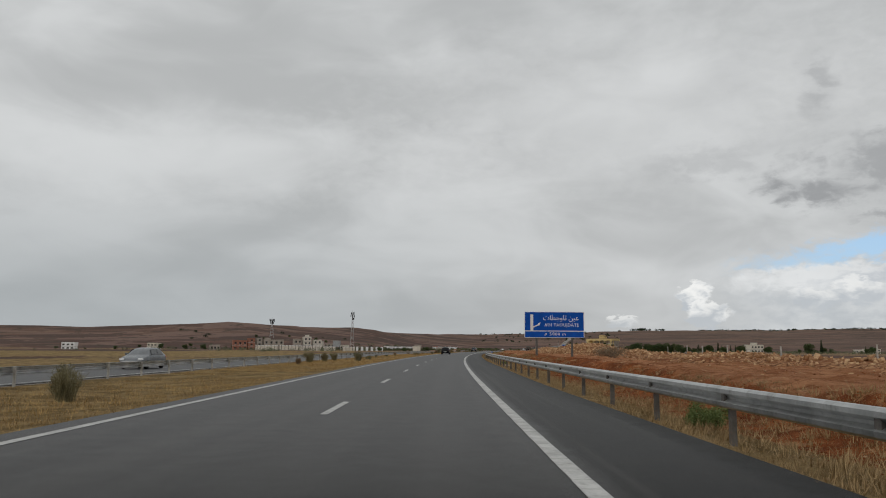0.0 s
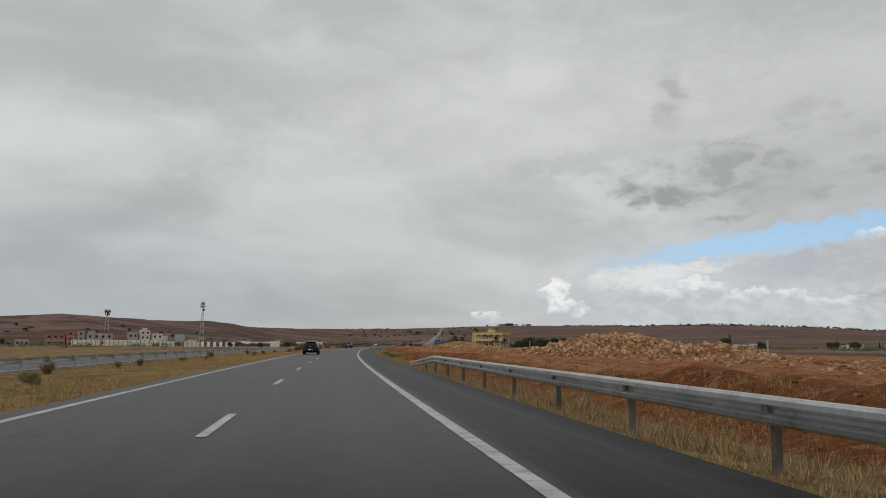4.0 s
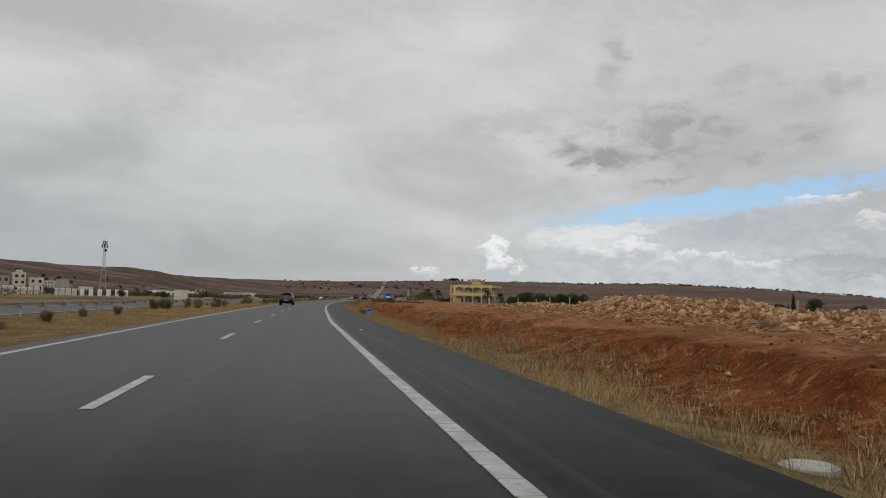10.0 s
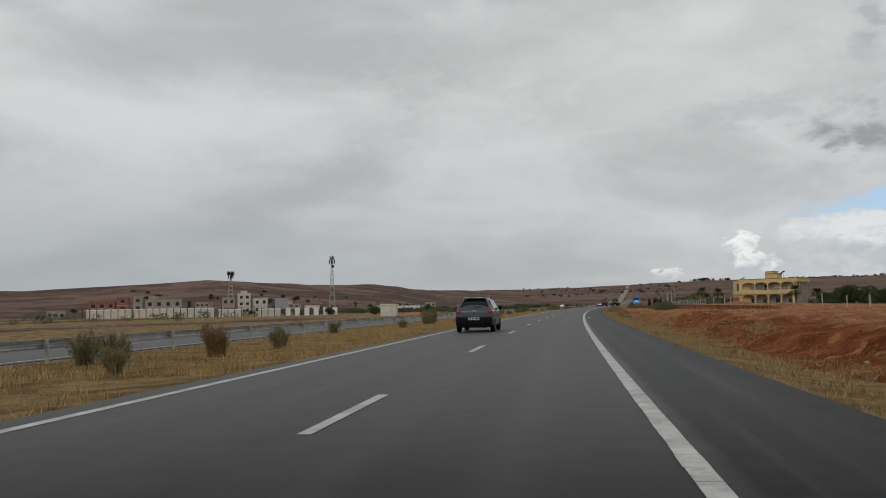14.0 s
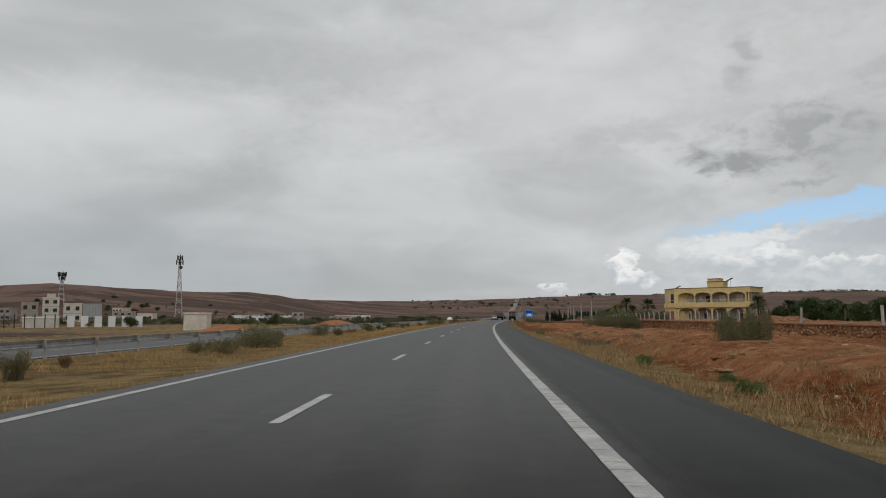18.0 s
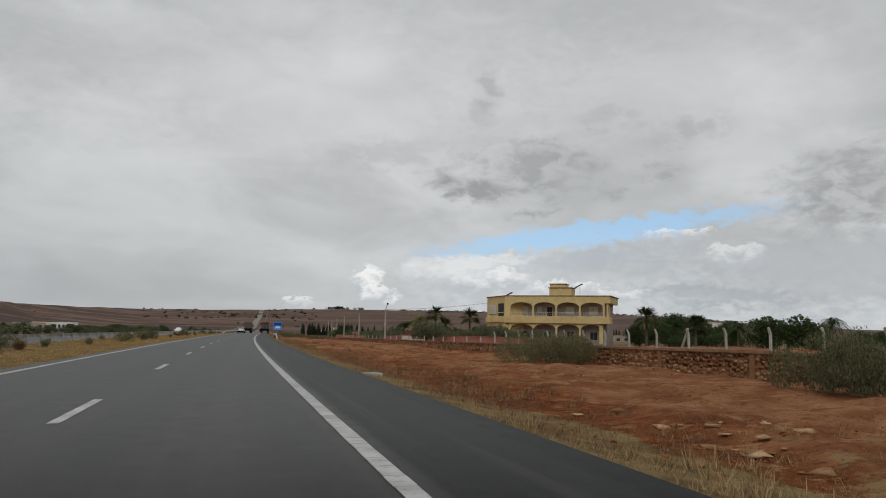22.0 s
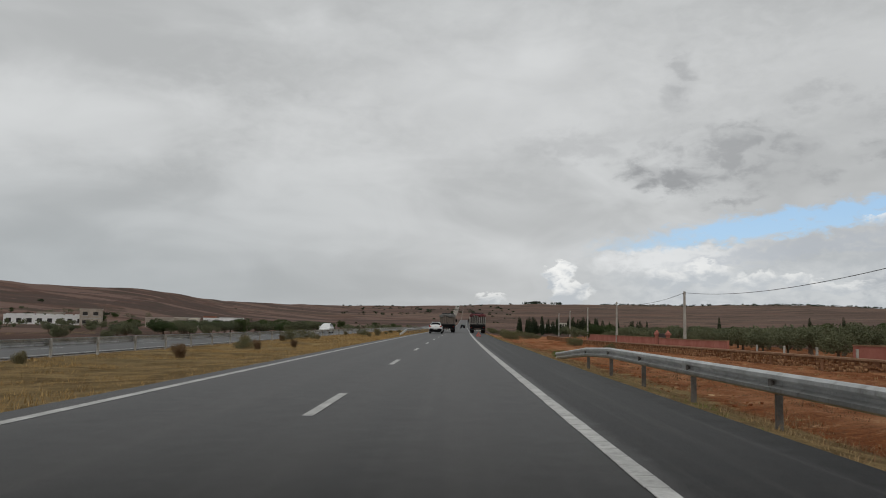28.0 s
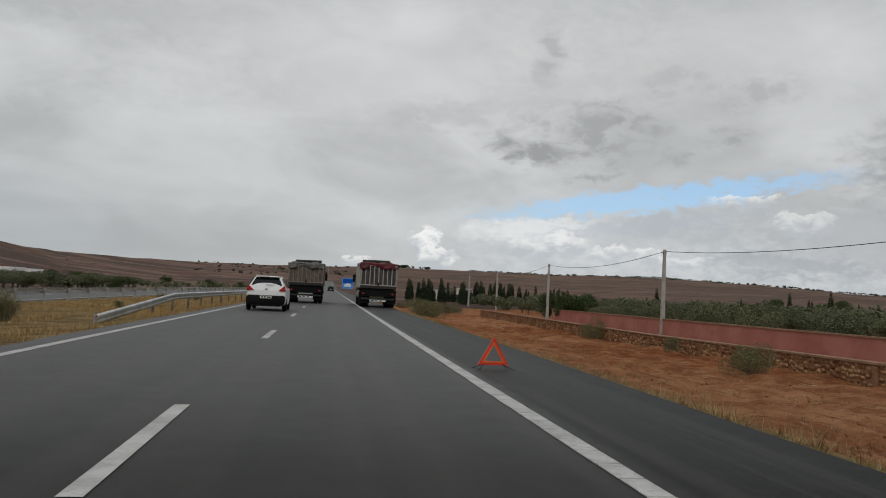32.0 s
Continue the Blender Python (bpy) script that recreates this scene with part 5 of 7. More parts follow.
        return None, soup_mesh("foliage", v, M["stems" if seed % 3 else "dryscrub"])
    return None


def palm_kit(seed, mat, trunk_h=3.0, fan=True, n=58):
    """Palm: ringed trunk, and a crown of fronds; fan palms carry round pleated blades, the others long feathers."""
    r = np.random.RandomState(seed)
    bm = bmesh.new()
    for i in range(10):
        z = trunk_h * i / 10
        tube((0, 0, z), (0, 0, z + trunk_h / 10 + 0.02), 0.24 - 0.004 * i, 0.20 - 0.004 * i, 9, bm)
    trunk = from_bm("trunk", bm, M["bark"])
    v = []
    for i in range(n):
        a, e = r.rand() * 6.283, radians(-35 + 120 * (i / n) ** 0.9)
        out = np.array([math.cos(a), math.sin(a), 0])
        up = np.array([0, 0, 1.0])
        side = np.array([-math.sin(a), math.cos(a), 0])
        Lf = (1.7 if fan else 2.4) * (0.8 + 0.4 * r.rand())
        pts = []
        for k in range(7):
            q = k / 6
            drop = (0.25 if fan else 0.75) * q * q
            pts.append(np.array([0, 0, trunk_h]) + out * Lf * q * math.cos(e) + up * Lf * (q * math.sin(e) - drop))
        w = 0.03
        for k in range(6):
            v += [pts[k] - side * w, pts[k] + side * w, pts[k + 1] + side * w, pts[k + 1] - side * w]
        if fan:
            hub = pts[3]
            nrm = np.cross(pts[4] - pts[3], side)
            fwd = (pts[5] - pts[3]) / np.linalg.norm(pts[5] - pts[3])
            for j in range(11):
                b = radians(-105 + 21 * j)
                d = fwd * math.cos(b) + side * math.sin(b)
                t = np.cross(d, up)
                t = t / (np.linalg.norm(t) + 1e-6) * 0.055
                ln = Lf * 0.52 * (0.85 + 0.3 * r.rand())
                v += [hub, hub + d * ln * 0.55 - t, hub + d * ln - up * 0.12, hub + d * ln * 0.55 + t]
        else:
            for k in range(1, 7):
                for sg in (-1, 1):
                    for h in (0.0, 0.5):
                        p = pts[k] * (1 - h) + pts[k - 1] * h
                        ln = 0.55 * (1 - 0.5 * k / 6)
                        tip = p + side * sg * ln * 0.8 + (pts[k] - pts[k - 1]) * 0.5 - up * ln * 0.45
                        th = (pts[k] - pts[k - 1]) * 0.10
                        v += [p - th, p + th, tip, tip - th * 0.3]
    return trunk, soup_mesh("fronds", np.array(v), mat)


KITS = {k: [tree_kit(k, i + 10 * j) for i in range(n)] for j, (k, n) in enumerate((("olive", 5), ("broad", 4), ("cypress", 3), ("scrub", 5), ("broom", 6), ("bigscrub", 2), ("greenbroom", 4), ("drybush", 3)))}
NAMES = {
    "olive": ("olive_tree", "grey-green olive tree in the grove", "tree", "olive trees"),
    "broad": ("broadleaf_tree", "dark green broadleaf tree beyond the fields", "tree", "broadleaf trees"),
    "cypress": ("cypress", "slender dark cypress in a windbreak row", "tree", "cypress row"),
    "scrub": ("shrub", "dense grey-green shrub on bare soil", "shrub", "shrubs"),
    "bigscrub": ("large_shrub", "large grey-green shrub on bare soil", "shrub", "shrubs"),
    "drybush": ("dry_bush", "low dry twiggy bush on the red soil", "shrub", "dry bushes of the field"),
    "greenbroom": ("green_bush", "small green bush at the foot of the verge", "shrub", "green bushes of the verge"),
    "broom": ("broom_bush", "upright whippy broom bush in dry grass", "shrub", "broom bushes of the median"),
}
_plant = random.Random(5)


def plant(kind, s, u, size=1.0, label="", wide=1.0, z=None, which=None):
    """Stands one plant at (s, u)."""
    size *= {"olive": 0.75, "broad": 0.72, "cypress": 0.72}.get(kind, 1.0)
    trunk, crown = _plant.choice(KITS[kind]) if which is None else KITS[kind][which]
    nm, lb, cat, grp = NAMES[kind]
    m = spot(s, u, z, _plant.uniform(0, 360)) @ Matrix.Diagonal((size * wide, size * wide, size, 1))
    r = thing(nm, m, label or lb, cat, grp)
    if trunk:
        part("trunk", trunk, None, r)
    part("foliage" if kind == "broom" else "crown", crown, None, r)
    return r


def palm(s, u, h, fan=True, mat="palm", seed=1, size=1.0, label="fan palm with stiff dark fronds"):
    trunk, fr = palm_kit(seed, M[mat], h, fan)
    r = thing("palm", spot(s, u, None, seed * 40) @ Matrix.Diagonal((size * 0.72, size * 0.72, size * 0.72, 1)), label, "palm tree", "palms round the villa")
    part("trunk", trunk, None, r)
    part("crown", fr, None, r, m=Matrix.Translation((0, 0, -0.15 * h)) @ Matrix.Diagonal((1.4, 1.4, 1.15, 1)))


# ---- villa ----
def arch(x0, x1, z0, zs, zt, n=10):
    """Outline of an opening with a flattened keel arch, from the right foot to the left foot."""
    w = (x1 - x0) / 2
    c = (x0 + x1) / 2
    pts = [(x1, z0), (x1, zs)]
    for k, q in ((0.95, 0.32), (0.84, 0.56), (0.66, 0.74), (0.40, 0.88), (0.0, 1.0), (-0.40, 0.88), (-0.66, 0.74), (-0.84, 0.56), (-0.95, 0.32)):
        pts.append((c + w * k, zs + (zt - zs) * q))
    return pts + [(x0, zs), (x0, z0)]


def pierced(x0, x1, z0, z1, holes, y0, y1):
    """A wall slab with arched openings that stand on z0 of each hole; made of vertical strips."""
    bm = bmesh.new()
    x = x0
    for h0, h1, hz0, hzs, hzt in holes:
        prism([(x, z0), (h0, z0), (h0, z1), (x, z1)], y0, y1, bm)
        if hz0 > z0:
            prism([(h0, z0), (h1, z0), (h1, hz0), (h0, hz0)], y0, y1, bm)
        ar = arch(h0, h1, hz0, hzs, hzt)[1:-1]
        for (xa, za), (xb, zb) in zip(ar[:-1], ar[1:]):
            prism([(xb, zb), (xa, za), (xa, z1), (xb, z1)], y0, y1, bm)
        x = h1
    prism([(x, z0), (x1, z0), (x1, z1), (x, z1)], y0, y1, bm)
    bmesh.ops.remove_doubles(bm, verts=bm.verts[:], dist=0.001)
    return bm


def railing(x0, x1, y, z0, h, parent, n=12):
    bm = box(x0, x1, y - 0.02, y + 0.02, z0 + h - 0.04, z0 + h)
    box(x0, x1, y - 0.015, y + 0.015, z0 + 0.08, z0 + 0.11, 0, bm)
    for i in range(n):
        x = x0 + (x1 - x0) * (i + 0.5) / n
        box(x - 0.012, x + 0.012, y - 0.012, y + 0.012, z0, z0 + h, 0, bm)
    return part("railing", bm, M["white"], parent, "pale metal railing")


def window(parent, x0, x1, y, z0, z1, m_frame, bars=2, shade=None):
    """Frame, pane and blind set in front of a wall that faces -y."""
    w = part("window", box(x0, x1, y - 0.03, y + 0.05, z0, z1, 0.0), shade or M["glass"], parent)
    bm = box(x0 - 0.08, x0, y - 0.08, y + 0.04, z0 - 0.08, z1 + 0.08)
    box(x1, x1 + 0.08, y - 0.08, y + 0.04, z0 - 0.08, z1 + 0.08, 0, bm)
    box(x0, x1, y - 0.08, y + 0.04, z1, z1 + 0.08, 0, bm)
    box(x0, x1, y - 0.08, y + 0.04, z0 - 0.08, z0, 0, bm)
    for i in range(1, bars):
        x = x0 + (x1 - x0) * i / bars
        box(x - 0.03, x + 0.03, y - 0.06, y - 0.03, z0, z1, 0, bm)
    part("frame", bm, m_frame, w)
    return w


def villa():
    a = math.degrees(math.atan2(-12.9, 13.1))
    r = thing("villa", pose(99.3, 513.8, -0.1, 0, 0, a) @ Matrix.Diagonal((0.7, 0.7, 0.7, 1)), "two-storey ochre villa with arched loggias behind a garden wall", "house")
    W, D = 26.3, 13.5
    zg, z1, zt = 4.6, 6.5, 11.5  # top of ground arches, loggia floor, parapet
    wx = [(1.5, 7.1), (7.5, 12.95), (13.35, 18.8), (19.2, 24.6)]
    # loggia front, upper and lower
    front = part("front_wall", pierced(0, W - 1.3, z1 + 0.02, zt, [(x0, x1, z1 + 0.02, z1 + 2.3, z1 + 3.5) for x0, x1 in wx], 0, 0.35), M["yellow"], r)
    part("lower_front_wall", pierced(1.0, W - 2.6, 0, z1 - 0.5, [(x0, x1, 0, 3.3, zg) for x0, x1 in wx], 0.3, 0.65), M["yellow"], r)
    part("balcony_slab", box(-0.25, W, -0.25, 3.2, z1 - 1.7, z1, 0.03), M["yellow"], r)
    part("parapet_cap", box(-0.2, W + 0.25, -0.15, D, zt, zt + 0.18, 0.02), M["trim"], r)
    part("upper_band", box(W - 1.3, W, 0.0, D - 0.2, zt - 1.7, zt, 0.02), M["yellow"], r)
    for y in (0.2, 3.0):
        part("column", box(W - 0.85, W - 0.45, y, y + 0.4, z1, zt - 1.7, 0.02), M["yellow"], r)
    # rooms behind the loggias
    part("rear_wall", box(-1.0, W - 1.3, 3.2, D, -0.3, zt - 0.05), M["beige"], r)
    part("loggia_ceiling", box(0.1, W - 0.1, 0.36, 3.2, zt - 1.5, zt - 1.3), M["beige"], r)
    part("roof", box(-0.1, W - 0.2, 0.36, D - 0.1, zt - 0.6, zt - 0.4), M["concrete"], r)
    for i, (x0, x1) in enumerate(wx):
        c = (x0 + x1) / 2
        railing(x0, x1, 0.12, z1, 1.0, front)
        if i == 1:
            window(r, c - 0.1, c + 1.3, 3.2, z1 + 0.05, z1 + 2.4, M["pale"], 1, M["dark"])
            window(r, x0 + 0.2, x0 + 1.2, 3.2, z1 + 1.0, z1 + 2.4, M["pale"], 2, M["blind"])
        else:
            window(r, c - 1.1, c + 0.9, 3.2, z1 + 0.7, z1 + 2.5, M["pale"], 3, M["blind"])
        window(r, c - 0.9, c + 0.9, 3.2, 0.9, 2.8, M["pale"], 2, M["dark"])
    # the canted left wing
    ang = math.degrees(math.atan2(9.7, -7.7))
    wing = part("wing", prism([(0, -0.3), (12.4, -0.3), (12.4, zt), (0, zt)], -7.5, 0, bevel=0.0), M["yellow"], r, m=pose(0, 0.02, 0, 0, 0, ang))
    part("wing_cap", box(-0.1, 12.6, -7.6, 0.2, zt, zt + 0.18, 0.02), M["trim"], wing)
    part("slab_band", box(-0.1, 12.5, -0.1, 0.35, z1 - 1.6, z1 - 0.1, 0.03), M["yellow"], wing)
    # no real recess: a near-black slab on the wall paints its shade
    part("corner_recess", box(0.6, 4.4, -0.2, 0.03, z1, z1 + 3.2), M["dark"], wing)
    part("corner_railing", box(0.6, 4.4, 0.0, 0.06, z1 + 0.85, z1 + 0.95), M["white"], wing)
    w = part("bay_window", box(5.6, 10.4, 0.02, 0.22, z1 + 0.55, z1 + 2.9, 0.02), M["pale"], wing)
    for i in range(3):
        part("pane", box(5.85 + 1.55 * i, 7.05 + 1.55 * i, 0.2, 0.25, z1 + 0.8, z1 + 2.65, 0.01), M["blind"], w)
    # brick-coloured slab painted on the wall for the shade under the porch
    part("porch_shadow", box(0.8, 11.0, -0.3, 0.03, 0.0, 3.6), M["brick"], wing)
    # stair tower, tank and panels on the roof
    t = part("roof_house", box(10.6, 16.2, 3.5, 8.0, zt - 0.4, zt + 2.2, 0.04), M["yellow"], r)
    part("roof_house_cap", box(10.4, 16.4, 3.3, 8.2, zt + 2.2, zt + 2.4, 0.02), M["trim"], t)
    t2 = part("stair_tower", box(10.6, 14.6, 4.0, 8.0, zt + 2.4, zt + 3.2, 0.03), M["yellow"], r)
    part("stair_tower_cap", box(10.4, 14.8, 3.8, 8.2, zt + 3.2, zt + 3.38, 0.02), M["trim"], t2)
    part("solar_panel", prism([(0, 0), (0.06, 0), (2.2, 1.1), (2.14, 1.15)], 3.0, 5.0), M["glass"], r, m=pose(16.4, 2, zt + 3.1 - 0.8))
    part("panel_stand", tube((17.9, 6, zt), (17.9, 6, zt + 3.0), 0.04, n=5), M["steel"], r)
    part("solar_panel", prism([(0, 0), (0.06, 0), (1.9, 0.9), (1.84, 0.95)], 2.0, 3.6), M["glass"], r, m=pose(-1.0, 1, zt + 0.2))
    return r


villa()


# ---- poles, lamp, wires ----
def utility_pole(s, u, top, h, lamp=False):
    g = float(ground_z(np.array([s]), np.array([u]))[0])
    r = thing("street_lamp" if lamp else "utility_pole", spot(s, u, g), "tapered grey concrete pole with a lamp head" if lamp else "tapered pale concrete utility pole carrying one cable", "street lamp" if lamp else "utility pole", "" if lamp else "line of utility poles")
    H = top - g
    p = part("shaft", prism([(-0.19, -0.4), (0.19, -0.4), (0.10, H), (-0.10, H)], -0.12, 0.12, bevel=0.02), M["pole"], r)
    part("bracket", box(-0.16, 0.16, -0.05, 0.05, H - 0.35, H - 0.25, 0.01), M["steel"], r)
    part("insulator", tube((0.14, 0, H - 0.3), (0.14, 0, H - 0.12), 0.035, n=8), M["white"], r)
    if lamp:
        part("arm", tube((0, 0, H - 0.2), (0.30, -0.12, H + 0.75), 0.045, n=7), M["steel"], r)
        part("lamp_head", box(0.16, 0.52, -0.26, 0.02, H + 0.7, H + 1.15, 0.09), M["steel"], r)
    return on_road(s, u, top - 0.15)


def cable(a, b, sag, r0=0.022):
    """A hanging cable as one round mesh."""
    a, b = np.array(a, float), np.array(b, float)
    n = 24
    bm = bmesh.new()
    prev = None
    for i in range(n + 1):
        t = i / n
        p = a + (b - a) * t
        p[2] -= 4 * sag * t * (1 - t)
        ring = [bm.verts.new((p[0] + r0 * math.cos(q), p[1] + r0 * 0.3 * math.sin(q), p[2] + r0 * math.sin(q))) for q in (0, 1.57, 3.14, 4.71)]
        if prev:
            for j in range(4):
                bm.faces.new((prev[j], prev[(j + 1) % 4], ring[(j + 1) % 4], ring[j]))
        prev = ring
    tagged(new("overhead_cable", from_bm("overhead_cable", bm, M["wire"])), "black overhead cable sagging between concrete poles", "cable", "overhead cables")


lamp_top = utility_pole(542.2, 27.4, 5.6, 8, True)
tops = [utility_pole(s, u, z, 8) for s, u, z in ((594.6, 28.4, 5.65), (636, 28.4, 5.65), (673, 29.2, 5.6), (708, 30.0, 5.5), (741, 31, 5.4))]
cable(lamp_top, on_road(533, 47, 7.2), 0.35)
cable(lamp_top, tops[0], 0.9)
for p, q in zip(tops[:-1], tops[1:]):
    cable(p, q, 0.75)


# ---- walls along the fields ----
U_STONE = 20.5


def wall_top(s):
    return float(np.interp(s, [330, 418, 430, 470, 490, 520, 545, 590, 620, 660, 700], [0.82, 0.80, 0.70, 0.42, 0.32, 0.15, -0.03, -0.38, -0.60, -0.62, -0.64]))


def strip_box(s0, s1, u0, u1, zb, zt, step=2.0):
    """A wall run along the road with its own base and top heights (functions of s)."""
    ss = np.append(np.arange(s0, s1, step), s1)
    v, f = [], []
    for s in ss:
        for u, z in ((u0, zb(s)), (u0, zt(s)), (u1, zt(s)), (u1, zb(s))):
            v.append(on_road(s, u, z))
    for i in range(len(ss) - 1):
        for j in range(4):
            a, b = i * 4 + j, i * 4 + (j + 1) % 4
            f.append((a, b, b + 4, a + 4))
    f += [(3, 2, 1, 0), tuple(len(v) - 4 + k for k in range(4))]
    return np.array(v), f


def gz(s, u):
    return float(ground_z(np.array([float(s)]), np.array([float(u)]))[0])


def stone_wall(s0, s1):
    base = lambda s: gz(s, U_STONE) - 0.3
    v, f = strip_box(s0, s1, U_STONE - 0.18, U_STONE + 0.22, base, lambda s: wall_top(s) - 0.08)
    w = tagged(new("stone_wall", mesh("stone_wall", v, f, M["mortar"])), "long low field-stone wall with mortar joints along the red soil", "wall", kind="structure")
    v, f = strip_box(s0, s1, U_STONE - 0.27, U_STONE + 0.30, lambda s: wall_top(s) - 0.08, lambda s: wall_top(s) + 0.03 * math.sin(s * 3.1))
    part("coping", mesh("coping", v, f, M["coping"]), None, w)
    return w


STONE_WALL = stone_wall(336, 672)


def pink_wall(s0, s1, u, top, h, label):
    v, f = strip_box(s0, s1, u - 0.12, u + 0.12, lambda s: top(s) - h, top)
    w = tagged(new("garden_wall", mesh("garden_wall", v, f, M["pink"])), label, "wall", kind="structure")
    v, f = strip_box(s0, s1, u - 0.18, u + 0.18, top, lambda s: top(s) + 0.09)
    part("coping", mesh("coping", v, f, M["coping"]), None, w)


pt = lambda s: float(np.interp(s, [450, 490, 514, 534, 556, 577, 592, 608, 670], [0.86, 0.82, 0.62, 0.55, 0.28, 0.15, 0.02, 0.02, -0.18]))
pink_wall(459, 513, 29.3, pt, 2.2, "low pink rendered garden wall before the villa")
pink_wall(534.9, 556.3, 29.2, pt, 2.2, "low pink rendered garden wall beside the gateway")
pink_wall(577.5, 603.6, 27.7, pt, 2.4, "long pink rendered wall with pale coping")
pink_wall(608.9, 668, 28.5, pt, 2.4, "long pink rendered wall with pale coping")


def pillar(s, u, top, w=0.46):
    g = gz(s, u) - 0.2
    r = thing("gate_pillar", spot(s, u, g), "pink square gate pillar with a stepped pyramid cap", "pillar", "gate pillars")
    h = top - g
    part("shaft", box(-w / 2, w / 2, -w / 2, w / 2, 0, h - 0.55, 0.02), M["pink"], r)
    bm = box(-w * 0.75, w * 0.75, -w * 0.75, w * 0.75, h - 0.55, h - 0.35, 0.03)
    box(-w * 0.55, w * 0.55, -w * 0.55, w * 0.55, h - 0.35, h - 0.2, 0.03, bm)
    tube((0, 0, h - 0.2), (0, 0, h + 0.1), w * 0.55, 0.04, 4, bm)
    part("cap", bm, M["pink"], r)


for s, u, t in ((604.2, 28.9, 0.95), (608.5, 28.5, 0.95), (533.9, 30.7, 1.95), (538.1, 30.9, 1.95), (514, 29.3, 0.9), (522.1, 29.3, 1.05), (534.7, 29.25, 0.85)):
    pillar(s, u, t)
r = thing("metal_gate", spot(606.35, 28.72, gz(606, 28.3)), "closed dark sheet-metal gate between pink pillars", "gate")
part("leaf", box(-0.05, 0.05, -1.9, 0, 0, 1.75, 0.02), M["steel"], r)
part("leaf", box(-0.05, 0.05, 0.02, 1.9, 0, 1.75, 0.02), M["steel"], r)
r = thing("garden_gateway", spot(536.0, 30.8, gz(536, 30)), "black wrought-iron gate between tall pink pillars", "gate")
for i in range(11):
    y = -1.7 + i * 0.34
    part("bar", tube((0, y, 0.05), (0, y, 1.9 + 0.75 * math.cos(y * 0.9)), 0.022, n=5), M["black"], r)
for z in (0.25, 1.2, 1.85):
    part("rail", box(-0.02, 0.02, -1.75, 1.75, z, z + 0.06), M["black"], r)
bm = bmesh.new()
for i in range(10):
    y0, y1 = -1.7 + 0.34 * i, -1.7 + 0.34 * (i + 1)
    tube((0, y0, 1.95 + 0.75 * math.cos(y0 * 0.9)), (0, y1, 1.95 + 0.75 * math.cos(y1 * 0.9)), 0.05, n=6, bm=bm)
part("arch", bm, M["trim"], r)


def balustrade(s0, s1, u):
    z = gz(s0, u)
    r = thing("balustrade", spot(s0, u, z), "white and pink garden balustrade with turned balusters", "balustrade")
    inv = r.matrix_basis.inverted()
    v, f = strip_box(s0, s1, u - 0.12, u + 0.12, lambda s: pt(s) - 1.6, lambda s: pt(s) - 0.62)
    part("plinth", mesh("plinth", [inv @ Vector(q) for q in v], f, M["pink"]), None, r)
    v, f = strip_box(s0, s1, u - 0.12, u + 0.12, lambda s: pt(s) + 0.12, lambda s: pt(s) + 0.22)
    part("handrail", mesh("handrail", [inv @ Vector(q) for q in v], f, M["pink"]), None, r)
    bm = bmesh.new()
    for z0, z1, r0, r1 in ((0, 0.12, 0.09, 0.06), (0.12, 0.35, 0.06, 0.10), (0.35, 0.6, 0.10, 0.05), (0.6, 0.74, 0.05, 0.08)):
        tube((0, 0, z0), (0, 0, z1), r0, r1, 6, bm)
    me = from_bm("baluster", bm, M["pale"])
    for s in np.arange(s0 + 0.3, s1, 0.42):
        part("baluster", me, None, r, m=inv @ spot(s, u, pt(s) - 0.62))


balustrade(514.4, 534.4, 29.3)

# concrete fence posts on the stone wall, their heads bent outward
bm = prism([(-0.07, -1.0), (0.07, -1.0), (0.06, 0.85), (0.18, 1.12), (0.10, 1.16), (-0.06, 0.9)], -0.06, 0.06, bevel=0.012)
bent = from_bm("fence_post", bm, M["pole"])
straight = from_bm("fence_post", box(-0.06, 0.06, -0.06, 0.06, -1.0, 0.75, 0.012), M["pole"])
_fp = random.Random(3)
for i in range(26):
    s = 383.2 + 2.62 * i
    ob = new("fence_post", bent)
    ob.matrix_basis = spot(s, U_STONE, wall_top(s) - 0.15, 180 + _fp.uniform(-8, 8), _fp.uniform(-3, 3)) @ Matrix.Diagonal((0.68, 0.68, 0.88, 1))
    tagged(ob, "leaning concrete fence post with bent head on the stone wall", "fence post", "concrete fence posts")
    if i % 7 == 1:
        o2 = new("fence_strut", from_bm("fence_strut", tube((0, 0.75, -0.2), (0, 0.05, 0.95), 0.05, n=6), M["pole"]))
        o2.matrix_basis = spot(s, U_STONE, wall_top(s) - 0.1)
        tagged(o2, "slanting concrete strut bracing a fence post", "fence strut", "concrete fence struts")
for s in (359.0, 363.4, 372.5, 381.0) + tuple(452.5 + 4.1 * i for i in range(25)):
    ob = new("fence_post", straight)
    ob.matrix_basis = spot(s, U_STONE + 0.05, wall_top(s) - (0.0 if s < 400 else 0.32), _fp.uniform(-20, 20), _fp.uniform(-3, 3)) @ Matrix.Diagonal((0.85, 0.85, 1.15 if s < 400 else 1, 1))
    tagged(ob, "plain concrete fence post standing on the stone wall", "fence post", "concrete fence posts")
# a wire fence in the stony field
for i in range(34):
    s = 25 + 9.7 * i
    ob = new("field_post", straight)
    ob.matrix_basis = spot(s, 25.5 + 1.4 * math.sin(i), gz(s, 25.5) + 0.55, _fp.uniform(-20, 20), _fp.uniform(-5, 5)) @ Matrix.Diagonal((0.7, 0.7, 0.9, 1))
    tagged(ob, "thin weathered fence post among rubble", "fence post", "field fence posts")

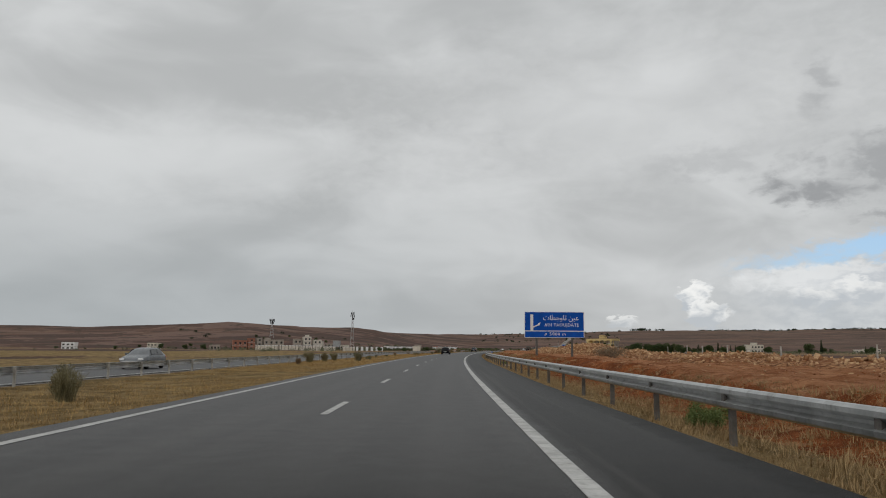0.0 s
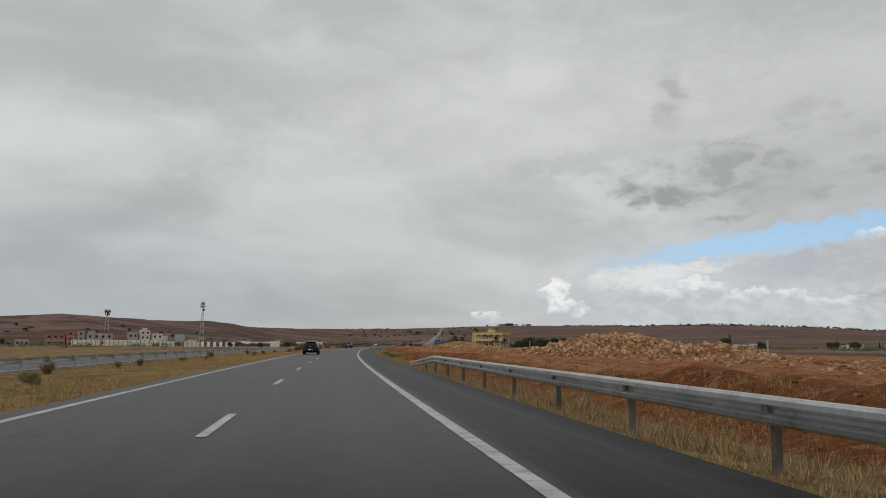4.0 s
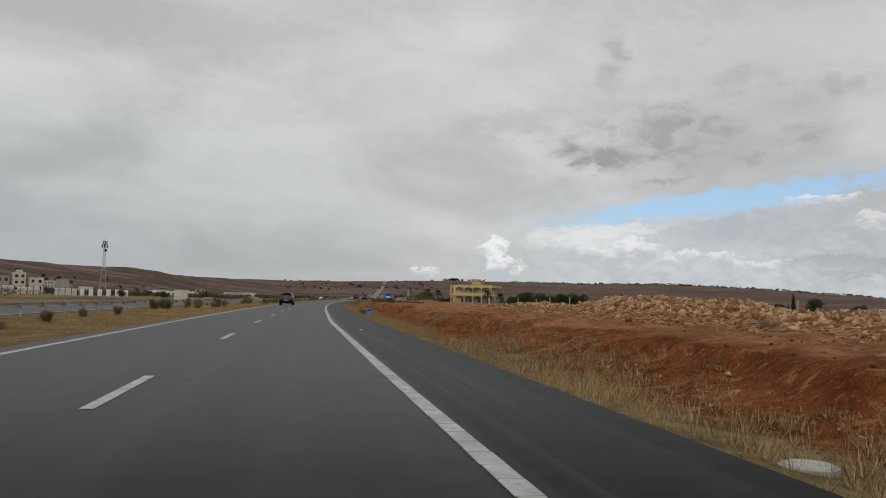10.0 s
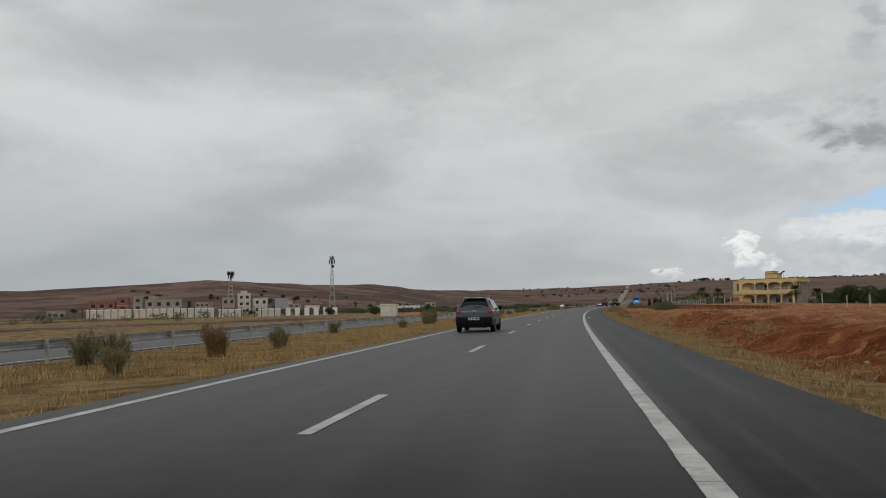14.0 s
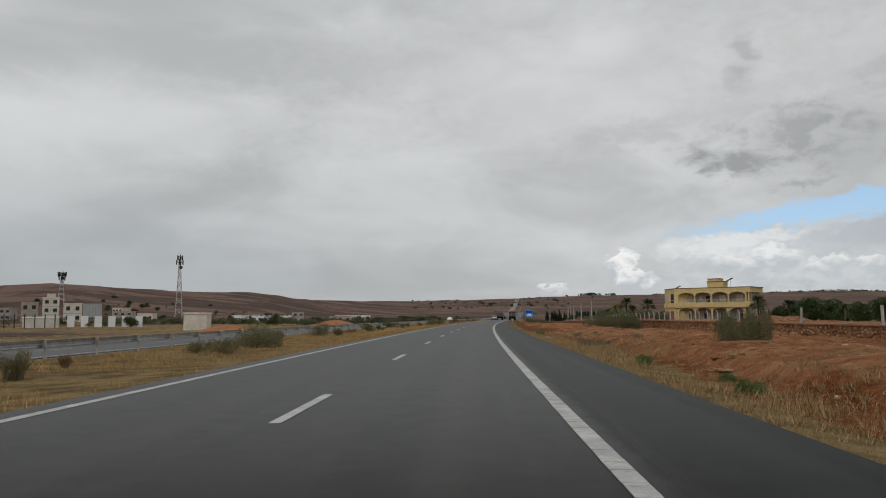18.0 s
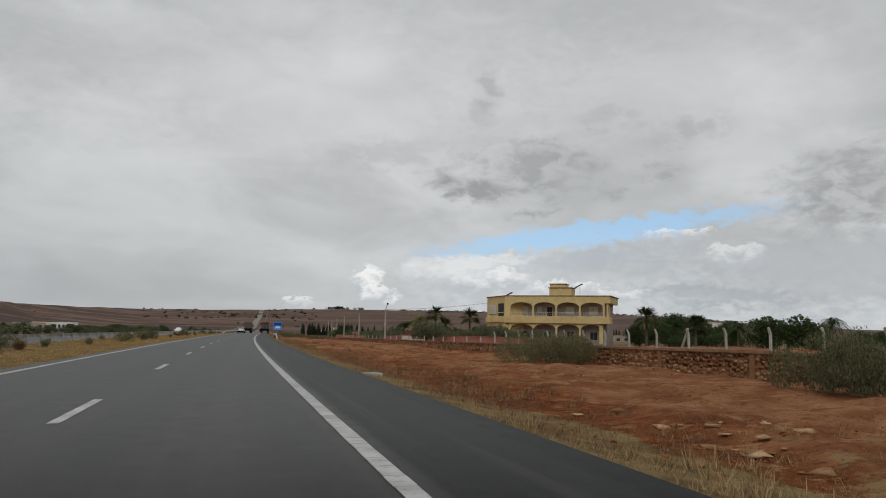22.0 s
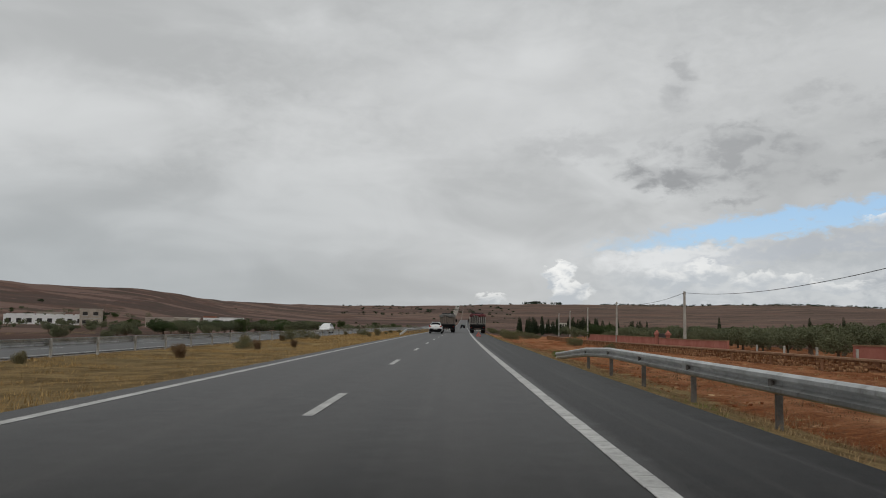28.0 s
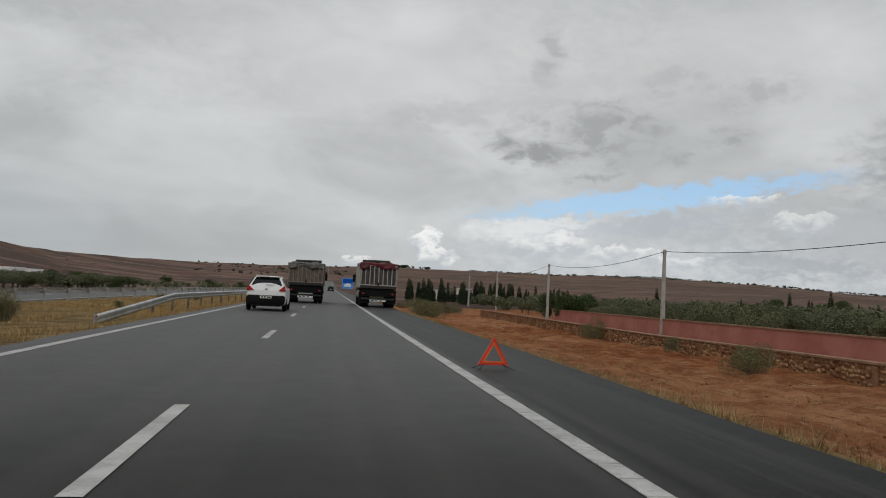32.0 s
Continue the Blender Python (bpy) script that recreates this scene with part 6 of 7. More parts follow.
# ---- plants of the right-hand side ----
plant("bigscrub", 431.5, 18.2, 1.0, "large spreading grey-green shrub on the red soil", 0.68, which=0)
plant("bigscrub", 410.5, 17.2, 1.05, "large grey-green thorny shrub beside the stone wall", 0.42, which=1)
plant("bigscrub", 358.4, 12.7, 0.95, "large thorny shrub at the top of the soil bank", 0.29, which=0)
plant("drybush", 86.0, 17.3, 1.9, "round dark dry bush in the stony field", 1.0)
plant("scrub", 601.8, 16.6, 0.8, "", 0.85, which=2)
plant("scrub", 613.5, 19.0, 0.5, "", 0.7, which=3)
plant("scrub", 627.7, 21.0 - 1.2, 1.0, "", 0.65, which=0)
plant("scrub", 590, 18.7, 0.55, "", 1.0, which=1)
for s, u, k in ((25.8, 7.2, 0.62), (85.4, 7.2, 0.4), (163.6, 7.0, 0.62), (168.1, 7.7, 0.6), (175.7, 7.5, 0.4), (186.2, 7.2, 0.55), (188.3, 7.4, 0.5), (258.9, 6.8, 0.58), (263.5, 6.7, 0.4), (271.4, 7.6, 0.4), (342.8, 7.7, 0.45), (351.9, 7.5, 0.45), (346, 8.2, 0.35), (391.4, 7.3, 0.5), (538.8, 7.0, 0.62)):
    plant("greenbroom", s, u, k, "", 1.25)
for s, u, k, w in ((367.5, 8.1, 0.62, 1.5), (369.2, 9.0, 0.5, 1.7), (371.5, 8.3, 0.55, 1.4), (374.0, 9.6, 0.6, 1.5), (377.5, 8.8, 0.42, 1.4), (372.5, 11.5, 0.45, 1.6), (381.5, 10.6, 0.4, 1.5), (384.5, 9.4, 0.45, 1.5), (379.0, 12.5, 0.4, 1.3), (388.0, 11.2, 0.5, 1.0), (392.0, 13.0, 0.45, 1.1), (448, 12.5, 0.4, 1.4), (456, 10.5, 0.35, 1.5), (463, 13.5, 0.4, 1.3), (471, 11.0, 0.35, 1.5), (480, 14.0, 0.4, 1.3), (478, 9.8, 0.4, 1.4), (226.5, 13.0, 0.4, 1.2), (238, 14.5, 0.45, 1.2), (219, 19.0, 0.7, 1.0), (231, 19.5, 0.6, 1.1)):
    plant("drybush", s, u, k * 0.85, "", w * 0.8)
for i in range(14):
    plant("scrub", 652 + 9 * i, 11 + _plant.uniform(-2, 9), _plant.uniform(0.6, 1.2), "", 1.3)

palm(525.3, 39.6, 5.2, True, "palm", 1, 1.25)
palm(535.7, 35.8, 5.4, True, "palm", 2, 1.3)
palm(532.7, 37.0, 4.2, True, "palm", 3, 1.1)
palm(537.3, 33.1, 4.6, False, "palm_light", 4, 1.25, "pale feathery palm beside the gateway")
palm(546.0, 32.1, 3.4, False, "leaf", 5, 1.3, "low drooping palm among the shrubs")
palm(507.0, 97.9, 5.4, False, "palm", 6, 1.3, "feather palm beyond the field")
palm(503.4, 77.6, 4.4, False, "palm", 7, 1.2, "feather palm beyond the field")
palm(493.4, 56.6, 4.8, True, "palm", 8, 1.3)
palm(487.7, 60.8, 4.2, True, "palm", 9, 1.2)
for s, u, k in ((541.0, 46.0, 0.8), (546.5, 43.0, 0.7), (551.0, 48.5, 0.85), (524.0, 79.0, 1.5), (521.3, 75.5, 1.35), (528.0, 83.2, 1.6), (512.0, 93.0, 1.65), (514.0, 90.2, 1.4), (510.6, 97.2, 1.2), (517.0, 71.0, 1.0), (519.0, 87.0, 1.2), (507.0, 102.0, 1.0), (505.0, 110.0, 0.9), (532.0, 77.0, 1.2), (526.0, 72.0, 1.1), (562.2, 67.1, 1.0), (503.4, 67.8, 0.8), (518.7, 83.2, 1.1), (530.7, 88.8, 1.2), (509.1, 105.6, 0.9), (553.2, 37.0, 0.75), (562.2, 39.1, 0.7), (487.7, 35.6, 0.55), (503.4, 39.8, 0.5), (670.0, 32.8, 0.9), (664.9, 30.0, 0.8), (677.6, 31.4, 0.8)):
    plant("broad", s, u, k)
for s, u, k in ((510.6, 35.6, 1.0), (506.3, 33.5, 1.1), (502.0, 32.8, 0.9), (517.3, 34.2, 1.1), (521.3, 32.8, 1.2), (525.3, 33.5, 1.3), (529.4, 32.8, 1.2), (494.9, 33.5, 1.0), (490.6, 32.8, 1.2), (484.9, 33.5, 1.1), (479.4, 32.8, 0.9), (474.3, 33.5, 1.0), (533.4, 31.4, 1.0)):
    plant("olive", s, u, k, "grey-green garden tree behind the wall")
plant("olive", 499.5, 26.5, 1.35, "large grey-green garden tree overhanging the wall", 1.15)
plant("olive", 504.0, 27.5, 1.1, "grey-green garden tree overhanging the wall", 1.1)
plant("scrub", 510.6, 31.7, 1.5, "flowering shrub before the villa arches")
GROVE = []
for s in np.arange(548, 735, 4.6):
    for u in np.arange(32, 84, 5.3):
        if _plant.random() < 0.85 and not (s < 570 and u > 53):
            q = (s + _plant.uniform(-1.5, 1.5), u + _plant.uniform(-1.5, 1.5), _plant.uniform(0.85, 1.25))
            if q[1] < 50 and q[0] < 700:
                plant("olive", *q)
            else:
                GROVE.append(q)
for i in range(34):
    plant("cypress", 745 + 1.6 * i + _plant.uniform(-1, 1), 26 + i * 1.35 + _plant.uniform(-3, 3), _plant.uniform(0.45, 0.95))
for i in range(40):
    plant("cypress", 690 + _plant.uniform(-40, 110), 90 + i * 2.5, _plant.uniform(0.5, 1.1))
for i in range(60):
    u = 105 + _plant.random() ** 1.4 * 360
    plant("broad" if i % 3 else "cypress", _plant.uniform(430, 840), u, _plant.uniform(0.7, 1.3))

# ---- median bushes ----
for s, u, k in ((268.7, -11.2, 0.95), (266.5, -11.8, 0.85), (282.8, -11.6, 0.85), (282.4, -10.4, 0.9), (271.8, -8.9, 0.75), (285.7, -8.8, 0.95), (291.1, -8.7, 0.8), (279.2, -8.4, 0.6), (329.2, -10.1, 1.0), (332.3, -10.3, 0.98), (339.8, -11.8, 1.15), (333.6, -7.8, 0.8), (343.7, -8.2, 0.5), (90.9, -12.3, 1.0), (98.3, -12.1, 0.85), (104.6, -12.1, 0.85), (100.2, -8.6, 0.95), (81.7, -11.5, 0.5), (33, -8.4, 0.85), (24, -9.6, 0.6), (544.7, -8.9, 0.5), (549, -7.8, 0.4), (485.5, -8.4, 0.85), (600.5, -8.3, 0.85)):
    plant("broom", s, u, k * 1.2, "", 0.85)
for s, u, k in ((268.9, -11.4, 0.62), (366.5, -8.7, 0.8), (368, -9.4, 0.65), (391.3, -10.8, 0.7), (448.3, -12.4, 0.85), (439.8, -11.8, 0.6), (476.7, -9.1, 0.8), (493.1, -8.8, 0.75), (504.2, -11.3, 0.85), (509.2, -10.8, 0.62), (565.2, -11.4, 0.62), (575.2, -12.2, 0.6), (600.4, -10.3, 0.62), (360, -8.4, 0.5), (410, -9.8, 0.65)):
    plant("scrub", s, u, k, "dark rounded bush in the dry grass of the median")
for i in range(60):
    s = 112 + i * 9.0 + _plant.uniform(-4, 4)
    if min(abs(s - q) for q in (268, 283, 332, 340)) > 4 and not 255 < s < 266:
        plant("broom" if i % 4 else "scrub", s, _plant.uniform(-12.6, -8.0), _plant.uniform(0.4, 0.8) * (1 if i % 4 else 0.55))

# ---- left-hand plain: scrub, groves ----
for i in range(44):
    s = 630 + 3.3 * i + _plant.uniform(-1.5, 1.5)
    u = float(np.interp(s, [630, 655, 680, 780], [-46, -40, -36.5, -44])) - abs(_plant.gauss(0, 3.0))
    plant("olive" if i % 4 else "broad", s, u, _plant.uniform(0.85, 1.15) * (1 if i % 4 else 0.6), "grey-green tree in a dense hedge beyond the carriageway", 1.35)
for i in range(150):
    s = _plant.uniform(500, 930)
    u, k = -30 - _plant.random() ** 1.3 * 110, _plant.uniform(0.4, 0.8)
    if i % 5 and s > 700:
        GROVE.append((s, u, k))
    else:
        plant("olive" if i % 5 else "broad", s, u, k)
for i in range(70):
    plant("broad" if i % 2 else "olive", _plant.uniform(450, 930), -112 - _plant.random() * 195, _plant.uniform(0.5, 0.9))


for i in range(85):
    q = i / 84
    GROVE.append((548 + 42 * (1 - q) * _plant.random() + _plant.uniform(-6, 6), -132 + 98 * q + _plant.uniform(-3, 3), _plant.uniform(0.7, 1.15)))
for i in range(60):
    GROVE.append((600 + 130 * _plant.random(), -40 - 150 * _plant.random(), _plant.uniform(0.6, 0.95)))


def joined_grove():
    kits = []
    for i in range(6):
        R = random.Random(300 + i).uniform
        lob = [(R(-1.1, 1.1), R(-1.1, 1.1), R(1.3, 2.5), R(0.8, 1.3), R(0.8, 1.3), R(0.7, 1.0)) for _ in range(6)]
        kits.append(leaf_soup(lob, 480, 0.27, 300 + i))
    v = [kits[i % 6] * (0.75 * k) + on_road(s, u, gz(s, u)) for i, (s, u, k) in enumerate(GROVE)]
    tagged(new("olive_grove", soup_mesh("olive_grove", np.concatenate(v), M["olive"])), "rows of grey-green olive trees farther off", "trees", kind="stuff")


joined_grove()


# ---- buildings of the left-hand plain ----
def house(s, u, turn, w, d, h, mat, label, floors=2, cols=4, extras=(), top=None, name="house", z=None, wins=True):
    """A flat-roofed block with window openings, parapet and slab edges; its front faces -y."""
    w, d, h = w * 0.75, d * 0.75, h * 0.75
    extras = [(a * 0.75, b * 0.75, c * 0.75, e * 0.75, f * 0.75, g) for a, b, c, e, f, g in extras]
    r = thing(name, spot(s, u, z if z is not None else gz(s, u) - 0.4, turn), label, "building", "buildings of the plain")
    wl = part("wall", box(-w / 2, w / 2, 0, d, 0, h, 0.03), mat, r)
    part("parapet", box(-w / 2 - 0.12, w / 2 + 0.12, -0.12, d + 0.12, h, h + 0.35, 0.03), top or mat, r)
    part("roof", box(-w / 2 + 0.2, w / 2 - 0.2, 0.2, d - 0.2, h + 0.35, h + 0.37), M["concrete"], r)
    fh = h / floors
    if wins:
        for f in range(floors):
            for c in range(cols):
                x = -w / 2 + w * (c + 0.5) / cols
                wd = min(0.7, w / cols * 0.28)
                o = part("window", box(x - wd, x + wd, -0.03, 0.2, f * fh + fh * 0.35, f * fh + fh * 0.75), M["dark"], r)
                part("frame", box(x - wd - 0.08, x + wd + 0.08, -0.06, 0.02, f * fh + fh * 0.27, f * fh + fh * 0.35), M["concrete"], o)
            if f:
                part("slab_edge", box(-w / 2 - 0.04, w / 2 + 0.04, -0.05, d, f * fh - 0.12, f * fh + 0.10), M["concrete"], r)
    for x0, x1, y0, y1, z1, mt in extras:
        e = part("roof_room", box(x0, x1, y0, y1, h, h + z1, 0.03), mt, r)
        part("cap", box(x0 - 0.1, x1 + 0.1, y0 - 0.1, y1 + 0.1, h + z1, h + z1 + 0.15), mt, e)
    return r


T = 32
house(538.6, -196.0, T, 13, 10, 9.6, M["brick"], "unfinished red hollow-brick house", 2, 3)
house(542.4, -189.2, T, 6, 9, 11.6, M["brick"], "tall narrow unfinished brick house", 3, 1)
house(546.0, -184.8, T, 5, 9, 12.0, M["beige"], "bare beige concrete-block stairwell", 3, 1)
house(550.5, -175.8, T, 19, 11, 10.2, M["beige"], "two-storey beige block building with flat roof", 2, 4, [(-8, -3, 2, 7, 2.0, M["beige"])])
house(530.7, -211.0, T, 9, 8, 5.0, M["beige"], "low beige block house", 1, 3)
house(619.1, -176.5, T, 8, 9, 13.2, M["pale"], "pale three-storey house with stair tower", 3, 2, [(-2, 2, 2, 6, 2.2, M["pale"])])
house(621.9, -169.0, T, 9, 9, 10.0, M["pale"], "pale two-storey house wing", 2, 2)
house(617.0, -184.0, T, 8, 8, 10.8, M["beige"], "unfinished two-storey house wing", 2, 2)
house(472.3, -53.7, 8, 5.8, 5, 4.6, M["pale"], "plain windowless pale block hut", 1, 1, name="hut", wins=False, top=M["pale"])
house(738.9, -112.0, 20, 8, 8, 6.8, M["beige"], "square unfinished block tower beside a white hall", 2, 2)
house(737.7, -125.5, 20, 30, 14, 4.0, M["white"], "long low white hall with notched roofline", 1, 8, [(-14 + 3.6 * i, -12.6 + 3.6 * i, 0, 10, 0.7, M["white"]) for i in range(8)], name="hall")
house(758.6, -89.5, 12, 10, 8, 4.2, M["pale"], "small pale farm building", 1, 3)
house(906.0, -123.2, 10, 26, 12, 5.0, M["white"], "long white shed with red end wall", 1, 6, [(-13, -5, 0, 8, 1.5, M["brick"])], name="hall")
for i, (s, u, w, h) in enumerate(((664.9, -160.8, 9, 5), (679.9, -179.5, 12, 6), (707.6, -134.5, 8, 4.5), (510.6, -247.0, 10, 6), (646.8, -217.0, 10, 7), (475.6, -284.5, 11, 6), (416.1, -299.5, 12, 7), (798.7, -157.0, 12, 5), (827.1, -97.0, 10, 5), (729.6, -209.5, 10, 6), (741.2, -89.5, 16, 4))):
    house(s, u, _plant.uniform(-30, 30), w, 8, h, M[("pale", "beige", "white")[i % 3]], "small flat-roofed house on the plain", 1 if h < 6 else 2, 3)


def shed_row():
    """White prefabricated sheds behind dark posts."""
    k = 0
    for s, u, w in ((487.7, -154.0, 18), (491.3, -139.8, 16), (494.1, -127.0, 17), (503.4, -104.5, 10), (497.7, -115.8, 10)):
        house(s, u, 76 - 50, w, 5, 4.2 if k < 3 else 3.6, M["pale"], "white prefabricated shed in a works yard", 1, 1, name="shed", wins=False, top=M["white"])
        k += 1
    for i in range(30):
        ob = new("yard_post", yard_post)
        ob.matrix_basis = spot(478 + i * 0.8, -156 + i * 1.95, None) @ Matrix.Diagonal((0.75, 0.75, 0.75, 1))
        tagged(ob, "dark steel post of the works yard fence", "fence post", "yard fence posts")
    for i in range(6):
        r = thing("white_panel", spot(511 + i * 0.65, -101.5 + i * 3.15, None, 30) @ Matrix.Diagonal((0.75, 0.75, 0.75, 1)), "upright white panel on a bare plot", "panel", "white panels")
        part("board", box(-1.1, 1.1, 0, 0.25, 0.1, 3.7, 0.03), M["white"], r)
        part("foot", box(-0.9, 0.9, -0.5, 0.7, -0.2, 0.12, 0.02), M["concrete"], r)
    r = thing("hoarding", spot(590, -142, None, 30) @ Matrix.Diagonal((0.75, 0.75, 0.75, 1)), "grey slatted hoarding on steel legs", "billboard")
    for i in range(6):
        part("sheet", box(-4 + 1.34 * i, -2.7 + 1.34 * i, 0, 0.1, 3.0, 9.5, 0.01), M["grey_back"], r)
    for x in (-3.4, 0, 3.4):
        part("leg", box(x - 0.12, x + 0.12, 0.1, 0.34, -0.5, 9.5), M["steel"], r)


yard_post = from_bm("yard_post", box(-0.12, 0.12, -0.12, 0.12, -0.4, 4.3, 0.01), M["steel"])
shed_row()


def lattice_mast(s, u, top, label, heads):
    """A square lattice mast that narrows upward, with antennas near its head."""
    g = gz(s, u)
    H = top - g
    r = thing("radio_mast", spot(s, u, g, 20), label, "radio mast", "radio masts")
    wd = lambda z: 3.0 * max(0.0, 1 - z / H) ** 1.2 + 0.75
    n = 12
    corner = lambda sx, sy, z: (sx * wd(z) / 2, sy * wd(z) / 2, z)
    sides = ((-1, -1), (1, -1), (1, 1), (-1, 1))
    brace = [bmesh.new(), bmesh.new()]
    for i, (sx, sy) in enumerate(sides):
        bm = bmesh.new()
        rings = []
        for k in range(n + 1):
            x, y, z = corner(sx, sy, H * k / n)
            rings.append([bm.verts.new((x + dx, y + dy, z)) for dx, dy in ((-0.11, -0.11), (0.11, -0.11), (0.11, 0.11), (-0.11, 0.11))])
        for a, b in zip(rings[:-1], rings[1:]):
            for e in range(4):
                bm.faces.new((a[e], a[(e + 1) % 4], b[(e + 1) % 4], b[e]))
        for k in range(n):
            z0, z1 = H * k / n, H * (k + 1) / n
            tx, ty = sides[(i + 1) % 4]
            tube(corner(sx, sy, z0), corner(tx, ty, z1), 0.08, 0.08, 4, brace[k % 2])
            tube(corner(tx, ty, z0), corner(sx, sy, z1), 0.08, 0.08, 4, brace[k % 2])
            tube(corner(sx, sy, z1), corner(tx, ty, z1), 0.08, 0.08, 4, brace[k % 2])
        part("leg", bm, M["lattice_white"], r)
    for bm, mt in zip(brace, ("lattice_red", "lattice_white")):
        tagged(part("bracing", bm, M[mt], r), "thin crossed steel bracing", kind="stuff")
    for z, rad, cnt in heads:
        for i in range(cnt):
            a = 2 * math.pi * i / cnt
            x, y = rad * math.cos(a), rad * math.sin(a)
            p = part("antenna", box(x - 0.28, x + 0.28, y - 0.28, y + 0.28, z * H - 1.3, z * H + 1.3, 0.08), M["steel"], r)
            part("bracket", tube((0, 0, z * H), (x, y, z * H), 0.10, n=4), M["steel"], p)
    part("platform", box(-1.6, 1.6, -1.6, 1.6, H * 0.90, H * 0.90 + 0.25), M["steel"], r)
    part("drum", tube((0.7, -0.9, H * 0.82), (0.7, -1.5, H * 0.82), 0.9, n=14), M["steel"], r)
    part("spike", tube((0, 0, H), (0, 0, H + 2.2), 0.12, 0.05, 6), M["steel"], r)


lattice_mast(725, -172.7, 34.2, "tall red and white lattice radio mast with antennas", [(0.97, 1.3, 5), (0.90, 1.6, 4)])
lattice_mast(798.8, -285.1, 30.4, "tall lattice radio mast crowded with drum antennas", [(0.97, 2.4, 6), (0.93, 2.2, 5), (0.82, 1.7, 4)])

# far houses on the right and on the slopes ahead
for i in range(13):
    s, u = _plant.uniform(600, 920), 235 + _plant.random() * 320
    house(s, u, _plant.uniform(-30, 30), _plant.uniform(9, 20), 9, _plant.uniform(3.5, 7.0), M[("pale", "beige", "beige")[i % 3]], "pale flat-roofed house beyond the groves", 1 + i % 2, 4, name="far_house")
house(798, 38.0, 14, 15, 8, 4.2, M["pale"], "white flat-roofed farmhouse among cypresses", 1, 7, [(1, 6, 1, 6, 1.2, M["pale"])], name="far_house")
for i in range(46):
    plant("cypress", 764 + _plant.uniform(-3, 14), 20.5 + 0.62 * i + _plant.uniform(-1, 1), _plant.uniform(0.5, 1.0), "", _plant.uniform(1.0, 1.5))
house(646.8, 119.6, 10, 26, 10, 3.2, M["beige"], "long pale building beyond the grove", 1, 6, name="far_house")
house(664.9, 175.6, 30, 16, 10, 8.5, M["pale"], "pale two-storey house beyond the grove", 2, 4, [(-4, 1, 1, 6, 2.4, M["pale"])], name="far_house")


# ---- rubble and stones ----
def rock_soup(cx, cy, cz, size, seed):
    """Many small angular stones as one list of faces: vertices (n, 8, 3) on jittered blocks."""
    r = np.random.RandomState(seed)
    n = len(cx)
    cube = np.array([(x, y, z) for x in (-1, 1) for y in (-1, 1) for z in (-1, 1)], float)
    v = cube[None] * (0.25 + 0.75 * r.rand(n, 8, 3)) * (0.5 + 0.8 * r.rand(n, 1, 3))
    a, b = r.rand(n) * 6.283, r.normal(size=n) * 0.5
    ca, sa, cb, sb = np.cos(a), np.sin(a), np.cos(b), np.sin(b)
    x, y, z = v[..., 0], v[..., 1], v[..., 2]
    y, z = y * cb[:, None] - z * sb[:, None], y * sb[:, None] + z * cb[:, None]
    x, y = x * ca[:, None] - y * sa[:, None], x * sa[:, None] + y * ca[:, None]
    v = np.stack([x, y, z], -1) * np.asarray(size)[:, None, None] + np.stack([cx, cy, cz], -1)[:, None]
    return v


CUBE_F = np.array([(0, 1, 3, 2), (4, 6, 7, 5), (0, 4, 5, 1), (2, 3, 7, 6), (0, 2, 6, 4), (1, 5, 7, 3)])


def block_mesh(name, v, mat):
    n = len(v)
    f = (CUBE_F[None] + 8 * np.arange(n)[:, None, None]).reshape(-1, 4)
    me = bpy.data.meshes.new(name)
    me.vertices.add(n * 8)
    me.vertices.foreach_set("co", v.reshape(-1))
    me.loops.add(f.size)
    me.loops.foreach_set("vertex_index", f.ravel())
    me.polygons.add(len(f))
    me.polygons.foreach_set("loop_start", np.arange(0, f.size, 4))
    me.update()
    me.materials.append(mat)
    return me


def isle(name, c1, c2, c3, rough=0.95):
    """Stones that differ one from another."""
    m, N, b = material(name, rough)
    matte(b)
    g = N.add("ShaderNodeNewGeometry")
    k = g.outputs["Random Per Island"]
    o = N.add("ShaderNodeObjectInfo").outputs["Random"]
    k = N.m("FRACT", N.m("ADD", k, o))
    n = N.noise(g.outputs["Position"], 6.0, 5, 0.65)
    c = N.mix(N.step(k, 0.1, 0.9), c1, c2)
    c = N.mix(N.m("MULTIPLY", N.step(n, 0.45, 0.68), 0.7), c, c3)
    N.link(c, b.inputs["Base Color"])
    bump(N, b, n, 0.6, 0.05)
    return m


M["rocks"] = isle("limestone_rubble", (0.26, 0.135, 0.065), (0.58, 0.385, 0.22), (0.24, 0.085, 0.038))
M["clods"] = isle("red_clods", (0.13, 0.038, 0.015), (0.33, 0.13, 0.055), (0.19, 0.06, 0.024))
M["wall_stones"] = isle("wall_stones", (0.20, 0.095, 0.045), (0.42, 0.25, 0.135), (0.17, 0.065, 0.032))


def ridge_h(s, u):
    """Extra height of the long rubble ridge and its heaps."""
    k = np.clip((s - 15) / 25, 0, 1) * np.clip((300 - s) / 30, 0, 1)
    h = (0.38 + 0.28 * fbm(s * 0.16, u * 0.14, 31, 3)) * np.exp(-((u - 22.0 - 1.1 * np.sin(s * 0.027)) / 2.6) ** 2) * k
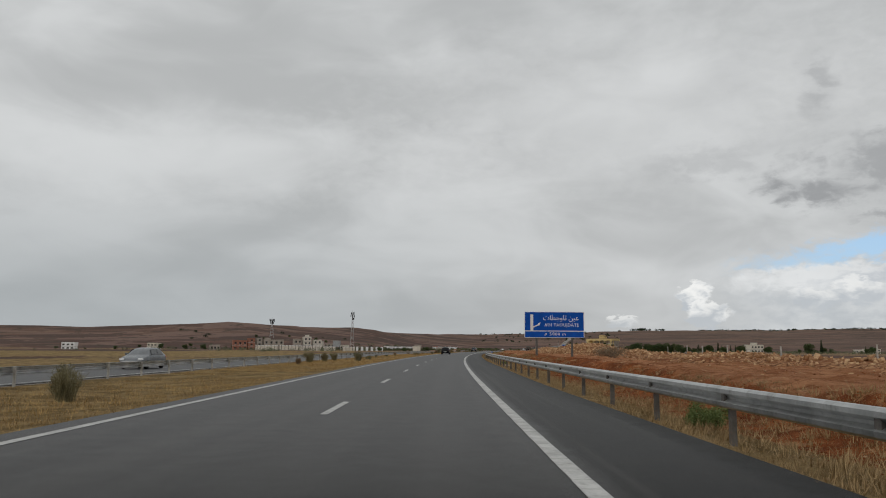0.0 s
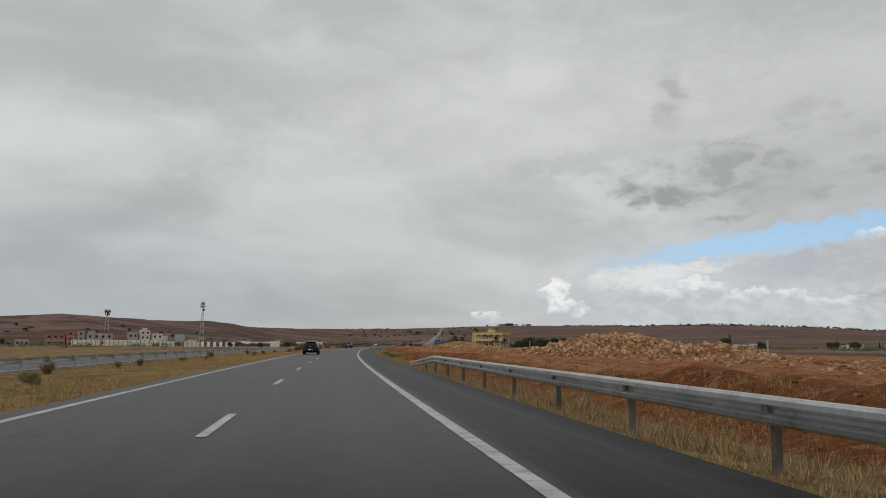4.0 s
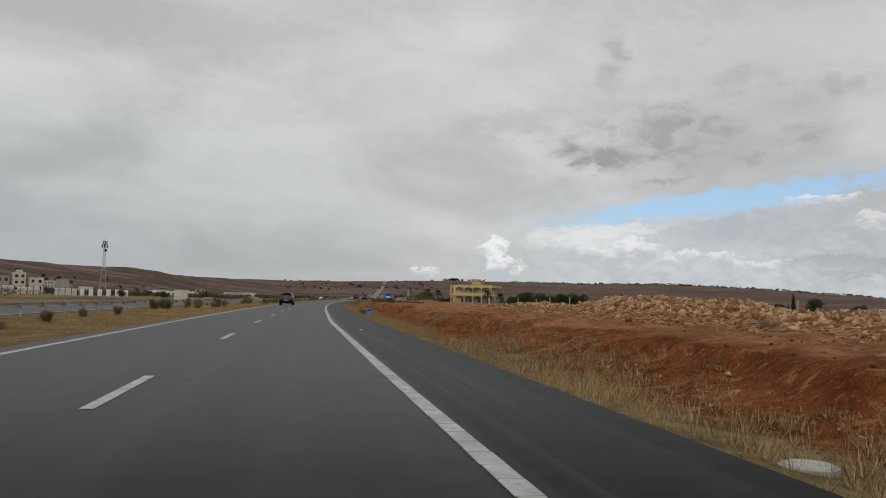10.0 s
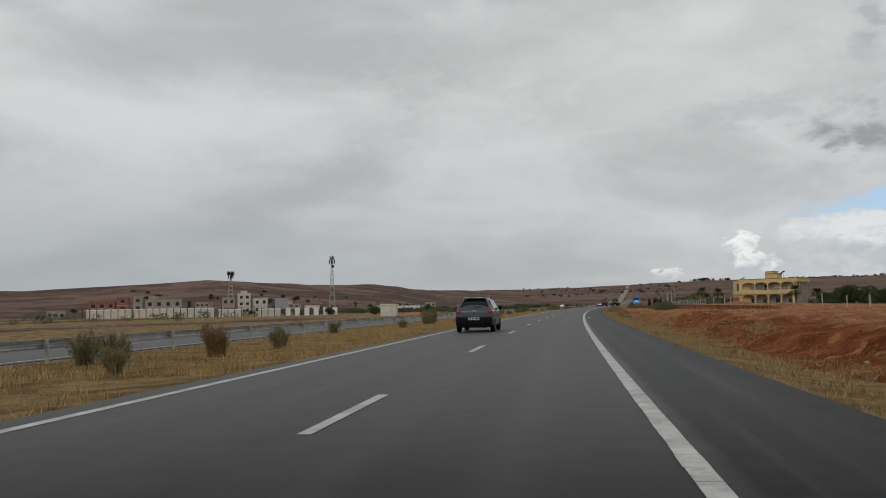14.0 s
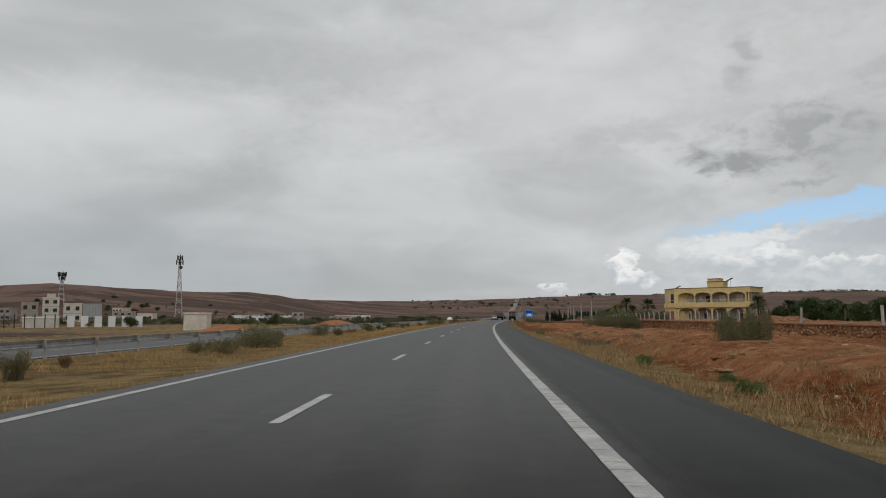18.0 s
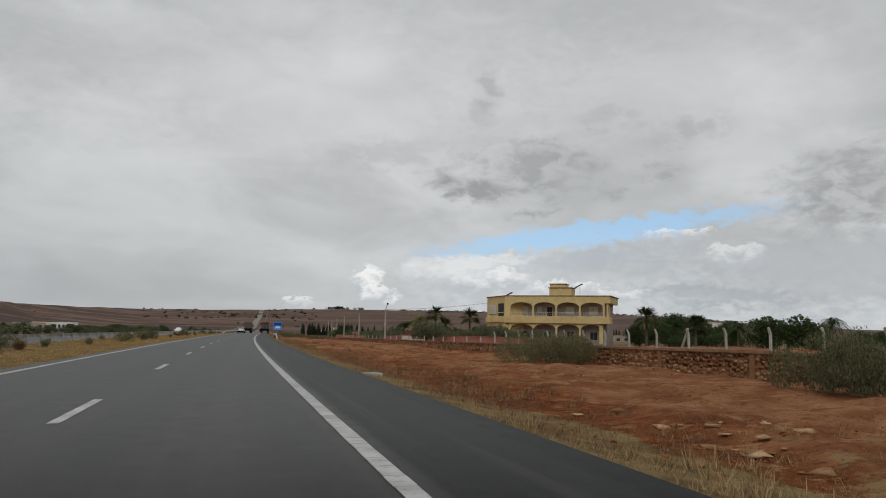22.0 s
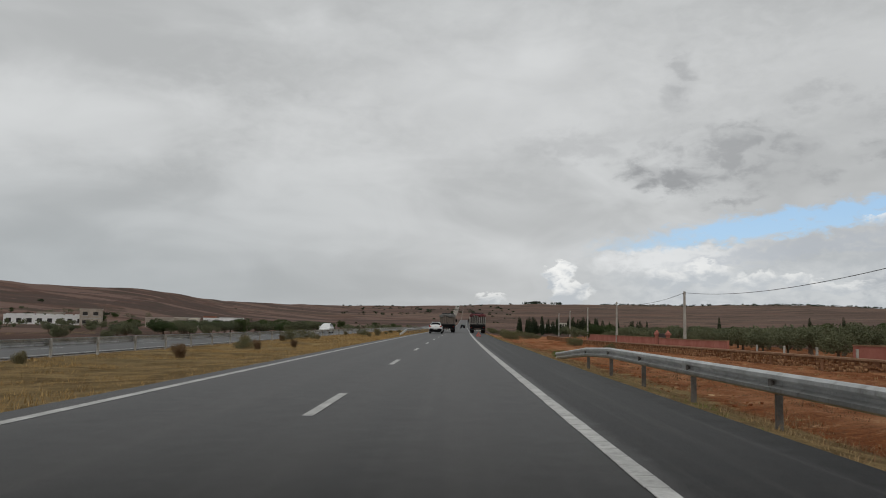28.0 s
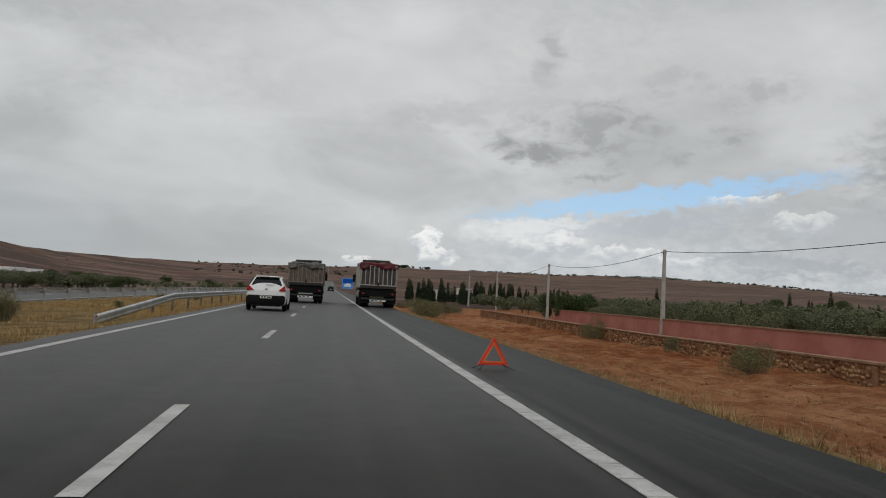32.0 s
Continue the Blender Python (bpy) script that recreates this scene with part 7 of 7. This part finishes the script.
    for s0, u0, rad, hh in ((138, 21.5, 6.0, 1.6), (144, 25, 6, 1.7), (128, 24, 5, 0.9), (102, 23, 5, 0.8), (228, 23, 6, 0.85), (236, 23.5, 6, 1.2), (243, 23, 5, 1.15), (219, 24, 5, 0.6), (265, 24, 7, 0.7), (68, 22.5, 7, 0.6)):
        h = np.maximum(h, hh * np.clip(1.15 - np.hypot(s - s0, u - u0) / rad, 0, 1) ** 0.8 * (1 + 0.15 * fbm(s * 0.5, u * 0.5, 33, 3)))
    return h


def rubble():
    ss, uu = np.arange(10, 305, 0.8), np.arange(13.5, 34, 0.65)
    S, U = np.meshgrid(ss, uu, indexing="ij")
    Z = ground_z(S, U) - 0.05 - 0.4 * np.clip(1 - ridge_h(S, U) / 0.22, 0, 1) + ridge_h(S, U) * (1 + 0.12 * fbm(S * 1.3, U * 1.3, 35, 3))
    P = on_road(S, U, Z)
    a, b = S.shape
    idx = np.arange(a * b).reshape(a, b)
    q = np.stack([idx[:-1, :-1], idx[1:, :-1], idx[1:, 1:], idx[:-1, 1:]], -1).reshape(-1, 4)
    hh = ridge_h(S, U)
    keep = np.maximum.reduce([hh[:-1, :-1], hh[1:, :-1], hh[1:, 1:], hh[:-1, 1:]]).reshape(-1) > 0.02
    me = mesh("rubble_ridge", P.reshape(-1, 3), [tuple(map(int, f)) for f in q[keep]], M["rubble"], True)
    ob = tagged(new("rubble_ridge", me), "long ridge of tipped limestone rubble and red earth", "rubble", kind="stuff")
    r = np.random.RandomState(9)
    n = 52000
    s, u = 12 + 290 * r.rand(n), 14.5 + 19 * r.rand(n)
    h = ridge_h(s, u)
    ok = r.rand(n) < np.clip(h * 1.5, 0.03, 1)
    s, u, h = s[ok], u[ok], h[ok]
    size = 0.05 + 0.13 * r.rand(len(s)) ** 3 + 0.03 * h
    p = on_road(s, u, ground_z(s, u) + h - 0.08)
    v = rock_soup(p[:, 0], p[:, 1], p[:, 2], size, 4)
    tagged(new("rubble_stones", block_mesh("rubble_stones", v, M["rocks"])), "loose pale limestone blocks tipped in heaps", "stones", kind="stuff")
    # heaps of larger blocks
    n = 60000
    s, u = 12 + 290 * r.rand(n), 16 + 14 * r.rand(n)
    h = ridge_h(s, u)
    ok = r.rand(n) < np.clip((h - 0.3) * 1.6, 0, 0.9)
    s, u, h = s[ok], u[ok], h[ok]
    p = on_road(s, u, ground_z(s, u) + h - 0.02)
    v = rock_soup(p[:, 0], p[:, 1], p[:, 2], 0.09 + 0.15 * r.rand(len(s)) ** 2, 14)
    tagged(new("rubble_blocks", block_mesh("rubble_blocks", v, M["rocks"])), "broken tan limestone blocks piled in heaps", "stones", kind="stuff")
    # clods and stones strewn over the red soil
    n = 38000
    s, u = -5 + 660 * r.rand(n), 7.4 + 13 * r.rand(n) ** 1.7
    ok = fbm(s * 0.35, u * 0.5, 66, 3) > -0.35 + 1.1 * (r.rand(n) - 0.5)
    s, u = s[ok], u[ok]
    size = 0.014 + 0.045 * r.rand(len(s)) ** 5
    p = on_road(s, u, ground_z(s, u) + size * 0.1)
    v = rock_soup(p[:, 0], p[:, 1], 0 * s, size, 5)
    v[..., 2] = v[..., 2] * 0.65 + p[:, 2][:, None]
    tagged(new("soil_clods", block_mesh("soil_clods", v, M["clods"])), "red clods and small stones strewn on the soil", "stones", kind="stuff")
    n = 5200
    s, u = -5 + 660 * r.rand(n), 8.2 + 12 * r.rand(n) ** 1.4
    ok = fbm(s * 0.16, u * 0.4, 67, 3) > 0.12 + 0.5 * (r.rand(n) - 0.5)
    s, u = s[ok], u[ok]
    size = 0.025 + 0.085 * r.rand(len(s)) ** 4
    p = on_road(s, u, ground_z(s, u))
    v = rock_soup(p[:, 0], p[:, 1], 0 * s, size, 6)
    v[..., 2] = v[..., 2] * 0.55 + p[:, 2][:, None]
    tagged(new("field_stones", block_mesh("field_stones", v, M["rocks"])), "pale limestone pieces lying on red soil", "stones", kind="stuff")
    # thin slabs of bedrock that break through the soil
    n = 1500
    s, u = 348 + 60 * r.rand(n), 8.6 + 11 * r.rand(n)
    ok = fbm(s * 0.30, u * 0.9, 68, 3) > 0.05 + 0.3 * (r.rand(n) - 0.5)
    s, u = s[ok], u[ok]
    size = 0.06 + 0.20 * r.rand(len(s)) ** 2.5
    p = on_road(s, u, ground_z(s, u) + 0.01)
    v = rock_soup(p[:, 0], p[:, 1], 0 * s, size, 7)
    v[..., 2] = v[..., 2] * 0.22 + p[:, 2][:, None]
    tagged(new("bedrock_slabs", block_mesh("bedrock_slabs", v, M["rocks"])), "flat tan bedrock slabs breaking through red soil", "stones", kind="stuff")


rubble()

# spoil heap beyond the opposite carriageway, low kerb slabs at the verge
for s, u, l in ((140.6, 7.4, 1.6), (79.4, 7.1, 1.2), (381, 6.9, 1.0)):
    r = thing("kerb_slab", spot(s, u, None, 6), "loose weathered concrete kerb slab lying in the grass", "kerb slab", "loose kerb slabs")
    part("slab", box(-0.22, 0.22, -l / 2, l / 2, -0.08, 0.07, 0.02), M["concrete"], r)
    part("crust", box(-0.24, 0.1, -l / 2 + 0.1, l / 2 - 0.3, -0.09, 0.04, 0.015), M["coping"], r)
for s, u, k in ((332.4, 4.0, 0.10), (222.5, 4.3, 0.06), (331.2, 4.25, 0.05)):
    bm = bmesh.new()
    bmesh.ops.create_icosphere(bm, subdivisions=2, radius=k)
    rr = random.Random(int(s))
    for q in bm.verts:
        q.co *= rr.uniform(0.6, 1.2)
        q.co.z = q.co.z * 0.35 + k * 0.3
    ob = new("litter", from_bm("litter", bm, M["white"]))
    ob.matrix_basis = spot(s, u, 0.0, 30)
    tagged(ob, "crumpled white scrap of litter on the shoulder", "litter", "litter")
r = thing("concrete_cover", spot(198.6, 6.45, None) @ Matrix.Diagonal((0.72, 0.72, 0.8, 1)), "flat round pale concrete cover at the rim of the shoulder", "manhole")
part("ring", tube((0, 0, -0.25), (0, 0, 0.05), 0.36, 0.34, 22), M["concrete"], r)
part("lid", tube((0.01, 0, 0.05), (0.01, 0, 0.075), 0.29, 0.27, 20), M["concrete"], r)
r = thing("manhole_cover", spot(417.4, 6.3, None), "round pale concrete manhole ring in the verge", "manhole")
part("ring", tube((0, 0, -0.2), (0, 0, 0.06), 0.34, 0.33, 20), M["concrete"], r)
part("lid", tube((0, 0, 0.06), (0, 0, 0.08), 0.26, 0.25, 20), M["concrete"], r)
r = thing("manhole_cover", spot(261, -6.2, None), "broken pale concrete cover in the median grass", "manhole")
part("ring", tube((0, 0, -0.2), (0, 0, 0.05), 0.46, 0.45, 20), M["concrete"], r)
part("lid", box(-0.3, 0.36, -0.3, 0.3, 0.05, 0.075, 0.01), M["concrete"], r)


def mound(name, s, u, rad, h, mat, label):
    n, k = 28, 9
    v = [(0, 0, h)]
    for j in range(1, k + 1):
        q = j / k
        for i in range(n):
            a = 2 * math.pi * i / n
            rr = rad * q * (1 + 0.15 * math.sin(3 * a + 1) + 0.07 * math.sin(7 * a))
            v.append((rr * math.cos(a), rr * 1.6 * math.sin(a), h * (1 - q ** 1.5) + 0.10 * h * math.sin(5 * a + 4 * q) * (1 - q) - (0.3 if j == k else 0)))
    f = [(0, 1 + i, 1 + (i + 1) % n) for i in range(n)]
    for j in range(k - 1):
        f += [(1 + j * n + i, 1 + (j + 1) * n + i, 1 + (j + 1) * n + (i + 1) % n, 1 + j * n + (i + 1) % n) for i in range(n)]
    ob = new(name, mesh(name, v, f, mat, True))
    ob.matrix_basis = spot(s, u, None)
    tagged(ob, label, "earth mound")


mound("earth_mound", 512, -36, 6, 1.5, M["orange"], "orange mound of earth beyond the carriageway")
for s, u, rad, h in ((393, 26.5, 2.2, 0.42), (389, 25.5, 1.8, 0.3), (397.5, 27.5, 2.4, 0.45), (385.5, 25.0, 1.7, 0.5), (404, 28, 2.6, 0.35)):
    mound("earth_mound", s, u, rad, h, M["rubble"], "heap of reddish rubble and earth behind the stone wall")
mound("earth_mound", 452, -40, 5, 1.1, M["orange"], "orange mound of earth beyond the carriageway")


# ---- grass ----
def tufts(name, s, u, h, spread, blades, mat, seed, label):
    """Grass tufts as thin bent blades."""
    r = np.random.RandomState(seed)
    n = len(s)
    p = on_road(s, u, ground_z(s, u) - 0.03)
    p = np.repeat(p, blades, 0)
    hh = np.repeat(h, blades) * (0.35 + 0.85 * r.rand(n * blades) ** 1.6)
    a = r.rand(n * blades) * 6.283
    lean = (0.15 + 1.0 * r.rand(n * blades)) * hh
    base = p + np.stack([np.cos(a), np.sin(a), 0 * a], -1) * (spread * r.rand(n * blades))[:, None]
    sd = np.stack([-np.sin(a), np.cos(a), 0 * a], -1) * (0.0032 + 0.0062 * r.rand(n * blades))[:, None]
    tip = base + np.stack([np.cos(a) * lean, np.sin(a) * lean, hh], -1)
    v = np.stack([base - sd, base + sd, tip], 1).reshape(-1, 3)
    tagged(new(name, soup_mesh(name, v, mat, 3)), label, "grass", kind="stuff")


def grow():
    r = np.random.RandomState(77)
    n = 64000
    s, q = -4 + 650 * r.rand(n), r.rand(n)
    u = 5.85 + 4.4 * q ** 1.3
    thin = fbm(s * 0.25, u * 0.6, 41, 3)
    ok = thin > -0.85 + 0.42 * np.clip(u - 7.6, 0, 1.8) + 0.8 * (r.rand(n) - 0.5)
    s, u = s[ok], u[ok]
    h = (0.07 + 0.22 * r.rand(len(s)) ** 1.5) * (1 + 0.45 * fbm(s * 0.9, u * 1.4, 48, 2)) * np.interp(u, [5.8, 6.3, 7.2], [0.55, 0.9, 1.15]) * (1 + 0.4 * fbm(s * 0.08, u * 0.3, 42, 2))
    g = fbm(s * 0.05, u * 0.8, 43, 3) + 0.9 * np.interp(s, [0, 140, 160, 195, 230, 360, 388, 410, 500, 515, 590], [-1, -1, 0, 0, -1, -0.6, 0.2, -0.8, -0.8, 0.3, 0.1]) - 0.35 * (u - 6.5) > 0.15
    d = ~g & (s > 402) & (u > 6.5 + 0.4 * np.sin(s * 0.7))
    g2 = g | d
    tufts("verge_grass", s[~g2], u[~g2], h[~g2] * 0.82, 0.13, 15, M["straw"], 1, "dry straw-coloured grass along the shoulder")
    d &= r.rand(len(s)) < 0.7
    tufts("dead_weeds", s[d], u[d], h[d] * 0.6, 0.16, 14, M["deadgrass"], 7, "low reddish-brown dead weeds beside the shoulder")
    tufts("verge_weeds", s[g], u[g], h[g] * 0.8, 0.10, 9, M["greengrass"], 2, "green weeds along the edge of the shoulder")
    n = 34000
    s, u = -4 + 650 * r.rand(n), 5.78 + 3.4 * r.rand(n) ** 1.5
    ok = fbm(s * 0.5, u * 0.9, 49, 3) > -0.55 + 0.3 * np.clip(u - 7.5, 0, 2) + 0.7 * (r.rand(n) - 0.5)
    s, u = s[ok], u[ok]
    tufts("verge_stubble", s, u, 0.045 + 0.075 * r.rand(len(s)), 0.12, 9, M["straw"], 6, "short dry stubble along the rim of the shoulder")
    n = 95000
    s, u = -4 + 670 * r.rand(n), -4.2 - 9.4 * r.rand(n)
    ok = fbm(s * 0.22, u * 0.35, 44, 3) > -0.75 + 0.6 * (r.rand(n) - 0.5)
    s, u = s[ok], u[ok]
    h = (0.09 + 0.17 * r.rand(len(s)) ** 1.5) * (1 + 0.5 * fbm(s * 0.07, u * 0.2, 45, 2))
    tufts("median_grass", s, u, h, 0.15, 8, M["gold"], 3, "dry golden grass over the median")
    n = 16000
    s, u = 325 + 320 * r.rand(n) ** 1.4, 8 + 12 * r.rand(n) ** 1.5
    ok = fbm(s * 0.12, u * 0.25, 46, 3) > 0.05 - 0.5 * (np.abs(s - 378) < 26)
    s, u = s[ok], u[ok]
    tufts("field_grass", s, u, 0.06 + 0.16 * r.rand(len(s)) ** 2, 0.20, 9, M["straw"], 4, "sparse dry tufts on the red soil")
    n = 5000
    s, u = -4 + 335 * r.rand(n), 8 + 9 * r.rand(n) ** 1.6
    ok = fbm(s * 0.12, u * 0.25, 47, 3) > 0.25
    s, u = s[ok], u[ok]
    tufts("field_grass", s, u, 0.06 + 0.14 * r.rand(len(s)) ** 2, 0.20, 8, M["straw"], 5, "sparse dry tufts on the red soil")


grow()

# ---- far trees and scrub on the hills ----
def far_scrub():
    r = np.random.RandomState(15)
    v = []
    az = np.concatenate([r.uniform(15.0, 17.5, 14), r.uniform(20, 46, 260), r.uniform(-30, 14, 30), r.uniform(2, 14, 90)])
    R, _ = hill_top(az)
    rr = np.concatenate([np.full(14, 1.0), 0.97 + 0.05 * r.rand(260), 0.45 + 0.5 * r.rand(30), 0.7 + 0.3 * r.rand(90)]) * R
    X, Y = 45 + rr * np.sin(np.radians(az)), 330 + rr * np.cos(np.radians(az))
    s = np.interp(Y, _y, _s)
    u = (X - np.interp(s, _s, _x)) * np.cos(np.interp(s, _s, _psi))
    z = ground_z(s, u, X, Y)
    big = 0.73 * np.concatenate([6 + 5 * r.rand(14), 2.5 + 3 * r.rand(260), 1.5 + 2.5 * r.rand(30), 2 + 4 * r.rand(90)])
    for x, y, zz, b in zip(X, Y, z, big):
        lob = [(x + r.normal() * b * 0.5, y + r.normal() * b * 0.5, zz + b * (0.22 + 0.25 * r.rand()), b * 0.8, b * 0.8, b * 0.5) for _ in range(3)]
        v.append(leaf_soup(lob, 60, b * 0.28, r.randint(9999)))
    tagged(new("far_trees", soup_mesh("far_trees", np.concatenate(v), M["cypress"])), "scattered dark trees along the far hill crest", "trees", kind="stuff")
    # grove scrub over the plain
    v = []
    n = 900
    s = r.uniform(360, 1040, n)
    u = np.where(r.rand(n) < 0.4, -26 - 200 * r.rand(n) ** 1.3, 45 + 440 * r.rand(n))
    z = ground_z(s, u)
    p = on_road(s, u, z)
    ok = (np.abs(u) > 88) | (s > 700)
    for (x, y, zz), b in zip(p[ok], 0.7 + 0.95 * r.rand(ok.sum())):
        lob = [(x + r.normal() * b, y + r.normal() * b, zz + b * 0.6, b, b, b * 0.7) for _ in range(2)]
        v.append(leaf_soup(lob, 70, b * 0.2, r.randint(9999)))
    tagged(new("far_groves", soup_mesh("far_groves", np.concatenate(v), M["olive"])), "low groves and hedges over the plain", "trees", kind="stuff")


far_scrub()


# ---- stones of the wall ----
def wall_face():
    r = np.random.RandomState(21)
    pieces, singles = [], []
    for row in range(7):
        s = 336.0 + 0.2 * r.rand()
        while s < 672:
            w = 0.13 + 0.30 * r.rand() ** 1.4
            h = 0.12 + 0.13 * r.rand()
            top = wall_top(s) - 0.12
            z = top - 0.09 - row * 0.185 + 0.045 * r.normal()
            if z > gz_wall(s) - 0.15:
                pieces.append((s + w / 2, z, w, h))
            s += w * 0.92 + 0.01
    pieces = np.array(pieces)
    near = (pieces[:, 0] > 404) & (pieces[:, 0] < 424)
    sel = np.where(near)[0][:300]
    mask = np.zeros(len(pieces), bool)
    mask[sel] = True
    rest = pieces[~mask]
    n = len(rest)
    cube = np.array([(x, y, z) for x in (-1, 1) for y in (-1, 1) for z in (-1, 1)], float)
    v = cube[None] * (0.5 + 0.5 * r.rand(n, 8, 3)) * np.stack([np.full(n, 0.03), rest[:, 2] / 2, rest[:, 3] / 2], -1)[:, None]
    psi = np.interp(rest[:, 0], _s, _psi)
    p = on_road(rest[:, 0], U_STONE - 0.175 - 0.02 * r.rand(n), rest[:, 1])
    c, sn = np.cos(psi)[:, None], np.sin(psi)[:, None]
    x, y = v[..., 0] * c + v[..., 1] * sn, -v[..., 0] * sn + v[..., 1] * c
    v = np.stack([x, y, v[..., 2]], -1) + p[:, None]
    ob = part("stones", block_mesh("stones", v, M["wall_stones"]), None, STONE_WALL)
    tagged(ob, "rough brown field stones", kind="stuff")
    kinds = []
    for i in range(8):
        vv = cube * (0.55 + 0.45 * r.rand(8, 3)) * np.array([0.03, 0.5, 0.5])
        kinds.append(block_mesh("stone", vv[None], M["wall_stones"]))
    for i in sel:
        s, z, w, h = pieces[i]
        part("stone", kinds[i % 8], None, STONE_WALL, m=spot(s, U_STONE - 0.175 - 0.02 * r.rand(), z) @ Matrix.Diagonal((1, w, h, 1)))
    # buttresses every few metres
    for s in np.arange(340, 672, 6.5):
        zt = wall_top(s) - 0.1
        part("buttress", box(-0.08, 0.05, -0.13, 0.13, gz_wall(s) - 0.3 - zt, -0.04, 0.02), M["mortar"], STONE_WALL, m=spot(s, U_STONE - 0.2, zt))


_ws = np.arange(320, 690, 1.0)
_wz = ground_z(_ws, np.full(len(_ws), U_STONE - 0.3))


def gz_wall(s):
    return float(np.interp(s, _ws, _wz))


wall_face()
